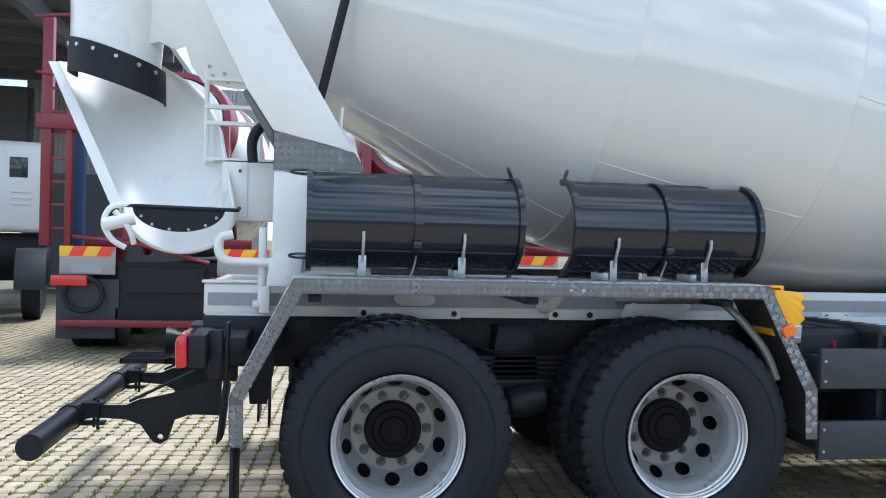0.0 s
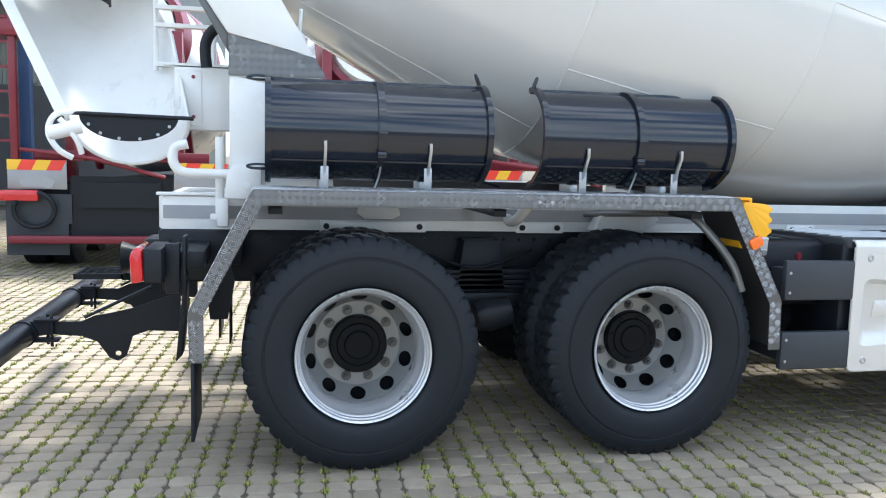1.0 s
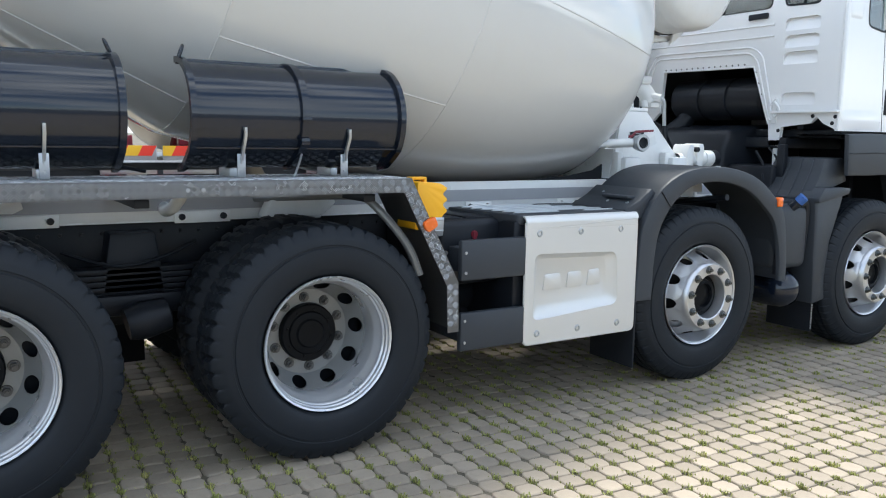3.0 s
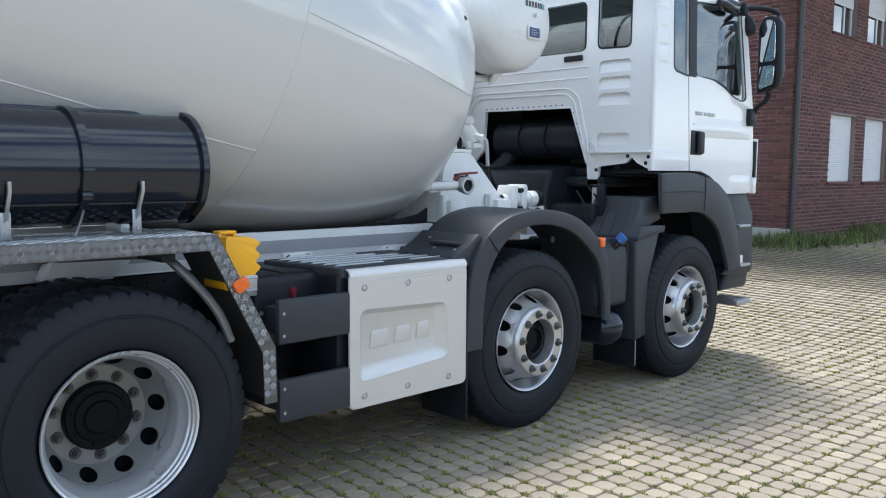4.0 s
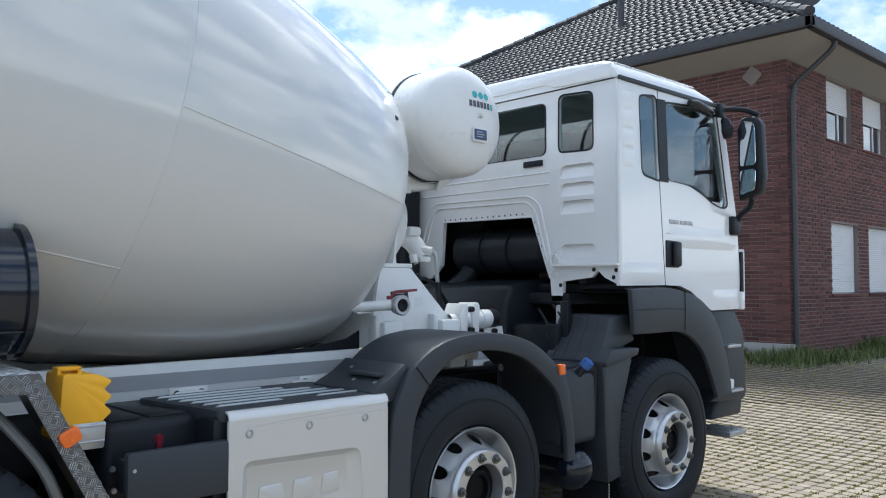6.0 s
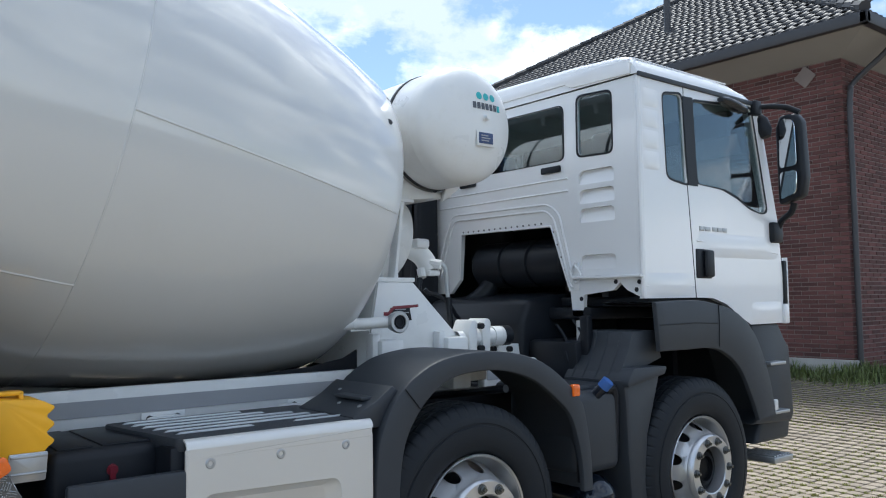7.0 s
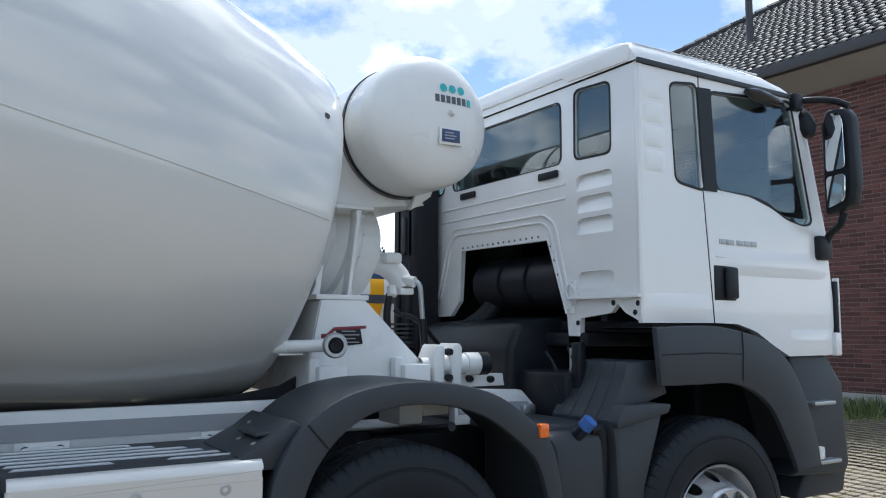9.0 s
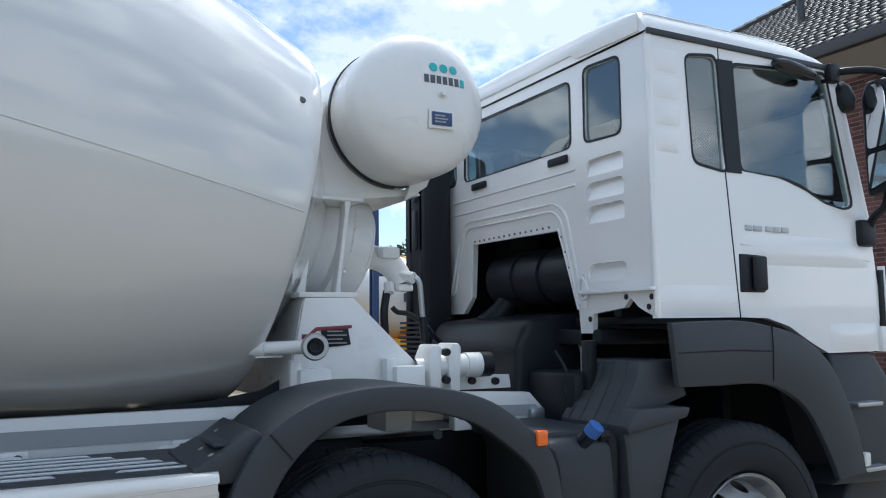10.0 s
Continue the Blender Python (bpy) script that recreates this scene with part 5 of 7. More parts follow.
for x in (2.655, 3.27):
    clip = part("subframe_clip", prism(rounded([(x - 0.085, 1.015), (x + 0.085, 1.015), (x + 0.075, 1.072), (x - 0.075, 1.072)], 0.015), "y", 0.690, 0.702, 0.003), STEELW, truck, "white bolted clip on the sub-frame")
    for d in (-0.048, 0.048):
        part("clip_bolt", lathe([(0, 0), (0, 0.011), (0.012, 0.013)], (x + d, 0.679, 1.042), n=8), BLACK, clip)
for z0, z1 in ((0.76, 0.962), (0.405, 0.60)):
    part("side_guard", merge(box(2.10, 2.50, 0.035, 0.075, z0, z1, 0.012), box(2.14, 2.20, 0.07, 0.5, z0 + 0.03, z1 - 0.05, 0.006)), PLASTIC, truck, "black side guard board")
part("plastic_housing", box(2.08, 2.48, 0.22, 0.80, 0.70, 1.045, 0.04, 3), BLACK, truck, "black plastic housing")
part("housing_base", box(2.05, 2.5, 0.5, 0.78, 0.42, 0.69, 0.03), BLACK, truck)
for x0, x1 in ((2.12, 2.24), (2.27, 2.44)):
    part("housing_lid", box(x0, x1, 0.26, 0.7, 1.043, 1.052, 0.004), BLACK, truck)
part("air_tank", merge(lathe([(0, 0), (0.02, 0.07), (0.06, 0.1), (0.5, 0.1), (0.54, 0.07), (0.56, 0)], (2.02, 0.55, 0.60), (1, 0, 0), 24)), BLACK, truck)
part("shut_off_knob", merge(lathe([(0, 0), (0, 0.02), (0.03, 0.022), (0.04, 0.015)], (2.295, 0.215, 0.965), n=12), box(2.285, 2.305, 0.21, 0.22, 0.93, 0.98)), REDPAINT, truck, "red shut-off knob")
for x, z in ((2.115, 0.88), (2.12, 0.80), (2.47, 0.70)):
    part("guard_bolt", lathe([(0, 0), (0, 0.010), (0.01, 0.012)], (x, 0.20, z), n=8), ZINC, truck)
# wheel chock in its holder
chock = thing("wheel_chock", (2.0, 0.24, 1.06), "yellow plastic wheel chock clipped behind the mudguard", "wheel chock")
ridges = [(2.060 + (0.0 if k % 2 == 0 else 0.034), 1.072 + 0.0275 * k) for k in range(6)]
part("wedge", prism(rounded([(1.905, 1.01), (2.05, 1.01)] + ridges + [(2.045, 1.236), (1.92, 1.245)], 0.014, 3), "y", 0.16, 0.34, 0.004), YELLOW, chock)
part("grip", merge(box(1.92, 2.005, 0.22, 0.28, 1.250, 1.264, 0.004), box(1.92, 1.932, 0.22, 0.28, 1.21, 1.261, 0.003), box(1.990, 2.005, 0.22, 0.28, 1.21, 1.261, 0.003)), YELLOW, chock)
part("chock_holder", merge(prism(rounded([(1.95, 0.975), (2.062, 0.975), (2.068, 1.068), (1.95, 1.068)], 0.008), "y", 0.152, 0.158, 0.002), box(1.95, 2.06, 0.158, 0.35, 0.98, 0.988),
     box(1.955, 2.066, 0.147, 0.153, 1.052, 1.062, 0.003), box(1.955, 2.064, 0.147, 0.153, 0.998, 1.006, 0.003)), ZINC, truck, "zinc chock holder")

# mudguards of the steered axles
G2_OUT = [(3.28, 0.55), (3.29, 0.75), (3.315, 0.98), (3.42, 1.16), (3.58, 1.265), (3.75, 1.305), (3.93, 1.312), (4.12, 1.29), (4.30, 1.235), (4.46, 1.13), (4.57, 1.02), (4.615, 0.85), (4.635, 0.70), (4.64, 0.57)]
G2_IN = [(3.41, 0.55), (3.415, 0.75), (3.445, 0.94), (3.53, 1.08), (3.65, 1.175), (3.77, 1.213), (3.93, 1.222), (4.08, 1.202), (4.23, 1.152), (4.37, 1.06), (4.48, 0.96), (4.535, 0.82), (4.56, 0.70), (4.57, 0.57)]
def smooth2(pts, n=4):
    return [(p.x, p.y) for p in smooth_path([(x, z, 0) for x, z in pts], n)]
g2o, g2i = smooth2(G2_OUT), smooth2(G2_IN)


def arch_guard(out, inn, y0, y1, thick=0.02, top=0):
    face = bmesh.new()
    for k in range(len(out) - 1):
        quad = [face.verts.new((p[0], y, p[1])) for y in (y0, y0 + 0.03) for p in (out[k], out[k + 1], inn[k + 1], inn[k])]
        for idx in ((0, 1, 2, 3), (7, 6, 5, 4), (0, 4, 5, 1), (3, 2, 6, 7)):
            face.faces.new([quad[i] for i in idx])
    for k in (0, len(out) - 1):
        vs = [face.verts.new((p[0], y, p[1])) for y, p in ((y0, out[k]), (y0, inn[k]), (y0 + 0.03, inn[k]), (y0 + 0.03, out[k]))]
        face.faces.new(vs)
    shell = bmesh.new()
    c = Vector((sum(p[0] for p in out) / len(out), min(p[1] for p in out)))
    for k in range(len(out) - 1):
        a, b = Vector(out[k]), Vector(out[k + 1])
        a2, b2 = a + (c - a).normalized() * thick, b + (c - b).normalized() * thick
        vs = [shell.verts.new((p.x, y, p.y)) for y in (y0 + 0.03, y1) for p in (a, b, b2, a2)]
        for idx in ((0, 1, 2, 3), (7, 6, 5, 4), (0, 4, 5, 1), (3, 2, 6, 7)):
            shell.faces.new([vs[i] for i in idx])
    out_bm = merge(face, shell)
    bmesh.ops.remove_doubles(out_bm, verts=out_bm.verts[:], dist=1e-5)
    rim = [e for e in out_bm.edges if len(e.link_faces) == 2 and all(abs(v.co.y - y0) < 1e-6 for v in e.verts) and e.calc_face_angle(0) > 1.0]
    bmesh.ops.bevel(out_bm, geom=rim, offset=0.012, segments=2, profile=0.5, affect="EDGES")
    return out_bm


guard2, _ = pair("front_mudguard", arch_guard(g2o, g2i, 0.025, 0.52), PLASTIC, truck, "dark grey plastic mudguard")
pair("mudguard_ledge", merge(prism([(3.20, 1.075), (3.315, 1.13), (3.40, 1.19), (3.44, 1.16), (3.34, 1.02), (3.22, 1.02)], "y", 0.06, 0.52, 0.008), box(3.28, 3.36, 0.12, 0.34, 1.13, 1.145, 0.005)), PLASTIC, truck)
for x, y in ((3.27, 0.12), (3.27, 0.28), (3.35, 0.40)):
    part("ledge_screw", lathe([(0, 0.0), (0, 0.010), (-0.004, 0.011)], (x, y, 1.112 + (x - 3.27) * 0.55), (-0.45, 0, 1), 10), ZINC, truck)
for z in (0.90, 0.80, 0.56, 0.45):
    part("guard_screw", lathe([(0, 0), (0, 0.007), (0.004, 0.008)], (2.125, 0.031, z), n=8), ZINC, truck)
part("guard_seam", tube([Vector((x, 0.022, z)) for x, z in ((3.44, 1.175), (3.52, 1.085))], 0.003, 6), BLACK, truck)
pair("mud_flap", merge(box(3.31, 3.325, 0.06, 0.42, 0.15, 0.56, 0.003)), RUBFLAP, truck)
pair("mudguard_stay", tube([(4.10, 0.1, 1.12), (4.10, 0.8, 1.02)], 0.02, 8), BLACK, truck)
part("white_clip", merge(box(4.02, 4.14, 0.40, 0.60, 1.10, 1.20, 0.01), box(4.20, 4.34, 0.5, 0.62, 1.12, 1.18, 0.008)), STEELW, truck)
pair("side_marker_lamp", box(4.49, 4.54, 0.012, 0.045, 1.055, 1.115, 0.008), ORANGE, truck, "orange side marker lamp")
F1 = [(5.215, 1.525), (5.60, 1.535), (5.85, 1.505), (6.05, 1.455), (6.24, 1.33), (6.37, 1.13), (6.45, 0.92), (6.478, 0.775)]
F1I = [(5.245, 1.245), (5.50, 1.243), (5.75, 1.242), (5.92, 1.198), (6.07, 1.10), (6.18, 0.94), (6.24, 0.83), (6.27, 0.76)]
pair("wheel_arch_cover", arch_guard(smooth2(F1), smooth2(F1I), 0.03, 0.42), PLASTIC, truck, "dark grey plastic wheel arch under the cab")
part("arch_seam", merge(tube([Vector((x, 0.0285, z)) for x, z in ((5.84, 1.505), (5.845, 1.40), (5.835, 1.25))], 0.003, 6), tube([Vector((x, 0.0285, z)) for x, z in ((5.25, 1.395), (5.6, 1.40), (5.84, 1.39))], 0.003, 6)), BLACK, truck)
pair("arch_rear_cover", prism([(5.11, 1.36), (5.32, 1.365), (5.38, 1.20), (4.97, 1.09), (5.02, 1.17), (5.08, 1.27)], "y", 0.12, 0.52, 0.012), PLASTIC, truck, "dark grey plastic cover behind the front wheel")
pair("cover_ledge", prism([(5.02, 1.165), (5.22, 1.165), (5.325, 1.158), (5.305, 1.115), (4.97, 1.06), (4.965, 1.09)], "y", 0.045, 0.52, 0.01), PLASTIC, truck)
pair("cover_skirt", prism([(5.0, 1.10), (5.30, 1.13), (5.245, 0.98), (5.17, 0.78), (5.15, 0.55), (5.17, 0.385), (5.02, 0.36), (4.995, 0.70), (4.98, 1.0), (4.96, 1.10)], "y", 0.075, 0.52, 0.018), PLASTIC, truck)
for y in (0.2, 0.29, 0.38, 0.46):
    part("cover_rib", tube([(5.112, y, 1.359), (5.08, y, 1.27), (5.02, y, 1.17), (4.972, y, 1.095)], 0.006, 6), PLASTIC, truck)
pair("mud_flap", merge(box(5.05, 5.065, 0.1, 0.45, 0.16, 0.42, 0.003)), RUBFLAP, truck)
part("additive_tank", merge(box(4.60, 4.96, 0.10, 0.62, 0.62, 1.055, 0.05, 3), box(4.58, 4.97, 0.2, 0.7, 1.03, 1.08, 0.02)), PLASTIC, truck, "dark grey additive tank")
part("filler_neck", merge(tube([(4.78, 0.14, 1.02), (4.80, 0.085, 1.075)], 0.032, 16), lathe([(0, 0.05), (0.006, 0.053), (0.01, 0.045)], (4.775, 0.155, 1.005), (0.03, -0.07, 0.075), 20)), GLOSSBLK, truck)
part("filler_cap", merge(tube([(4.80, 0.085, 1.075), (4.812, 0.055, 1.11)], 0.034, 14)), BLUECAP, truck, "blue filler cap")
part("vent_hose", tube(smooth_path([(4.86, 0.12, 1.06), (4.92, 0.12, 1.05), (4.94, 0.13, 0.9), (4.93, 0.14, 0.66)]), 0.03, 10), BLACK, truck)
part("guard_rail_tube", tube(smooth_path([(4.56, 0.09, 1.03), (4.60, 0.08, 1.0), (4.62, 0.08, 0.88), (4.62, 0.1, 0.6)]), 0.02, 10), BLACK, truck)
part("air_reservoir", lathe([(0.0, 0.0), (0.012, 0.06), (0.04, 0.10), (0.09, 0.125), (0.14, 0.13), (0.60, 0.13), (0.62, 0.0)], (4.80, 0.06, 0.475), (0.05, 1, 0), 32), GLOSSBLK, truck, "glossy black air reservoir")
part("reservoir_strap", box(4.70, 4.90, 0.3, 0.34, 0.6, 0.7), BLACK, truck)
part("chain", merge(*[tube([(5.03, 0.08, 0.36 - 0.018 * k), (5.03, 0.08, 0.347 - 0.018 * k)], 0.005, 6) for k in range(10)]), ZINC, truck)
# engine and gear behind the cab
part("engine_cover", merge(prism([(4.92, 1.00), (4.95, 1.42), (5.02, 1.55), (5.5, 1.60), (5.9, 1.6), (5.9, 0.8), (4.92, 0.8)], "y", 0.85, 1.85, 0.04, 3)), BLACK, truck, "black engine cover")
part("air_filter", merge(lathe([(0, 0), (0.0, 0.15), (0.02, 0.165), (0.28, 0.165), (0.285, 0.15), (0.32, 0.15), (0.325, 0.165), (0.55, 0.165), (0.555, 0.15), (0.59, 0.15), (0.595, 0.165), (0.86, 0.165), (0.88, 0.15), (0.88, 0)], (5.42, 0.80, 1.80), (0, 1, 0), 36),
     tube(smooth_path([(5.40, 1.55, 1.75), (5.33, 1.58, 1.62), (5.20, 1.65, 1.5), (5.1, 1.7, 1.42)]), 0.07, 16)), BLACK, truck, "black ribbed air filter housing")
for x0, x1, y0, y1, z0, z1 in ((5.95, 6.0, 0.45, 2.05, 0.8, 2.14), (5.25, 5.95, 0.45, 2.05, 2.10, 2.14), (5.25, 6.0, 0.40, 0.45, 1.56, 2.14), (5.25, 6.0, 2.05, 2.10, 1.2, 2.14)):
    part("tunnel_panel", box(x0, x1, y0, y1, z0, z1), BLACK, truck, "black engine tunnel lining")
part("intake_bellows", merge(*[lathe([(0.02 * k, 0.05), (0.02 * k + 0.01, 0.058), (0.02 * k + 0.02, 0.05)], (5.30, 0.90, 1.54), (0, 0, 1), 20) for k in range(6)]), BLACK, truck)
part("hose_clip", lathe([(0, 0.06), (0.014, 0.06)], (5.30, 0.90, 1.665), (0, 0, 1), 20), ZINC, truck)
part("air_intake", merge(prism([(4.98, 1.20), (4.98, 2.62), (5.14, 2.66), (5.17, 2.60), (5.17, 1.20)], "y", 1.93, 2.25, 0.03, 3), prism([(4.95, 1.45), (4.98, 2.0), (4.98, 2.45), (5.0, 2.5), (5.0, 1.45)], "y", 1.98, 2.03, 0.01),
     prism([(4.95, 1.45), (4.98, 2.0), (4.98, 2.45), (5.0, 2.5), (5.0, 1.45)], "y", 2.13, 2.18, 0.01), tube([(5.1, 1.95, 1.36), (5.15, 1.5, 1.36)], 0.05, 12)), RUBFLAP, truck, "tall dark plastic air intake")
for z0, z1 in ((2.02, 2.28), (2.33, 2.40), (2.45, 2.52)):
    part("intake_boss", prism(rounded([(2.055, z0), (2.105, z0), (2.105, z1), (2.055, z1)], 0.022), "x", 4.965, 4.99, 0.004), PLASTIC, truck)
for k in range(9):
    part("intake_slat", box(4.94, 4.98, 1.95, 2.24, 1.30 + 0.03 * k, 1.315 + 0.03 * k), PLASTIC, truck)
part("ribbed_hose", merge(*[lathe([(0.022 * k, 0.045), (0.022 * k + 0.011, 0.055), (0.022 * k + 0.022, 0.045)], (5.05, 1.80, 1.32), (0.1, -1, 0), 16) for k in range(14)]), BLACK, truck)
part("under_cab_gear", merge(box(5.0, 5.6, 0.45, 0.85, 0.95, 1.30, 0.03), box(5.05, 5.10, 0.40, 0.46, 1.05, 1.45, 0.008), box(5.2, 5.9, 0.5, 2.0, 1.42, 1.5, 0.02)), BLACK, truck)
part("cab_lock", merge(tube([(5.12, 0.52, 1.12), (5.12, 0.52, 1.42)], 0.022, 10), box(5.09, 5.15, 0.47, 0.57, 1.10, 1.16, 0.006)), ZINC, truck)
part("wiring", merge(tube(smooth_path([(5.0, 0.6, 1.4), (5.03, 0.55, 1.3), (5.0, 0.52, 1.2), (5.06, 0.5, 1.08)]), 0.01, 8), tube(smooth_path([(5.15, 0.6, 1.42), (5.1, 0.5, 1.36), (5.14, 0.47, 1.24), (5.1, 0.5, 1.1)]), 0.008, 8)), BLACK, truck)
part("engine_bolts", merge(*[lathe([(0, 0), (0, 0.014), (0.01, 0.016)], (4.945, 0.98, z), (1, 0, 0), 8) for z in (1.22, 1.32)]), ZINC, truck)

# ---- cab ----
CY0, CY1 = 0.10, 2.40
GAP = [(5.72, 1.548), (5.655, 2.30), (5.645, 2.862)]
RSW = rounded([(5.425, 2.775), (5.625, 2.80), (5.652, 2.30), (5.665, 2.245), (5.455, 2.275)], 0.045)
DW = rounded([(5.735, 2.775), (6.42, 2.82), (6.575, 2.135), (6.50, 2.115), (6.35, 2.145), (6.20, 2.215), (6.06, 2.248), (5.765, 2.258)], 0.04)
QUARTER = [(5.20, 1.548), (5.712, 1.55), (5.648, 2.30), (5.638, 2.862), (5.20, 2.862)]
DOOR = [(5.722, 1.550), (5.90, 1.545), (6.05, 1.505), (6.20, 1.425), (6.33, 1.368), (6.73, 1.37), (6.765, 1.62), (6.725, 1.96), (6.47, 2.85), (6.40, 2.868), (5.648, 2.862), (5.658, 2.30)]
cab = part("cab", merge(sheet(QUARTER, [RSW], "y", CY0, CY0 + 0.03)), WHITE, truck, "white short day cab")
part("cab_floor", box(5.32, 6.70, CY0 + 0.05, CY1 - 0.05, 1.50, 1.56, 0.01), BLACK, cab)
part("quarter_panel_far", sheet(QUARTER, [RSW], "y", CY1 - 0.03, CY1), WHITE, cab)
door, door_far = pair("cab_door", merge(sheet(DOOR, [DW], "y", CY0, CY0 + 0.04)), WHITE, truck, "white cab door with a stepped window")
for ob_, sgn in ((cab, 0), (cab, 1)):
    y0, y1 = (CY0 - 0.003, CY0 + 0.004) if not sgn else (CY1 - 0.004, CY1 + 0.003)
    part("window_seal", frame_of(RSW, 0.014, "y", y0, y1), BLACK, cab)
    part("door_window_seal", frame_of(DW, 0.018, "y", y0, y1), BLACK, cab)
    pane = part("window_pane", prism(RSW, "y", (CY0 + 0.012) if not sgn else CY1 - 0.016, (CY0 + 0.016) if not sgn else CY1 - 0.012), GLASS, cab, "tinted side window")
    pane2 = part("door_pane", prism(DW, "y", (CY0 + 0.012) if not sgn else CY1 - 0.016, (CY0 + 0.016) if not sgn else CY1 - 0.012), GLASS, cab, "tinted door window")
    pane.visible_shadow = pane2.visible_shadow = False
part("b_pillar", prism([(5.63, 2.79), (5.735, 2.795), (5.765, 2.24), (5.665, 2.24)], "y", CY0 - 0.0045, CY0 - 0.0005), BLACK, cab, "black strip between the windows")
part("door_gap", tube([Vector((x, CY0 + 0.006, z)) for x, z in GAP], 0.0055, 6), BLACK, cab)
part("waist_ridge", merge(tube([Vector((x, CY0 + 0.001, z)) for x, z in ((5.74, 1.90), (6.1, 1.885), (6.70, 1.845))], 0.006, 8), tube([Vector((x, CY0 + 0.002, z)) for x, z in ((5.215, 1.62), (5.70, 1.62))], 0.005, 8)), WHITE, door)
part("door_handle", merge(box(5.722, 5.892, CY0 - 0.006, CY0 + 0.01, 1.668, 1.852, 0.018, 3), box(5.795, 5.886, CY0 - 0.032, CY0 - 0.004, 1.676, 1.844, 0.014, 3)), BLACK, door, "black door handle in its recess")
for k, (w, x) in enumerate(((0.05, 5.77), (0.05, 5.828), (0.012, 5.875), (0.05, 5.91), (0.05, 5.968), (0.05, 6.026))):
    part("badge_bar", box(x, x + w, CY0 - 0.004, CY0 - 0.0005, 1.965, 1.992, 0.001), LETTER, door, "small chrome model badge")
def pillow(x0, x1, z0, z1, y, lift, n=10):
    """A shallow rounded swelling of a side panel."""
    bm = bmesh.new()
    rows = []
    for i in range(n + 1):
        u = -1 + 2 * i / n
        row = []
        for j in range(n + 1):
            v = -1 + 2 * j / n
            h = (1 - u ** 4) * (1 - v * v)
            row.append(bm.verts.new(((x0 + x1) / 2 + u * (x1 - x0) / 2, y - lift * h, (z0 + z1) / 2 + v * (z1 - z0) / 2)))
        rows.append(row)
    for p, q in zip(rows, rows[1:]):
        for j in range(n):
            bm.faces.new((p[j], p[j + 1], q[j + 1], q[j]))
    return bm
for k in range(4):
    part("pressed_rib", pillow(5.225, 5.385, 2.30 + 0.125 * k, 2.415 + 0.125 * k, CY0 + 0.0005, 0.007), WHITE, cab)
part("quarter_swell", pillow(5.215, 5.70, 1.555, 1.70, CY0 + 0.0005, 0.008), WHITE, cab)
part("door_swell", pillow(5.74, 6.71, 1.80, 1.955, CY0 + 0.0005, 0.010, 14), WHITE, door)
part("door_swell", pillow(6.34, 6.735, 1.372, 1.52, CY0 + 0.0005, 0.008), WHITE, door)
# rear wall
REAR = [(CY0 + 0.031, 2.858), (CY1 - 0.031, 2.858), (CY1 - 0.031, 1.60), (1.98, 1.60), (1.84, 1.60), (1.73, 1.70), (1.70, 2.03), (0.815, 2.02), (0.66, 1.60), (0.645, 1.445), (0.56, 1.435), (0.55, 1.575), (0.32, 1.60), (0.27, 1.645), (0.22, 1.60), (CY0 + 0.031, 1.56)]
BIGW = rounded([(0.70, 2.435), (1.80, 2.435), (1.80, 2.792), (0.70, 2.787)], 0.05)
SMALLW = rounded([(0.305, 2.432), (0.578, 2.442), (0.574, 2.815), (0.305, 2.80)], 0.045)
SMALLW2 = [(2.5 - y, z) for y, z in SMALLW][::-1]
LOUVRES = [rounded([(0.295, z - 0.088), (0.57, z - 0.088), (0.57, z - 0.02), (0.545, z), (0.32, z), (0.295, z - 0.012)], 0.012, 2) for z in (2.345, 2.225, 2.108, 1.82)]
part("rear_wall", sheet(REAR, [BIGW, SMALLW, SMALLW2] + LOUVRES, "x", 5.20, 5.23), WHITE, cab, "white pressed rear wall")
for w in (BIGW, SMALLW, SMALLW2):
    part("window_seal", frame_of(w, 0.014, "x", 5.197, 5.206), BLACK, cab)
    pane = part("rear_pane", prism(w, "x", 5.212, 5.216), GLASS, cab, "tinted rear window")
    pane.visible_shadow = False
part("opening_rim", merge(tube([Vector((5.196, y, z)) for y, z in rounded([(2.00, 1.72), (1.88, 2.05), (1.80, 2.175), (0.84, 2.165), (0.745, 2.10), (0.62, 1.62), (0.66, 1.63), (0.79, 2.07), (0.86, 2.125), (1.78, 2.135), (1.84, 2.03), (1.95, 1.72)], 0.05)], 0.008, 8, shut=True),
     tube([Vector((5.198, y, z)) for y, z in ((1.73, 1.70), (1.70, 2.03), (0.815, 2.02), (0.66, 1.60))], 0.008, 8)), WHITE, cab)
for k in range(15):
    part("rim_bolt", lathe([(0, 0), (0, 0.006), (0.004, 0.007)], (5.1945, 0.90 + 0.056 * k, 2.043), (1, 0, 0), 8), NUT, cab)
for k in range(5):
    part("rim_bolt", lathe([(0, 0), (0, 0.006), (0.004, 0.007)], (5.1945, 0.795 - 0.031 * k, 1.98 - 0.082 * k), (1, 0, 0), 8), NUT, cab)
part("pressed_ridge", merge(*[tube([Vector((5.199, y, z)) for y, z in ((0.66, z0), (1.0, z0), (1.96, z0 + 0.0))], 0.007, 8) for z0 in (2.235, 2.315)]), WHITE, cab)
for z in (2.345, 2.225, 2.108, 1.82):
    part("louvre", prism([(5.229, z + 0.01), (5.222, z - 0.03), (5.2015, z - 0.089), (5.206, z - 0.095), (5.228, z - 0.03), (5.235, z + 0.01)], "y", 0.288, 0.577), WHITE, cab, "recessed pressed louvre")
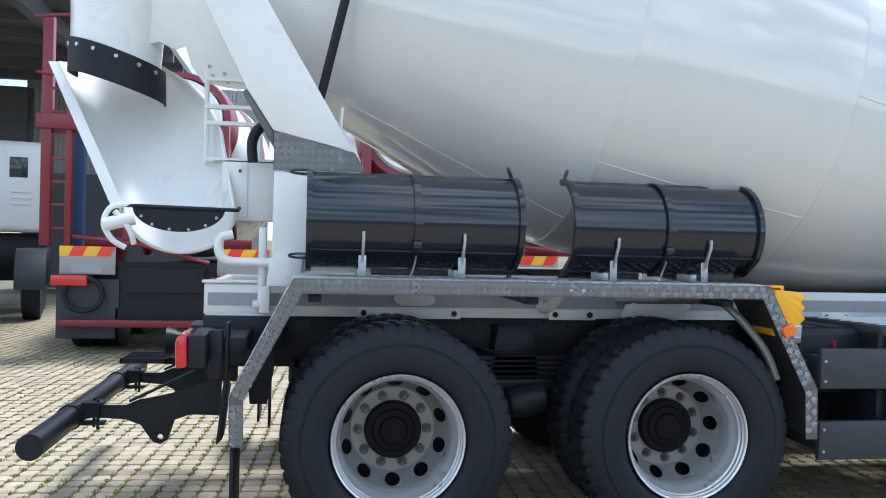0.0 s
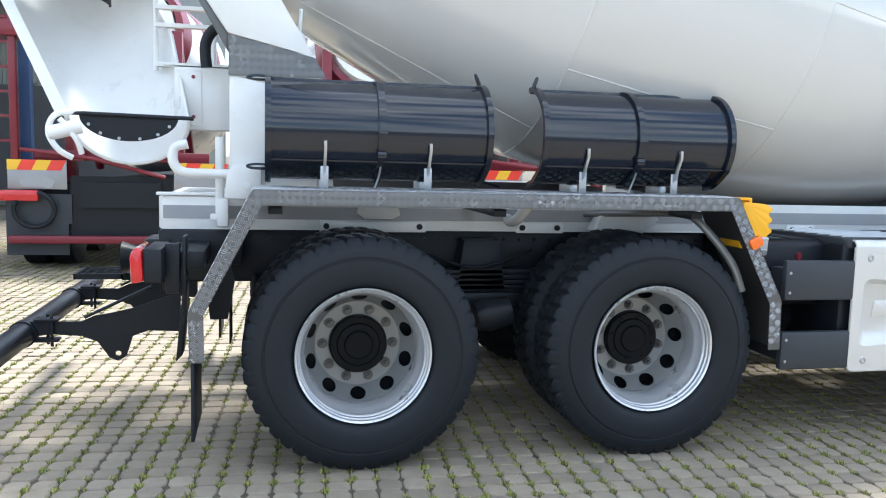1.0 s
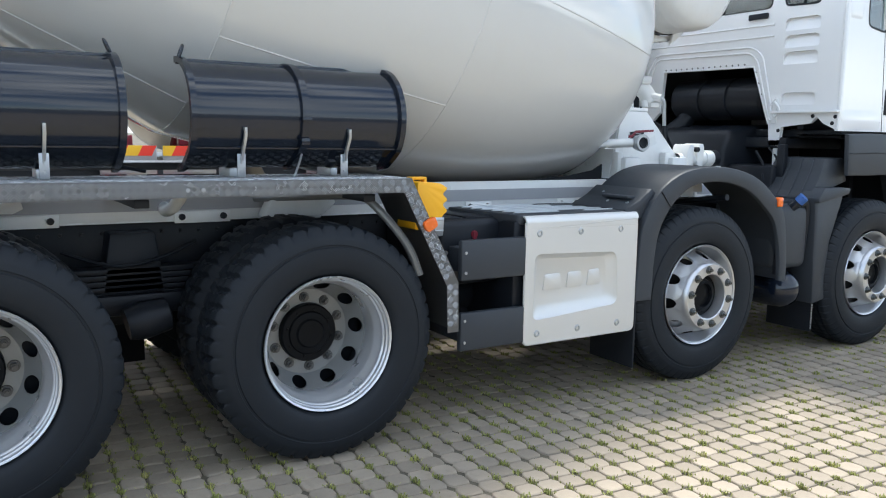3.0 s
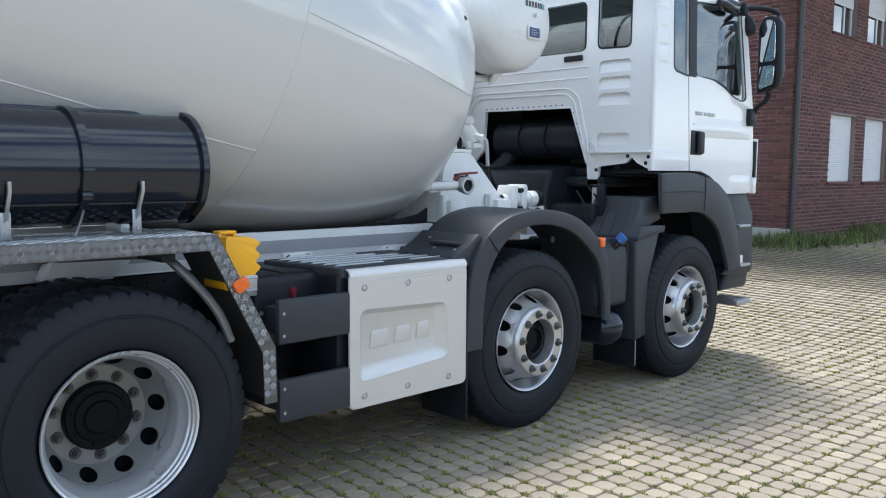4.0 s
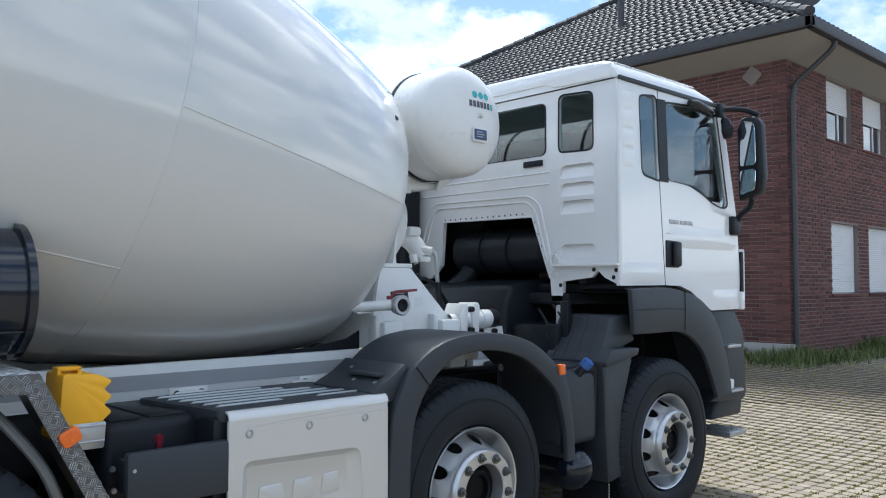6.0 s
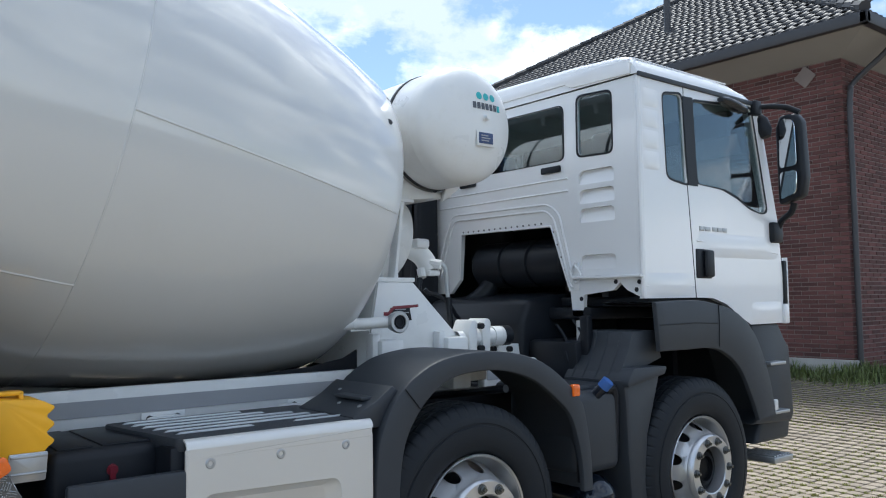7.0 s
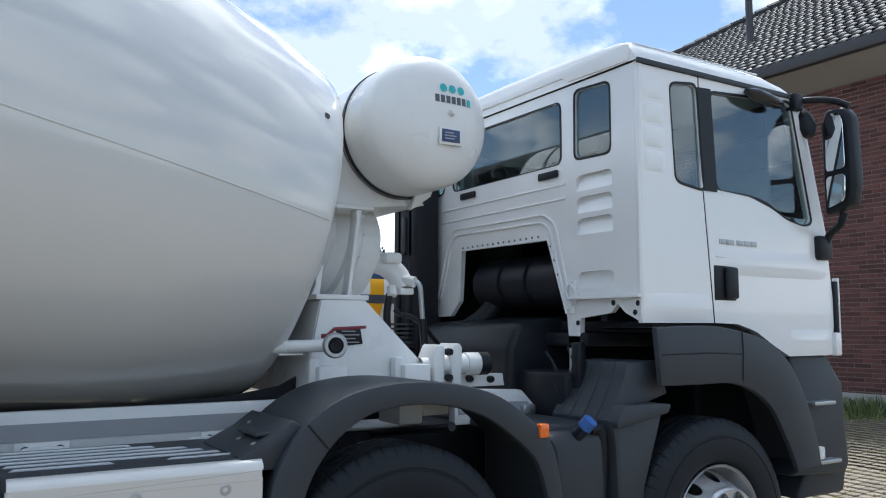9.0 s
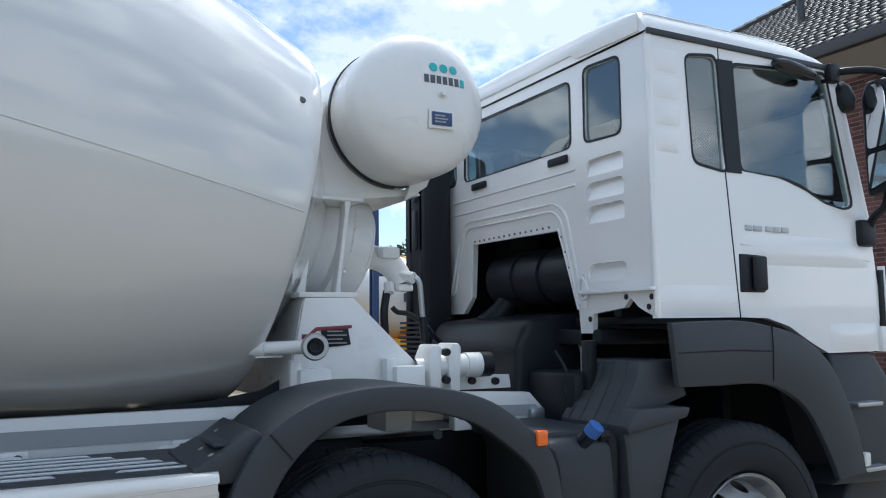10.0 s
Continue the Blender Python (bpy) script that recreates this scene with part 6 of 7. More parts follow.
part("lower_flange", merge(box(5.165, 5.20, 0.10, 0.62, 1.672, 1.69, 0.005), box(5.19, 5.20, 0.585, 0.63, 1.60, 1.78, 0.003)), WHITE, cab)
part("rear_hole", merge(*[lathe([(0, 0), (0, 0.014), (0.003, 0.014)], (5.196, y, z), (1, 0, 0), 12) for y, z in ((0.30, 1.65), (0.57, 1.55), (0.13, 1.645), (0.60, 1.64), (0.15, 1.60))]), BLACK, cab)
part("latch_hook", tube(smooth_path([(5.185, 0.60, 1.78), (5.18, 0.64, 1.72), (5.185, 0.60, 1.65), (5.18, 0.56, 1.70), (5.185, 0.61, 1.76)]), 0.008, 8), WHITE, cab)
for y in (0.80, 1.62):
    part("rubber_pad", box(5.182, 5.20, y - 0.085, y + 0.085, 2.362, 2.405, 0.008), RUBFLAP, cab, "black rubber pad")
for y in (CY0 + 0.011, CY1 - 0.011):
    part("corner_edge", tube([Vector((5.211, y, z)) for z in (1.56, 2.2, 2.85)], 0.0165, 10), WHITE, cab)
# roof
def roof():
    bm = bmesh.new()
    half = [(0.10, 0.0), (0.105, 0.03), (0.125, 0.075), (0.165, 0.115), (0.24, 0.135), (0.55, 0.155), (1.25, 0.165)]
    sec = half + [(2.5 - y, z) for y, z in reversed(half[:-1])]
    rows = []
    for x, k, dip in ((5.185, 0.0, 0.0), (5.185, 0.75, 0.0), (5.20, 0.92, 0.0), (5.24, 1.0, 0), (5.6, 1.0, 0.0), (6.0, 0.98, 0.0), (6.25, 0.88, 0.0), (6.40, 0.68, 0.0), (6.49, 0.40, 0), (6.54, 0.10, 0), (6.545, 0.0, 0)):
        pull = 0.0 if x < 6.3 else (x - 6.3) * 0.25
        rows.append([bm.verts.new((x - pull * abs(y - 1.25) / 1.15, y, 2.862 + z * k)) for y, z in sec])
    for p, q in zip(rows, rows[1:]):
        for i in range(len(sec) - 1):
            bm.faces.new((p[i], p[i + 1], q[i + 1], q[i]))
    bm.faces.new(rows[0])
    bm.faces.new(rows[-1][::-1])
    return bm
part("roof", roof(), WHITE, cab, "white pressed steel roof", 50)
part("roof_lip", merge(prism([(0.14, 2.865), (0.60, 2.875), (0.65, 2.905), (1.85, 2.905), (1.9, 2.875), (2.36, 2.865), (2.36, 2.955), (0.14, 2.955)], "x", 5.172, 5.188, 0.005)), WHITE, cab)
pair("drip_rail", box(5.19, 6.44, CY0 - 0.014, CY0 + 0.004, 2.846, 2.874, 0.005), PLASTIC, cab, "grey drip rail")
part("roof_crease", tube([Vector((x, 0.150, 2.968)) for x in (5.22, 5.6, 6.0, 6.2)], 0.004, 6), WHITE, cab)
# front
part("windscreen", prism([(6.735, 1.95), (6.745, 1.95), (6.515, 2.86), (6.505, 2.86)], "y", 0.18, 2.32), GLASS, cab, "large windscreen").visible_shadow = False
pair("windscreen_pillar", prism([(6.715, 1.95), (6.765, 1.95), (6.53, 2.87), (6.46, 2.87)], "y", CY0 + 0.005, 0.20, 0.01), WHITE, cab)
part("front_panel", prism([(6.70, 1.36), (6.80, 1.37), (6.815, 1.65), (6.765, 1.955), (6.70, 1.955)], "y", CY0 + 0.02, CY1 - 0.02, 0.03, 3), WHITE, cab, "white front panel")
pair("corner_deflector", merge(box(6.755, 6.80, 0.085, 0.13, 1.44, 1.80, 0.008)), BLACK, cab)
pair("corner_cap", merge(box(6.735, 6.792, 0.075, 0.12, 1.365, 1.50, 0.01), box(6.785, 6.797, 0.08, 0.12, 1.49, 1.82, 0.004)), WHITE, cab)
part("bumper", merge(prism([(6.50, 0.55), (6.95, 0.55), (7.0, 0.75), (6.98, 1.2), (6.84, 1.36), (6.70, 1.36), (6.70, 0.9)], "y", 0.20, 2.30, 0.03, 3)), PLASTIC, truck, "dark grey bumper")
pair("step_panel", merge(prism([(6.35, 1.37), (6.70, 1.37), (6.775, 1.27), (6.84, 1.20), (6.875, 0.74), (6.84, 0.69), (6.33, 0.71), (6.48, 0.80)], "y", 0.115, 0.30, 0.02, 3)), PLASTIC, truck, "dark plastic entry step panel")
for z, x in ((1.115, 6.47), (0.79, 6.50)):
    part("entry_step", merge(box(x, x + 0.20, 0.05, 0.25, z - 0.022, z, 0.006), *[lathe([(0, 0.006), (0.005, 0.003)], (x + 0.03 + 0.035 * k, 0.07 + 0.03 * j, z), (0, 0, 1), 6) for k in range(5) for j in range(3)]), ZINC, truck, "aluminium entry step")
part("turn_lamp", box(6.475, 6.525, 0.035, 0.075, 0.80, 0.87, 0.01), STEELW, truck, "small clear turn lamp")
fold = part("folding_step", box(6.44, 6.68, 0.03, 0.30, 0.455, 0.495, 0.008), ZINC, truck, "aluminium folding step")
for k in range(6):
    part("tread_bar", box(6.46 + 0.035 * k, 6.48 + 0.035 * k, 0.045, 0.29, 0.4952, 0.503, 0.002), ZINC, fold)
part("folding_step_arm", merge(prism([(6.25, 0.55), (6.3, 0.62), (6.52, 0.52), (6.60, 0.50), (6.58, 0.46), (6.40, 0.46)], "y", 0.27, 0.30, 0.008)), BLACK, truck)
# mirrors
KERBGREY = mat("grey_mirror_shell", (0.018, 0.020, 0.024), 0.20, var=0.08)
TURN = Matrix.Translation((6.583, -0.06, 0)) @ Matrix.Rotation(radians(-17), 4, "Z") @ Matrix.Translation((-6.597, 0.06, 0))      # the panes face the driver
for sgn in (0, 1):
    def put(bm):
        return mirrored(bm) if sgn else bm
    head = part("mirror_head", put(prism([(0.03, 2.17), (-0.14, 2.215), (-0.165, 2.35), (-0.15, 2.73), (-0.11, 2.785), (0.0, 2.785), (0.035, 2.70)], "x", 6.60, 6.70, 0.025, 3)), BLACK, truck, "black mirror housing")
    part("mirror_pane", put(moved(prism(rounded([(0.01, 2.42), (-0.135, 2.42), (-0.13, 2.70), (-0.09, 2.75), (0.0, 2.75)], 0.03), "x", 6.594, 6.599), TURN)), MIRROR, head, "main mirror glass")
    part("wide_mirror_pane", put(moved(prism(rounded([(0.01, 2.205), (-0.125, 2.24), (-0.135, 2.39), (0.01, 2.39)], 0.03), "x", 6.593, 6.599), TURN)), MIRROR, head, "wide-angle mirror glass")
    part("mirror_arm", put(merge(tube(smooth_path([(6.46, 0.11, 2.835), (6.54, 0.04, 2.845), (6.63, -0.04, 2.835), (6.655, -0.12, 2.79)]), 0.02, 10), box(6.42, 6.50, 0.06, 0.13, 2.78, 2.88, 0.012))), BLACK, truck)
    part("mirror_foot", put(merge(tube(smooth_path([(6.69, 0.10, 1.98), (6.68, 0.05, 2.07), (6.66, -0.03, 2.12), (6.65, -0.06, 2.18)]), 0.022, 10), box(6.60, 6.72, 0.06, 0.115, 1.92, 2.06, 0.015))), BLACK, truck)
    part("front_mirror", put(moved(lathe([(-0.09, 0.0), (-0.085, 0.03), (-0.04, 0.055), (0.04, 0.055), (0.085, 0.03), (0.09, 0.0)], n=20), Matrix.Translation((6.56, 0.10, 2.72)) @ Matrix.Rotation(1.2, 4, "X"))), BLACK, truck)
    kerb = lathe([(-0.15, 0.0), (-0.145, 0.025), (-0.10, 0.044), (0.0, 0.05), (0.10, 0.044), (0.145, 0.025), (0.15, 0.0)], n=24)
    kerb.transform(Matrix.Translation((6.13, 0.055, 2.795)) @ Matrix.Rotation(radians(8), 4, "Y") @ Matrix.Rotation(math.pi / 2, 4, "Z") @ Matrix.Diagonal((1, 1, 0.65, 1)))
    part("kerb_mirror", put(kerb), KERBGREY, truck, "grey kerb mirror over the door")
# inside the cab
for y in (0.62, 1.88):
    part("seat", merge(box(5.62, 6.06, y - 0.25, y + 0.25, 1.72, 1.86, 0.05, 3), prism([(5.60, 1.80), (5.72, 1.82), (5.62, 2.45), (5.52, 2.44)], "y", y - 0.24, y + 0.24, 0.04, 3), prism([(5.55, 2.44), (5.62, 2.44), (5.60, 2.66), (5.53, 2.65)], "y", y - 0.14, y + 0.14, 0.03, 3),
         box(5.65, 6.0, y - 0.18, y + 0.18, 1.56, 1.74, 0.02)), SEAT, cab, "dark grey fabric seat")
part("dashboard", prism([(6.40, 1.60), (6.70, 1.60), (6.72, 1.98), (6.50, 2.02), (6.36, 1.92)], "y", 0.16, 2.34, 0.03), INTERIOR, cab)
part("steering_wheel", merge(moved(tube([(0.21 * math.cos(t), 0.21 * math.sin(t), 0) for t in np.linspace(0, 2 * math.pi, 32, endpoint=False)], 0.016, 8, shut=True), Matrix.Translation((6.28, 1.88, 1.98)) @ Matrix.Rotation(radians(-50), 4, "Y")), tube([(6.28, 1.88, 1.98), (6.5, 1.88, 1.75)], 0.03, 8)), BLACK, cab)
part("headliner", box(5.24, 6.44, 0.15, 2.35, 2.835, 2.855), INTERIOR, cab)
part("sun_visor", merge(box(6.38, 6.41, 0.25, 1.15, 2.66, 2.84, 0.01), box(6.38, 6.41, 1.35, 2.25, 2.66, 2.84, 0.01)), SEAT, cab)
part("storage_box", box(5.90, 6.20, 0.98, 1.36, 1.58, 1.95, 0.03), INTERIOR, cab)


# ---- brick building ----
BRICK = per_piece(mat("dark_red_brick", (0.112, 0.043, 0.039), 0.85, var=0.3, scale=1.2, bump=0.4, bscale=50, dirt=(0.085, 0.030, 0.028), dirt_amt=0.6), 0.38, island=True)
BRICK_ONE = per_piece(mat("dark_red_brick_single", (0.112, 0.043, 0.039), 0.85, var=0.3, scale=1.2, bump=0.4, bscale=50, dirt=(0.085, 0.030, 0.028), dirt_amt=0.6), 0.38)
MORTAR = mat("grey_mortar", (0.23, 0.19, 0.175), 0.9, var=0.15, scale=4)
SOFFIT = mat("pale_soffit_board", (0.30, 0.288, 0.27), 0.7, var=0.08, scale=2)
TILE = per_piece(mat("glazed_black_roof_tile", (0.042, 0.042, 0.047), 0.58, var=0.2, scale=3, coat=0.0), 0.25, island=True)
SHUTTER = mat("white_roller_shutter", (0.70, 0.71, 0.73), 0.5, var=0.03)
GUTTER = mat("dark_zinc_gutter", (0.06, 0.06, 0.065), 0.45, metal=0.3, var=0.15)
BX, BY, BW, BH = 17.4, 4.4, 14.5, 6.25
HOUSE_K, HOUSE_C = 0.72, Vector((1.15, -2.82, 1.555))
HOUSE = Matrix.Translation(HOUSE_C) @ Matrix.Scale(HOUSE_K, 4) @ Matrix.Translation(-HOUSE_C)      # plan units to metres
building = thing("brick_building", (BX + 7, BY + 7, 0), "two-storey dark red brick house with hipped tile roof", "building")
WINS = [(19.6, 21.2, 1.33, 2.93), (21.85, 23.5, 1.33, 2.93), (19.45, 20.95, 4.80, 6.18), (21.65, 23.2, 4.80, 6.18), (27.0, 28.4, 1.33, 2.88), (27.0, 28.4, 4.76, 6.12)]
wall_a = part("wall", sheet([(BX + 0.02, 0), (BX + BW, 0), (BX + BW, BH), (BX + 0.02, BH)], [[(a, c), (b, c), (b, d), (a, d)] for a, b, c, d in WINS], "y", BY + 0.01, BY + 0.30), MORTAR, building)
for x0, x1, y0, y1 in ((BX + 0.01, BX + 0.30, BY + 0.3, BY + BW), (BX + BW - 0.3, BX + BW, BY + 0.3, BY + BW), (BX + 0.3, BX + BW - 0.3, BY + BW - 0.3, BY + BW)):
    part("wall", box(x0, x1, y0, y1, 0, BH), MORTAR, building)
for a, b, c, d in WINS:
    upper = c > 3
    win = part("window", merge(box(a, b, BY + 0.14, BY + 0.20, c, c + 0.06), box(a, b, BY + 0.14, BY + 0.20, d - 0.06, d), box(a, a + 0.06, BY + 0.14, BY + 0.20, c + 0.06, d - 0.06), box(b - 0.06, b, BY + 0.14, BY + 0.20, c + 0.06, d - 0.06)), SHUTTER, building, "white framed window with roller shutter")
    part("pane", box(a + 0.06, b - 0.06, BY + 0.165, BY + 0.172, c + 0.06, d - 0.06), WINGLASS, win)
    part("mullion", box((a + b) / 2 + 0.22, (a + b) / 2 + 0.30, BY + 0.135, BY + 0.164, c + 0.06, d - 0.06, 0.006), SHUTTER, win)
    low = c + 0.50 * (d - c) if upper else c + 0.02
    for z in np.arange(low, d - 0.01, 0.05):
        part("shutter_slat", box(a + 0.02, b - 0.02, BY + 0.105, BY + 0.13, z, min(z + 0.047, d), 0.006, 1), SHUTTER, win)
    part("sill", box(a - 0.05, b + 0.05, BY - 0.04, BY + 0.14, c - 0.06, c - 0.005, 0.008), BRICK_ONE, win, "dark brick sill")
EV, RP = 0.85, math.tan(radians(31.5))
ex0, ey0, ex1, ey1, ez = BX - EV, BY - EV, BX + BW + EV, BY + BW + EV, 6.72
def eave(outer, inner):
    bm = bmesh.new()
    vs = [bm.verts.new((*p, z + d)) for d in (0, 0.08) for p, z in ((outer[0], 6.50), (outer[1], 6.50), (inner[1], 6.22), (inner[0], 6.22))]
    for idx in ((0, 1, 2, 3), (7, 6, 5, 4), (0, 4, 5, 1), (1, 5, 6, 2), (2, 6, 7, 3), (3, 7, 4, 0)):
        bm.faces.new([vs[i] for i in idx])
    return bm
part("soffit", merge(eave(((ex0 + 0.1, ey0 + 0.1), (ex0 + 0.1, ey1)), ((BX, BY), (BX, ey1))), eave(((ex0 + 0.1, ey0 + 0.1), (ex1, ey0 + 0.1)), ((BX, BY), (ex1, BY)))), SOFFIT, building, "pale boarded eaves")
part("gutter", merge(box(ex0 - 0.06, ex0 + 0.10, ey0 - 0.06, ey1, 6.50, 6.73, 0.03), box(ex0 - 0.06, ex1, ey0 - 0.06, ey0 + 0.10, 6.50, 6.73, 0.03)), GUTTER, building, "dark eaves gutter")
part("downpipe", merge(tube(smooth_path([(ex0 + 1.35, ey0 + 0.05, 6.52), (ex0 + 1.30, ey0 + 0.15, 6.30), (BX + 0.25, BY - 0.12, 5.75), (BX + 0.12, BY - 0.10, 5.55), (BX + 0.10, BY - 0.08, 5.2)], 6) + [Vector((BX + 0.10, BY - 0.08, 2)), Vector((BX + 0.10, BY - 0.08, 0.0))], 0.055, 12)), GUTTER, building, "dark downpipe on the corner")
part("wall_lamp", moved(box(-0.165, 0.165, -0.03, 0.0, -0.165, 0.165, 0.02), Matrix.Translation((BX - 0.01, 5.12, 5.985)) @ Matrix.Rotation(math.pi / 2, 4, "Z") @ Matrix.Rotation(math.pi / 4, 4, "Y") @ Matrix.Rotation(math.pi, 4, "Z")), MORTAR, building, "grey diamond-shaped wall panel")
half = (ex1 - ex0) / 2
apex = Vector((ex0 + half, ey0 + half, ez + RP * half))
rb = bmesh.new()
cs = [rb.verts.new(v) for v in ((ex0, ey0, ez), (ex1, ey0, ez), (ex1, ey1, ez), (ex0, ey1, ez), apex)]
for k in range(4):
    rb.faces.new((cs[k], cs[(k + 1) % 4], cs[4]))
rb.faces.new(cs[3::-1])
roof_ob = part("roof", rb, GUTTER, building, "hipped roof of glazed black tiles")
# tiles: rows of curved pantiles on the two faces that are seen
tv, tf = [], []
pitch = math.atan(RP)
def tile_face(o, along, upslope, length_at):
    n = along.cross(upslope).normalized()
    n = n if n.z > 0 else -n
    rows = int(half / math.cos(pitch) / 0.33)
    for j in range(rows):
        s0 = j * 0.33
        inset = s0 * math.cos(pitch)
        width = 2 * half - 2 * inset
        m = int(width / 0.23)
        for i in range(m):
            u0 = inset + (width - m * 0.23) / 2 + i * 0.23
            k = len(tv)
            for v_, lift in ((s0 - 0.03, 0.042), (s0 + 0.33, 0.012)):
                for w in range(7):
                    t = w / 6
                    hgt = 0.016 * math.sin(2 * math.pi * t - 0.6)
                    tv.append(tuple(o + along * (u0 + 0.23 * t) + upslope * v_ + n * (lift + hgt)))
            for w in range(6):
                tf.append((k + w, k + w + 1, k + w + 8, k + w + 7))
            for w in range(7):
                p = Vector(tv[k + w])
                tv.append(tuple(p - n * 0.022))
            for w in range(6):
                tf.append((k + 14 + w, k + 15 + w, k + w + 1, k + w))
tile_face(Vector((ex0, ey0, ez)), Vector((0, 1, 0)), Vector((math.cos(pitch), 0, math.sin(pitch))), None)
tile_face(Vector((ex0, ey0, ez)), Vector((1, 0, 0)), Vector((0, math.cos(pitch), math.sin(pitch))), None)
joined("roof_tile", tv, tf, TILE, roof_ob, "rows of glazed black pantiles", smooth=True)
for c in ((ex0, ey0, ez), (ex0, ey1, ez), (ex1, ey0, ez)):
    c = Vector(c)
    k = int((apex - c).length / 0.38)
    caps = [tube([c + (apex - c) * (i / k) + Vector((0, 0, 0.09)), c + (apex - c) * ((i + 1.1) / k) + Vector((0, 0, 0.06))], 0.11, 8) for i in range(k)]
    tagged(part("ridge_tile", merge(*caps), TILE, roof_ob, "rounded hip tiles"), kind="stuff")
part("finial", lathe([(0, 0.12), (0.25, 0.06), (0.6, 0.05), (0.62, 0.09), (0.75, 0.02), (1.0, 0.0)], apex, (0, 0, 1), 12), GUTTER, roof_ob)
vp = Vector((ex0 + 3.4, ey0 + 6.6, ez + RP * 3.4))
part("vent_pipe", merge(tube([vp - Vector((0, 0, 0.2)), vp + Vector((0, 0, 1.1))], 0.09, 12), *[lathe([(0.8 + 0.12 * k, 0.16), (0.85 + 0.12 * k, 0.16)], vp, (0, 0, 1), 14) for k in range(3)]), GUTTER, roof_ob, "black roof vent")
part("satellite_dish", lathe([(0.0, 0.0), (0.02, 0.2), (0.08, 0.38), (0.12, 0.45)], (ex0 + 2.6, ey0 + 1.2, ez + 1.5), (0.9, 0.6, -0.4), 28), GUTTER, roof_ob, "dark satellite dish")
part("dish_mast", tube([(ex0 + 2.6, ey0 + 1.2, ez + 0.5), (ex0 + 2.6, ey0 + 1.2, ez + 1.5)], 0.03, 8), GUTTER, roof_ob)
part("plinth", merge(box(BX - 0.10, BX - 0.005, BY - 0.1, BY + BW, 0.0, 0.32, 0.01)), CONCRETE, building, "low concrete plinth")
# bricks of the two walls: nearest ones single, the rest joined
BL, BHH, JT = 0.318, 0.072, 0.0155
bv, bf, single_bricks = [], [], []
def add_brick(axis, u0, u1, z0, proud):
    k = len(bv)
    for d, s in ((-proud, 0.004), (0.012, 0.0)):
        for u, z in ((u0 + s, z0 + s), (u1 - s, z0 + s), (u1 - s, z0 + BHH - s), (u0 + s, z0 + BHH - s)):
            bv.append((u, BY + d, z) if axis == "y" else (BX + d, u, z))
    bf.append((k, k + 1, k + 2, k + 3))
    for s in range(4):
        bf.append((k + s, k + 4 + s, k + 4 + (s + 1) % 4, k + (s + 1) % 4))
for axis, lo, hi in (("y", BX, BX + BW), ("x", BY, BY + BW)):
    for r in range(int(BH / (BHH + JT))):
        z0 = r * (BHH + JT) + 0.006
        u = lo - (BL / 2 if r % 2 else 0)
        while u < hi:
            u0, u1 = max(u, lo), min(u + BL, hi)
            u += BL + JT
            if u1 - u0 < 0.03:
                continue
            if axis == "y":
                cut = next((w for w in WINS if z0 + BHH > w[2] and z0 < w[3] and u1 > w[0] and u0 < w[1]), None)
                if cut:
                    if u0 < cut[0] - 0.03:
                        u1 = cut[0]
                    elif u1 > cut[1] + 0.03:
                        u0 = cut[1]
                    else:
                        continue
            if axis == "y" and 17.4 < u0 < 20.6 and 1.35 < z0 < 2.9 and u1 - u0 > 0.31:
                single_bricks.append((u0, z0, rng.uniform(0.0, 0.006)))
            else:
                add_brick(axis, u0, u1, z0, rng.uniform(0.0, 0.006))
joined("bricks", bv, bf, BRICK, wall_a, "dark red facing bricks")
# air conditioners on the wall
for x0, z0 in ((24.75, 5.33), (24.9, 2.62)):
    ac = thing("air_conditioner", (x0 + 0.42, BY - 0.25, z0), "white outdoor air conditioner on wall brackets", "air conditioner", "air conditioners on the brick wall")
    part("casing", box(x0, x0 + 0.85, BY - 0.40, BY - 0.08, z0, z0 + 0.66, 0.02), SHUTTER, ac)
    part("fan_grille", lathe([(0, 0.06), (-0.012, 0.08), (-0.012, 0.24), (0, 0.26)], (x0 + 0.34, BY - 0.40, z0 + 0.33), (0, 1, 0), 28), GUTTER, ac, "dark round fan grille")
    for dx in (0.08, 0.72):
        part("bracket", merge(box(x0 + dx, x0 + dx + 0.05, BY - 0.42, BY - 0.012, z0 - 0.055, z0 - 0.004), box(x0 + dx, x0 + dx + 0.05, BY - 0.055, BY - 0.012, z0 - 0.35, z0 - 0.055)), GUTTER, ac)
    ac.matrix_basis = HOUSE @ ac.matrix_basis
building.matrix_basis = HOUSE @ building.matrix_basis
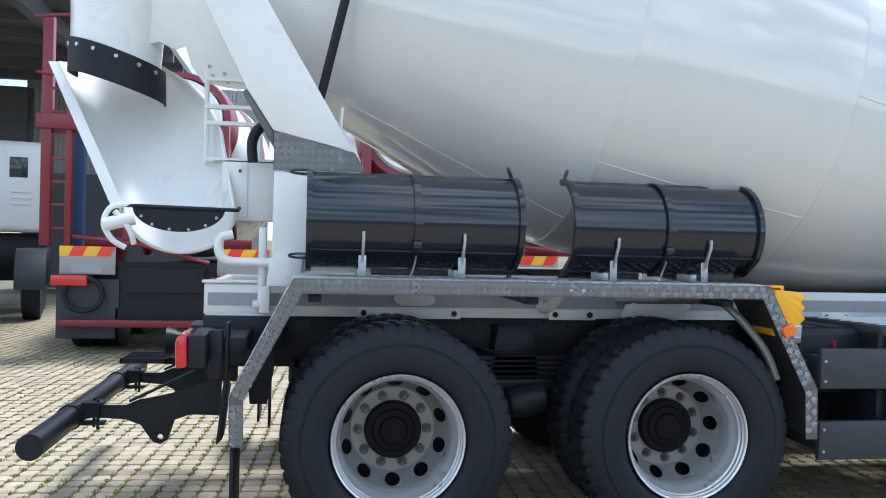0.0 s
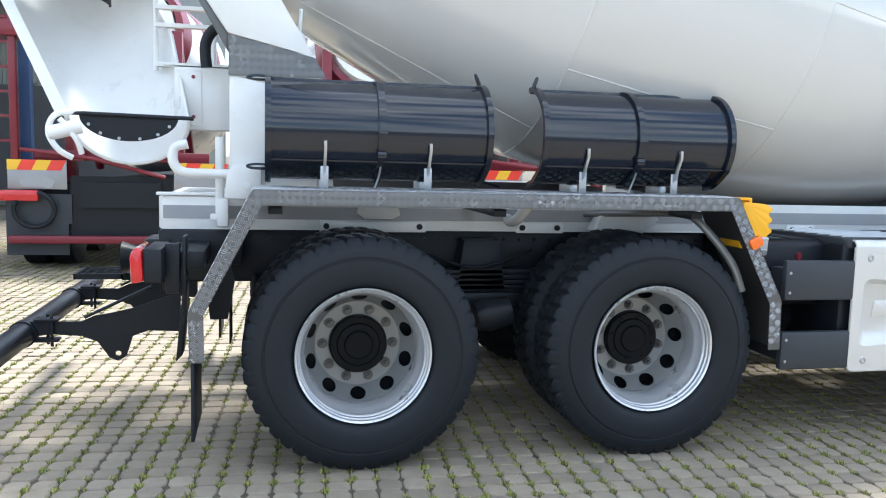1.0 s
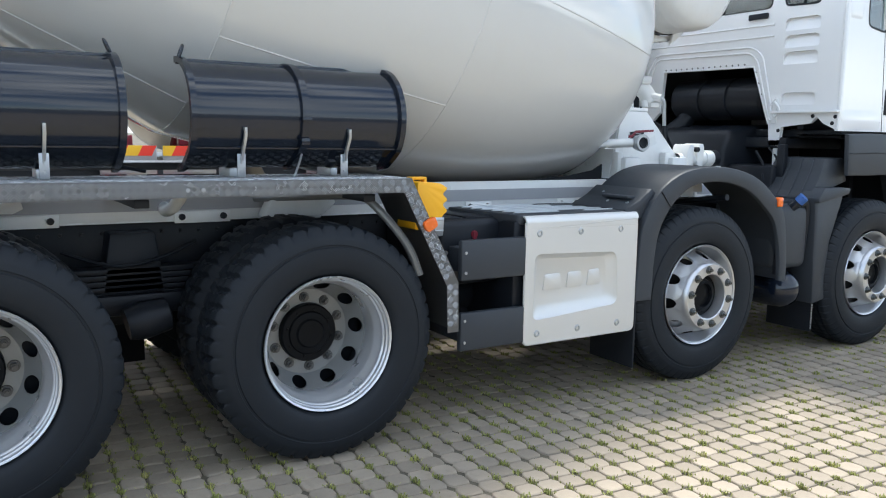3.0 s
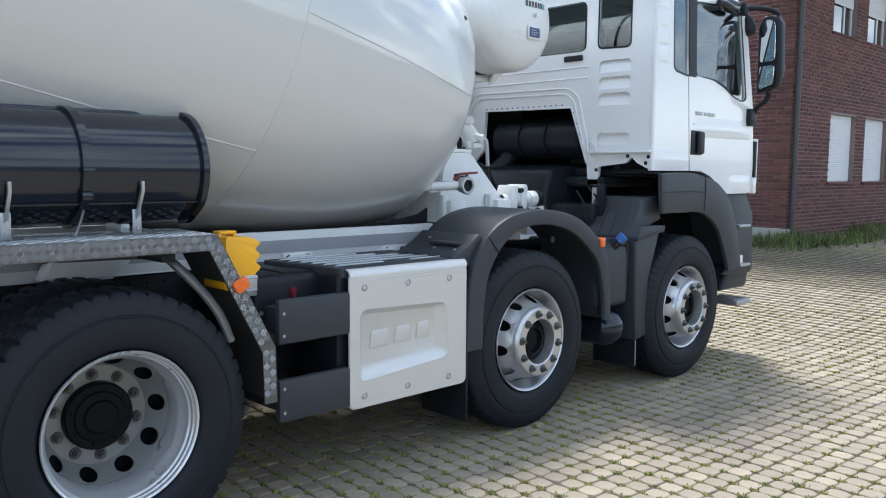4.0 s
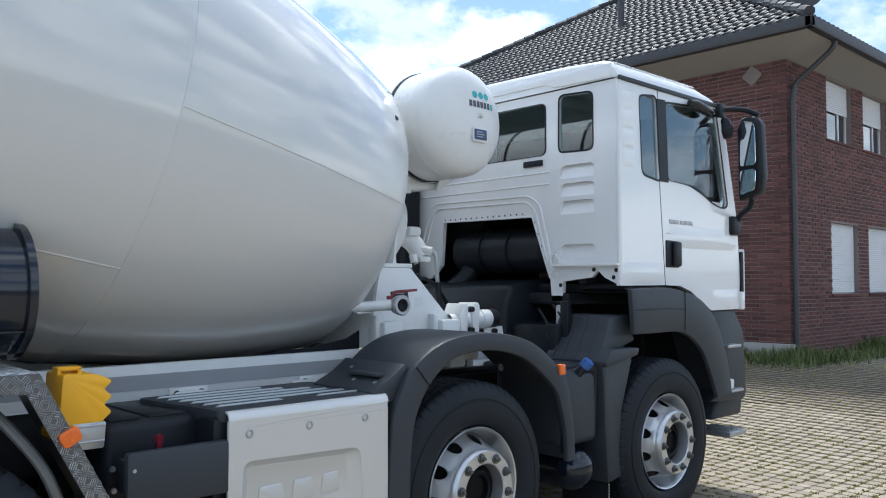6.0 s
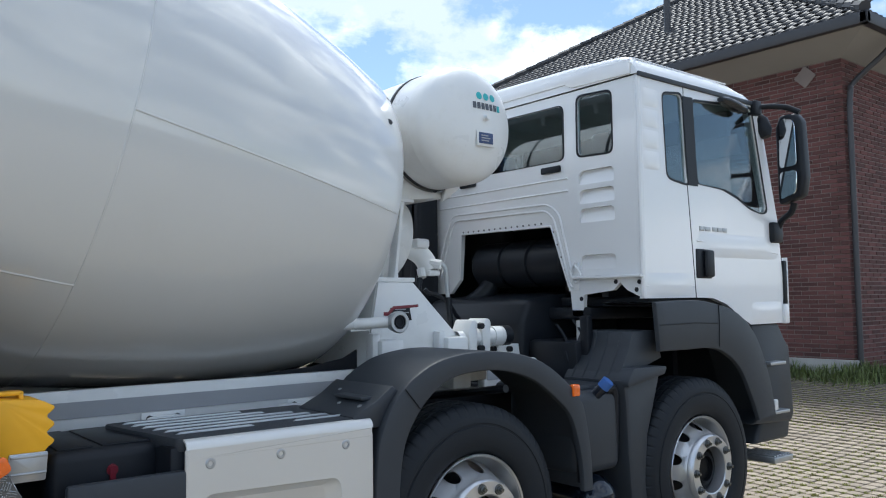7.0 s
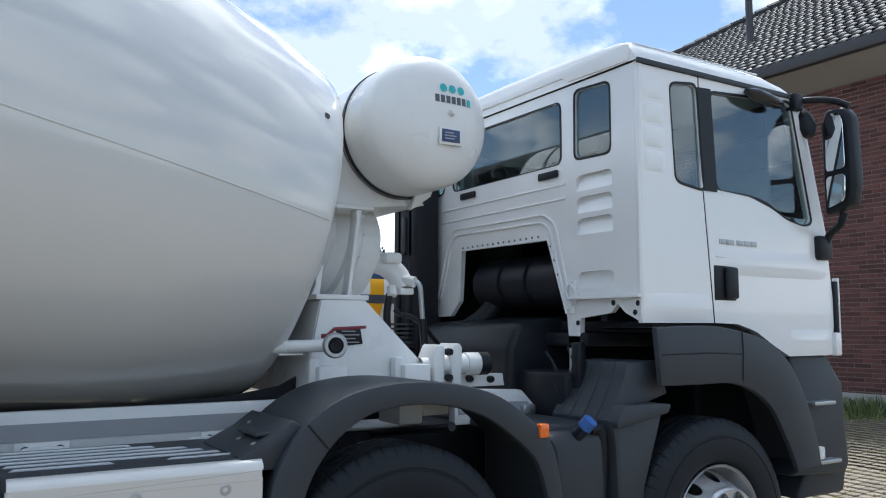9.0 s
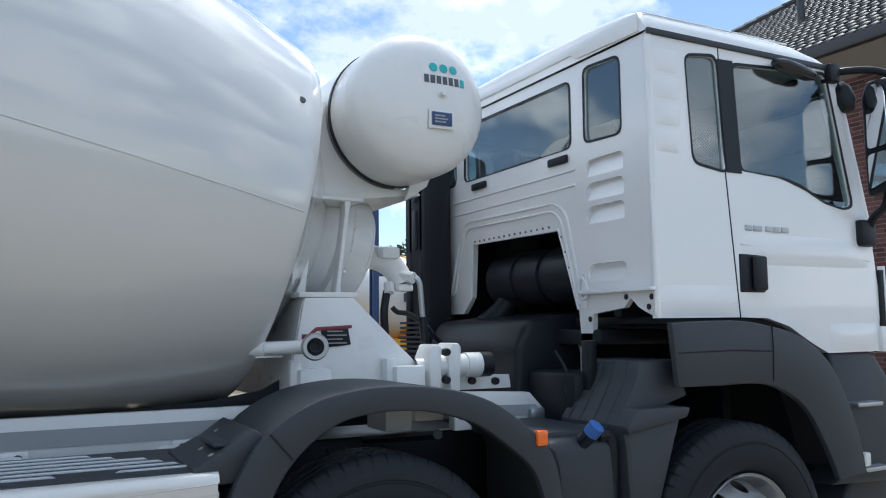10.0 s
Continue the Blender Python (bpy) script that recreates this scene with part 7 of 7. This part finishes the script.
# weeds along the wall
wv, wf = [], []
for k in range(12000):
    if k % 3:
        x, y = rng.uniform(BX - 0.4, BX + 11), BY - abs(rng.gauss(0.3, 0.45))
    else:
        x, y = BX - abs(rng.gauss(0.3, 0.45)), rng.uniform(BY - 0.8, BY + 6)
    h = rng.uniform(0.04, 0.28) * (0.50 + 1.2 * noise.noise((x * 1.1, y * 1.1, 7)) + 0.5 * math.exp(-((x - BX - 0.3) / 0.9) ** 2))
    if h < 0.045:
        continue
    p = HOUSE @ Vector((x, y, 0))
    x, y, z = p.x, p.y, ground_z(p.x, p.y) - 0.005
    a, w, lean = rng.uniform(0, 6.28), rng.uniform(0.004, 0.011), rng.uniform(0.04, 0.18)
    ca, sa = math.cos(a), math.sin(a)
    i0 = len(wv)
    wv += [(x - sa * w, y + ca * w, z), (x + sa * w, y - ca * w, z), (x + ca * lean * 0.4 + sa * w * 0.8, y + sa * lean * 0.4 - ca * w * 0.8, z + h * 0.6), (x + ca * lean * 0.4 - sa * w * 0.8, y + sa * lean * 0.4 + ca * w * 0.8, z + h * 0.6),
           (x + ca * lean, y + sa * lean, z + h)]
    wf += [(i0, i0 + 1, i0 + 2, i0 + 3), (i0 + 3, i0 + 2, i0 + 4)]
weeds = joined("weeds", wv, wf, TALLGRASS, None, "tall green weeds along the foot of the brick wall")
weeds["category"] = "weeds"


# ---- hall and parked trucks behind ----
HALLDARK = mat("dark_hall_steel", (0.085, 0.09, 0.10), 0.6, var=0.2, scale=1.5)
CORRUG = mat("grey_green_sheet_metal", (0.30, 0.32, 0.31), 0.5, var=0.1, scale=2)
STRIPEY = mat("yellow_reflective", (0.80, 0.48, 0.03), 0.4, var=0.06)
STRIPER = mat("red_reflective", (0.75, 0.05, 0.03), 0.4, var=0.06)
ALU = mat("dull_aluminium_plate", (0.33, 0.34, 0.36), 0.4, metal=0.5, var=0.12, scale=5)
hall = thing("open_hall", (-9, 15, 0), "dark steel hall with open front and corrugated cladding", "hall")
part("roof", box(-24, -3.4, 7.4, 19.2, 5.45, 5.6), HALLDARK, hall, "dark underside of a steel roof")
for y in np.arange(7.6, 19.2, 1.45):
    part("purlin", box(-24, -3.4, y, y + 0.12, 5.252, 5.45), HALLDARK, hall)
for x in (-20, -15, -10, -5):
    part("rafter", box(x, x + 0.2, 7.4, 19.2, 4.95, 5.25), HALLDARK, hall)
part("cladding", merge(*[box(x, x + 0.09, 19.0, 19.06 + 0.03 * (k % 2), 3.0, 5.45) for k, x in enumerate(np.arange(-7.7, -1.5, 0.1))], box(-7.7, -1.5, 19.07, 19.12, 0, 5.45)), CORRUG, hall, "grey corrugated sheet cladding")
part("back_panel", box(-7.6, -2.5, 18.6, 18.9, 0.2, 3.0), HALLDARK, hall)
for x, y in ((-7.75, 18.9), (-5.35, 14.6), (-15, 18.9)):
    part("column", merge(box(x, x + 0.22, y, y + 0.22, 0, 5.2, 0.01), box(x - 0.06, x + 0.28, y - 0.06, y + 0.28, 0, 0.03)), BLUEPAINT if y < 15 else HALLDARK, hall, "steel column")
part("roof_brace", merge(tube([(-7.7, 18.8, 3.8), (-24, 18.8, 4.6)], 0.08, 8), box(-8.3, -7.6, 18.7, 19.0, 2.9, 5.2)), HALLDARK, hall)


def parked_cab(cx, cy, label):
    """A white truck seen from behind at a distance: cab, chassis, two steered axles."""
    th = thing("parked_truck", (cx, cy, 0), label, "truck")
    part("cab", merge(box(cx - 1.2, cx + 1.2, cy, cy + 1.75, 1.45, 3.12, 0.12, 3), box(cx - 1.22, cx - 0.9, cy + 0.5, cy + 1.7, 1.0, 1.5, 0.05), *[box(cx + 0.62, cx + 0.95, cy - 0.03, cy + 0.02, 1.95 + 0.11 * k, 2.0 + 0.11 * k, 0.01) for k in range(3)]), WHITE, th, "white cab")
    part("rear_window", merge(box(cx + 0.58, cx + 0.88, cy - 0.012, cy + 0.01, 2.45, 2.82, 0.01), box(cx - 0.5, cx + 0.42, cy - 0.012, cy + 0.01, 2.45, 2.82, 0.01)), DARKGLASS, th)
    part("side_window", box(cx + 1.19, cx + 1.212, cy + 0.6, cy + 1.4, 2.3, 2.98, 0.01), DARKGLASS, th)
    part("chassis", merge(box(cx - 0.42, cx + 0.42, cy - 6, cy + 1.6, 0.75, 1.05), box(cx - 1.2, cx + 1.2, cy + 0.4, cy + 1.8, 0.55, 1.44, 0.04)), BLACK, th)
    for y in (cy - 1.35, cy + 0.35):
        part("mudguard", moved(lathe([(-0.2, 0.62), (-0.2, 0.66), (0.26, 0.66), (0.26, 0.62)], (cx + 1.0, y, 0.53), (1, 0, 0), 24, (0, 1, 0), 0, 180, True), Matrix.Identity(4)), PLASTIC, th)
        for sx in (-1, 1):
            tyre = part("wheel", lathe([(-0.15, 0.29), (-0.16, 0.4), (-0.13, 0.52), (0.13, 0.52), (0.16, 0.4), (0.15, 0.29)], (cx + 1.05 * sx, y, 0.525), (1, 0, 0), 40), RUBBER, th)
            part("rim", lathe([(0.14 * sx, 0.30), (0.10 * sx, 0.26), (0.04 * sx, 0.22), (0.14 * sx, 0.18), (0.14 * sx, 0.0)], (cx + 1.05 * sx, y, 0.525), (1, 0, 0), 32), CHROME, tyre)
    th.matrix_basis = pose(cx, cy, 0, 0, 0, 15)
    return th


parked_cab(-6.33, 12.0, "white tractor truck with open chassis parked by the hall")


def parked_mixer(cx, ry, label, tall):
    """A concrete mixer seen from its rear end at ry, pointing away."""
    th = thing("parked_mixer", (cx, ry, 0), label, "truck", "mixer trucks parked behind")
    part("chassis", merge(box(cx - 0.45, cx + 0.45, ry + 0.1, ry + 7.5, 0.75, 1.05), box(cx - 0.58, cx + 0.58, ry + 0.17, ry + 0.30, 0.35, 1.12), box(cx - 0.9, cx + 0.9, ry + 0.4, ry + 0.5, 0.5, 1.0)), BLACK, th)
    part("underrun_bar", box(cx - 1.22, cx + 1.22, ry - 0.02, ry + 0.08, 0.33, 0.42, 0.01), REDPAINT, th, "dark red rear underrun bar")
    for sx in (-1, 1):
        x = cx + 0.92 * sx
        part("rear_board", merge(box(x - 0.32, x + 0.32, ry + 0.10, ry + 0.12, 0.96, 1.30, 0.003), prism([(x - 0.16, 0.98), (x - 0.2, 1.06), (x, 1.16), (x + 0.2, 1.06), (x + 0.16, 0.98)], "y", ry + 0.09, ry + 0.099)), ALU, th, "aluminium rear board")
        for k in range(4):
            part("warning_stripe", prism([(x - 0.32 + 0.16 * k, 1.18), (x - 0.22 + 0.16 * k, 1.18), (x - 0.16 + 0.16 * k, 1.30), (x - 0.32 + 0.16 * k, 1.30)] if k == 0 else [(x - 0.38 + 0.16 * k, 1.18), (x - 0.22 + 0.16 * k, 1.18), (x - 0.16 + 0.16 * min(k, 3), 1.30), (x - 0.32 + 0.16 * k, 1.30)], "y", ry + 0.092, ry + 0.098), STRIPEY if k % 2 == 0 else STRIPER, th)
        part("tail_lamp", box(x - 0.40, x + 0.02, ry + 0.02, ry + 0.10, 0.82, 0.95, 0.02), REDLENS, th, "red tail lamp")
        part("mud_board", merge(box(x - 0.36, x + 0.32, ry + 0.14, ry + 0.16, 0.18, 0.55), box(x - 0.36, x + 0.36, ry + 0.14, ry + 0.2, 0.55, 0.9)), PLASTIC, th)
        for d in (-0.16, 0.17):
            for y in (ry + 0.85, ry + 2.25):
                part("wheel", lathe([(-0.14, 0.25), (-0.15, 0.4), (-0.12, 0.525), (0.12, 0.525), (0.15, 0.4), (0.14, 0.25)], (x + d, y, 0.525), (1, 0, 0), 32), RUBBER, th)
        part("frame_post", merge(box(cx + 0.62 * sx - 0.06, cx + 0.62 * sx + 0.06, ry + 0.4, ry + 0.55, 1.05, 2.9, 0.01), tube([(cx + 0.62 * sx, ry + 0.5, 2.8), (cx + 0.62 * sx, ry + 2.2, 1.2)], 0.06, 8)), REDPAINT, th, "dark red drum frame post")
    part("spare_ring", tube([(cx - 0.95 + 0.22 * math.cos(t), ry + 0.05, 0.72 + 0.2 * math.sin(t)) for t in np.linspace(0, 2 * math.pi, 24, endpoint=False)], 0.03, 8, shut=True), BLACK, th)
    ax = Vector((0, math.cos(radians(13)), -math.sin(radians(13))))
    o = Vector((cx, ry + 0.55, 2.95))
    dr = part("drum", lathe([(0, 0.45), (0, 0.56), (1.9, 1.12), (3.2, 1.14), (4.6, 0.8), (4.8, 0.2)], o, ax, 48), STEELW, th, "white mixing drum")
    part("drum_band", merge(lathe([(0.05, 0.60), (0.06, 0.68), (0.32, 0.76), (0.33, 0.66)], o, ax, 48), lathe([(1.2, 0.925), (1.21, 0.93), (1.6, 1.045), (1.6, 1.03)], o, ax, 48)), REDPAINT, dr, "dark red painted band")
    part("hopper", merge(lathe([(0, 0.25), (0.0, 0.3), (0.8, 0.6), (0.8, 0.55)], (cx, ry + 0.15, 2.5), (0, 0, 1), 24), lathe([(0, 0.2), (0.02, 0.24), (0.7, 0.26), (0.7, 0.2)], (cx + 0.1, ry - 0.05, 1.35), (0, 0.25, 1), 20)), STEELW, th)
    part("cross_frame", merge(box(cx - 1.0, cx + 1.0, ry + 0.25, ry + 0.4, 1.3, 1.42, 0.01), tube([(cx - 1.1, ry + 0.1, 1.42), (cx - 0.3, ry + 0.05, 1.33), (cx + 0.5, ry + 0.1, 1.12)], 0.025, 8)), REDPAINT, th)
    if tall:
        x = cx - 1.42
        part("ladder_mast", merge(box(x - 0.06, x + 0.06, ry + 0.1, ry + 0.22, 1.3, 4.05, 0.01), box(x + 0.22, x + 0.30, ry + 0.1, ry + 0.2, 1.3, 3.7, 0.01), box(x - 0.10, x + 1.0, ry + 0.05, ry + 0.6, 2.70, 2.88, 0.01), box(x + 0.9, x + 1.0, ry + 0.1, ry + 0.2, 1.3, 2.7),
             *[box(x, x + 0.28, ry + 0.13, ry + 0.17, z, z + 0.03) for z in np.arange(1.5, 3.7, 0.28)], tube(smooth_path([(x - 0.08, ry - 0.02, 3.35), (x + 0.3, ry - 0.1, 3.3), (x + 0.4, ry + 0.15, 3.3)]), 0.02, 8), tube(smooth_path([(x - 0.1, ry - 0.02, 4.0), (x + 0.35, ry - 0.1, 4.02), (x + 0.4, ry + 0.15, 3.98)]), 0.02, 8)), REDPAINT, th, "dark red ladder mast with platform")
    return th


parked_mixer(-2.12, 6.65, "mixer truck with dark red frame and white drum, rear end on", True)
parked_mixer(0.95, 6.75, "mixer truck with dark red frame and striped rear boards", False)
parked_mixer(3.50, 6.75, "mixer truck with dark red frame, parked beside two others", False)
# the yard beyond the cab
frame_b = thing("blue_steel_frame", (7.7, 9.1, 0), "blue steel frame standing in the yard behind", "frame")
for x in (7.62, 12.6):
    part("post", merge(box(x, x + 0.10, 9.0, 9.03, 0, 5.0), box(x, x + 0.10, 9.12, 9.15, 0, 5.0), box(x + 0.04, x + 0.06, 9.03, 9.12, 0, 5.0)), BLUEPAINT, frame_b, "blue steel post")
part("beam", box(7.72, 12.6, 9.04, 9.12, 2.33, 2.52, 0.005), BLUEPAINT, frame_b, "blue steel beam")
far_mixer = thing("far_mixer_truck", (12, 15, 0), "white mixer drum with orange band on a truck far behind", "truck")
dr = part("drum", lathe([(0, 0.3), (0.05, 0.5), (1.6, 0.98), (2.8, 1.0), (4.0, 0.6), (4.1, 0.1)], (9.2, 15, 2.45), (1, 0, -0.12), 40), STEELW, far_mixer, "white mixing drum")
part("band", lathe([(1.55, 0.982), (1.56, 0.99), (1.9, 0.992), (1.92, 0.98)], (9.2, 15, 2.45), (1, 0, -0.12), 40), YELLOW, dr, "orange painted band")
part("lettering_bar", moved(box(-0.5, 0.5, -0.004, 0.004, -0.10, 0.10), Matrix.Translation((11.0, 14.01, 2.2))), LOGOGREY, dr)
part("chassis", merge(box(8.8, 16, 14.5, 15.5, 0.8, 1.25, 0.03), box(9.0, 10.2, 14.2, 14.6, 0.9, 1.5, 0.05)), YELLOW, far_mixer, "orange chassis")
for x in (9.9, 11.3, 14.6):
    part("wheel", lathe([(-0.15, 0.25), (-0.15, 0.5), (0.15, 0.5), (0.15, 0.25)], (x, 14.1, 0.5), n=28), RUBBER, far_mixer)


def tree(x, y, h, seed):
    r = random.Random(seed)
    th = thing("tree", (x, y, 0), "broad green deciduous tree in the distance", "tree", "distant trees")
    limbs = [tube([(x, y, 0), (x + 0.1, y, h * 0.25), (x - 0.05, y + 0.1, h * 0.55)], 0.22, 8)]
    tips = []
    for k in range(9):
        a, z0 = r.uniform(0, 6.28), h * r.uniform(0.28, 0.5)
        tip = (x + math.cos(a) * h * 0.24, y + math.sin(a) * h * 0.24, z0 + h * r.uniform(0.12, 0.42))
        tips.append(tip)
        limbs.append(tube([(x, y, z0), tip], 0.07, 6))
    part("trunk", merge(*limbs), BLACK, th, "dark trunk and limbs")
    v, f = [], []
    for t in tips + [(x, y, h * 0.8), (x, y, h * 0.62)]:
        for k in range(330):
            p = Vector((r.gauss(0, 1), r.gauss(0, 1), r.gauss(0, 1))).normalized() * (h * 0.17) * r.uniform(0.5, 1.0) ** 0.5
            c = Vector(t) + p * r.uniform(0.8, 1.1)
            a, b = Vector((r.gauss(0, 1), r.gauss(0, 1), r.gauss(0, 1))).normalized(), Vector((r.gauss(0, 1), r.gauss(0, 1), r.gauss(0, 1))).normalized()
            s = r.uniform(0.12, 0.26)
            i0 = len(v)
            v += [tuple(c + a * s), tuple(c + b * s * 0.6), tuple(c - a * s), tuple(c - b * s * 0.6)]
            f.append((i0, i0 + 1, i0 + 2, i0 + 3))
    joined("crown", v, f, LEAF, th, "uneven leafy crown").matrix_parent_inverse = Matrix.Translation(-th.location)
    return th


for k, (x, y, h) in enumerate(((29, 58, 8.0), (33, 60, 9.5), (37.5, 59, 8.6), (42, 62, 9.5), (24.5, 61, 8.2), (-20, 60, 10), (-27, 58, 9), (-14, 64, 9), (46, 60, 8.5))):
    tree(x, y, h, k)


# ---- single pavers and bricks nearest to the way ----
pm = []
for k in range(4):
    r = random.Random(70 + k)
    top, mid = paver_ring(0.0530, 0.0165, r, 0.14), paver_ring(0.0538, 0.0155, r)
    half_ring = [((a * 0.35 + c * 0.65), (b * 0.35 + d * 0.65)) for (a, b), (c, d) in zip(top, mid)]
    me = bpy.data.meshes.new("paver")
    vs = [(p * CS - q * SN, p * SN + q * CS, z) for ring, z in ((top, 0), (half_ring, -0.003), (mid, -0.010), (mid, -0.03)) for p, q in ring]
    fs = [tuple(range(8))] + [(a + s, a + 8 + s, a + 8 + (s + 1) % 8, a + (s + 1) % 8) for a in (0, 8, 16) for s in range(8)]
    me.from_pydata(vs, [], fs)
    me.materials.append(PAVER_ONE)
    pm.append(me)
for k, (x, y, z) in enumerate(singles):
    ob = new("paver", pm[k % 4])
    ob.location = (x, y, z)
    ob.parent = paving
me = bpy.data.meshes.new("brick")
me.from_pydata([(0.004, 0, 0.004), (BL - 0.004, 0, 0.004), (BL - 0.004, 0, BHH - 0.004), (0.004, 0, BHH - 0.004), (0, 0.018, 0), (BL, 0.018, 0), (BL, 0.018, BHH), (0, 0.018, BHH)], [],
               [(0, 1, 2, 3), (0, 4, 5, 1), (1, 5, 6, 2), (2, 6, 7, 3), (3, 7, 4, 0)])
me.materials.append(BRICK_ONE)
for x, z, d in single_bricks[:300]:
    ob = new("brick", me)
    ob.location = (x, BY - d, z)
    ob.parent = wall_a
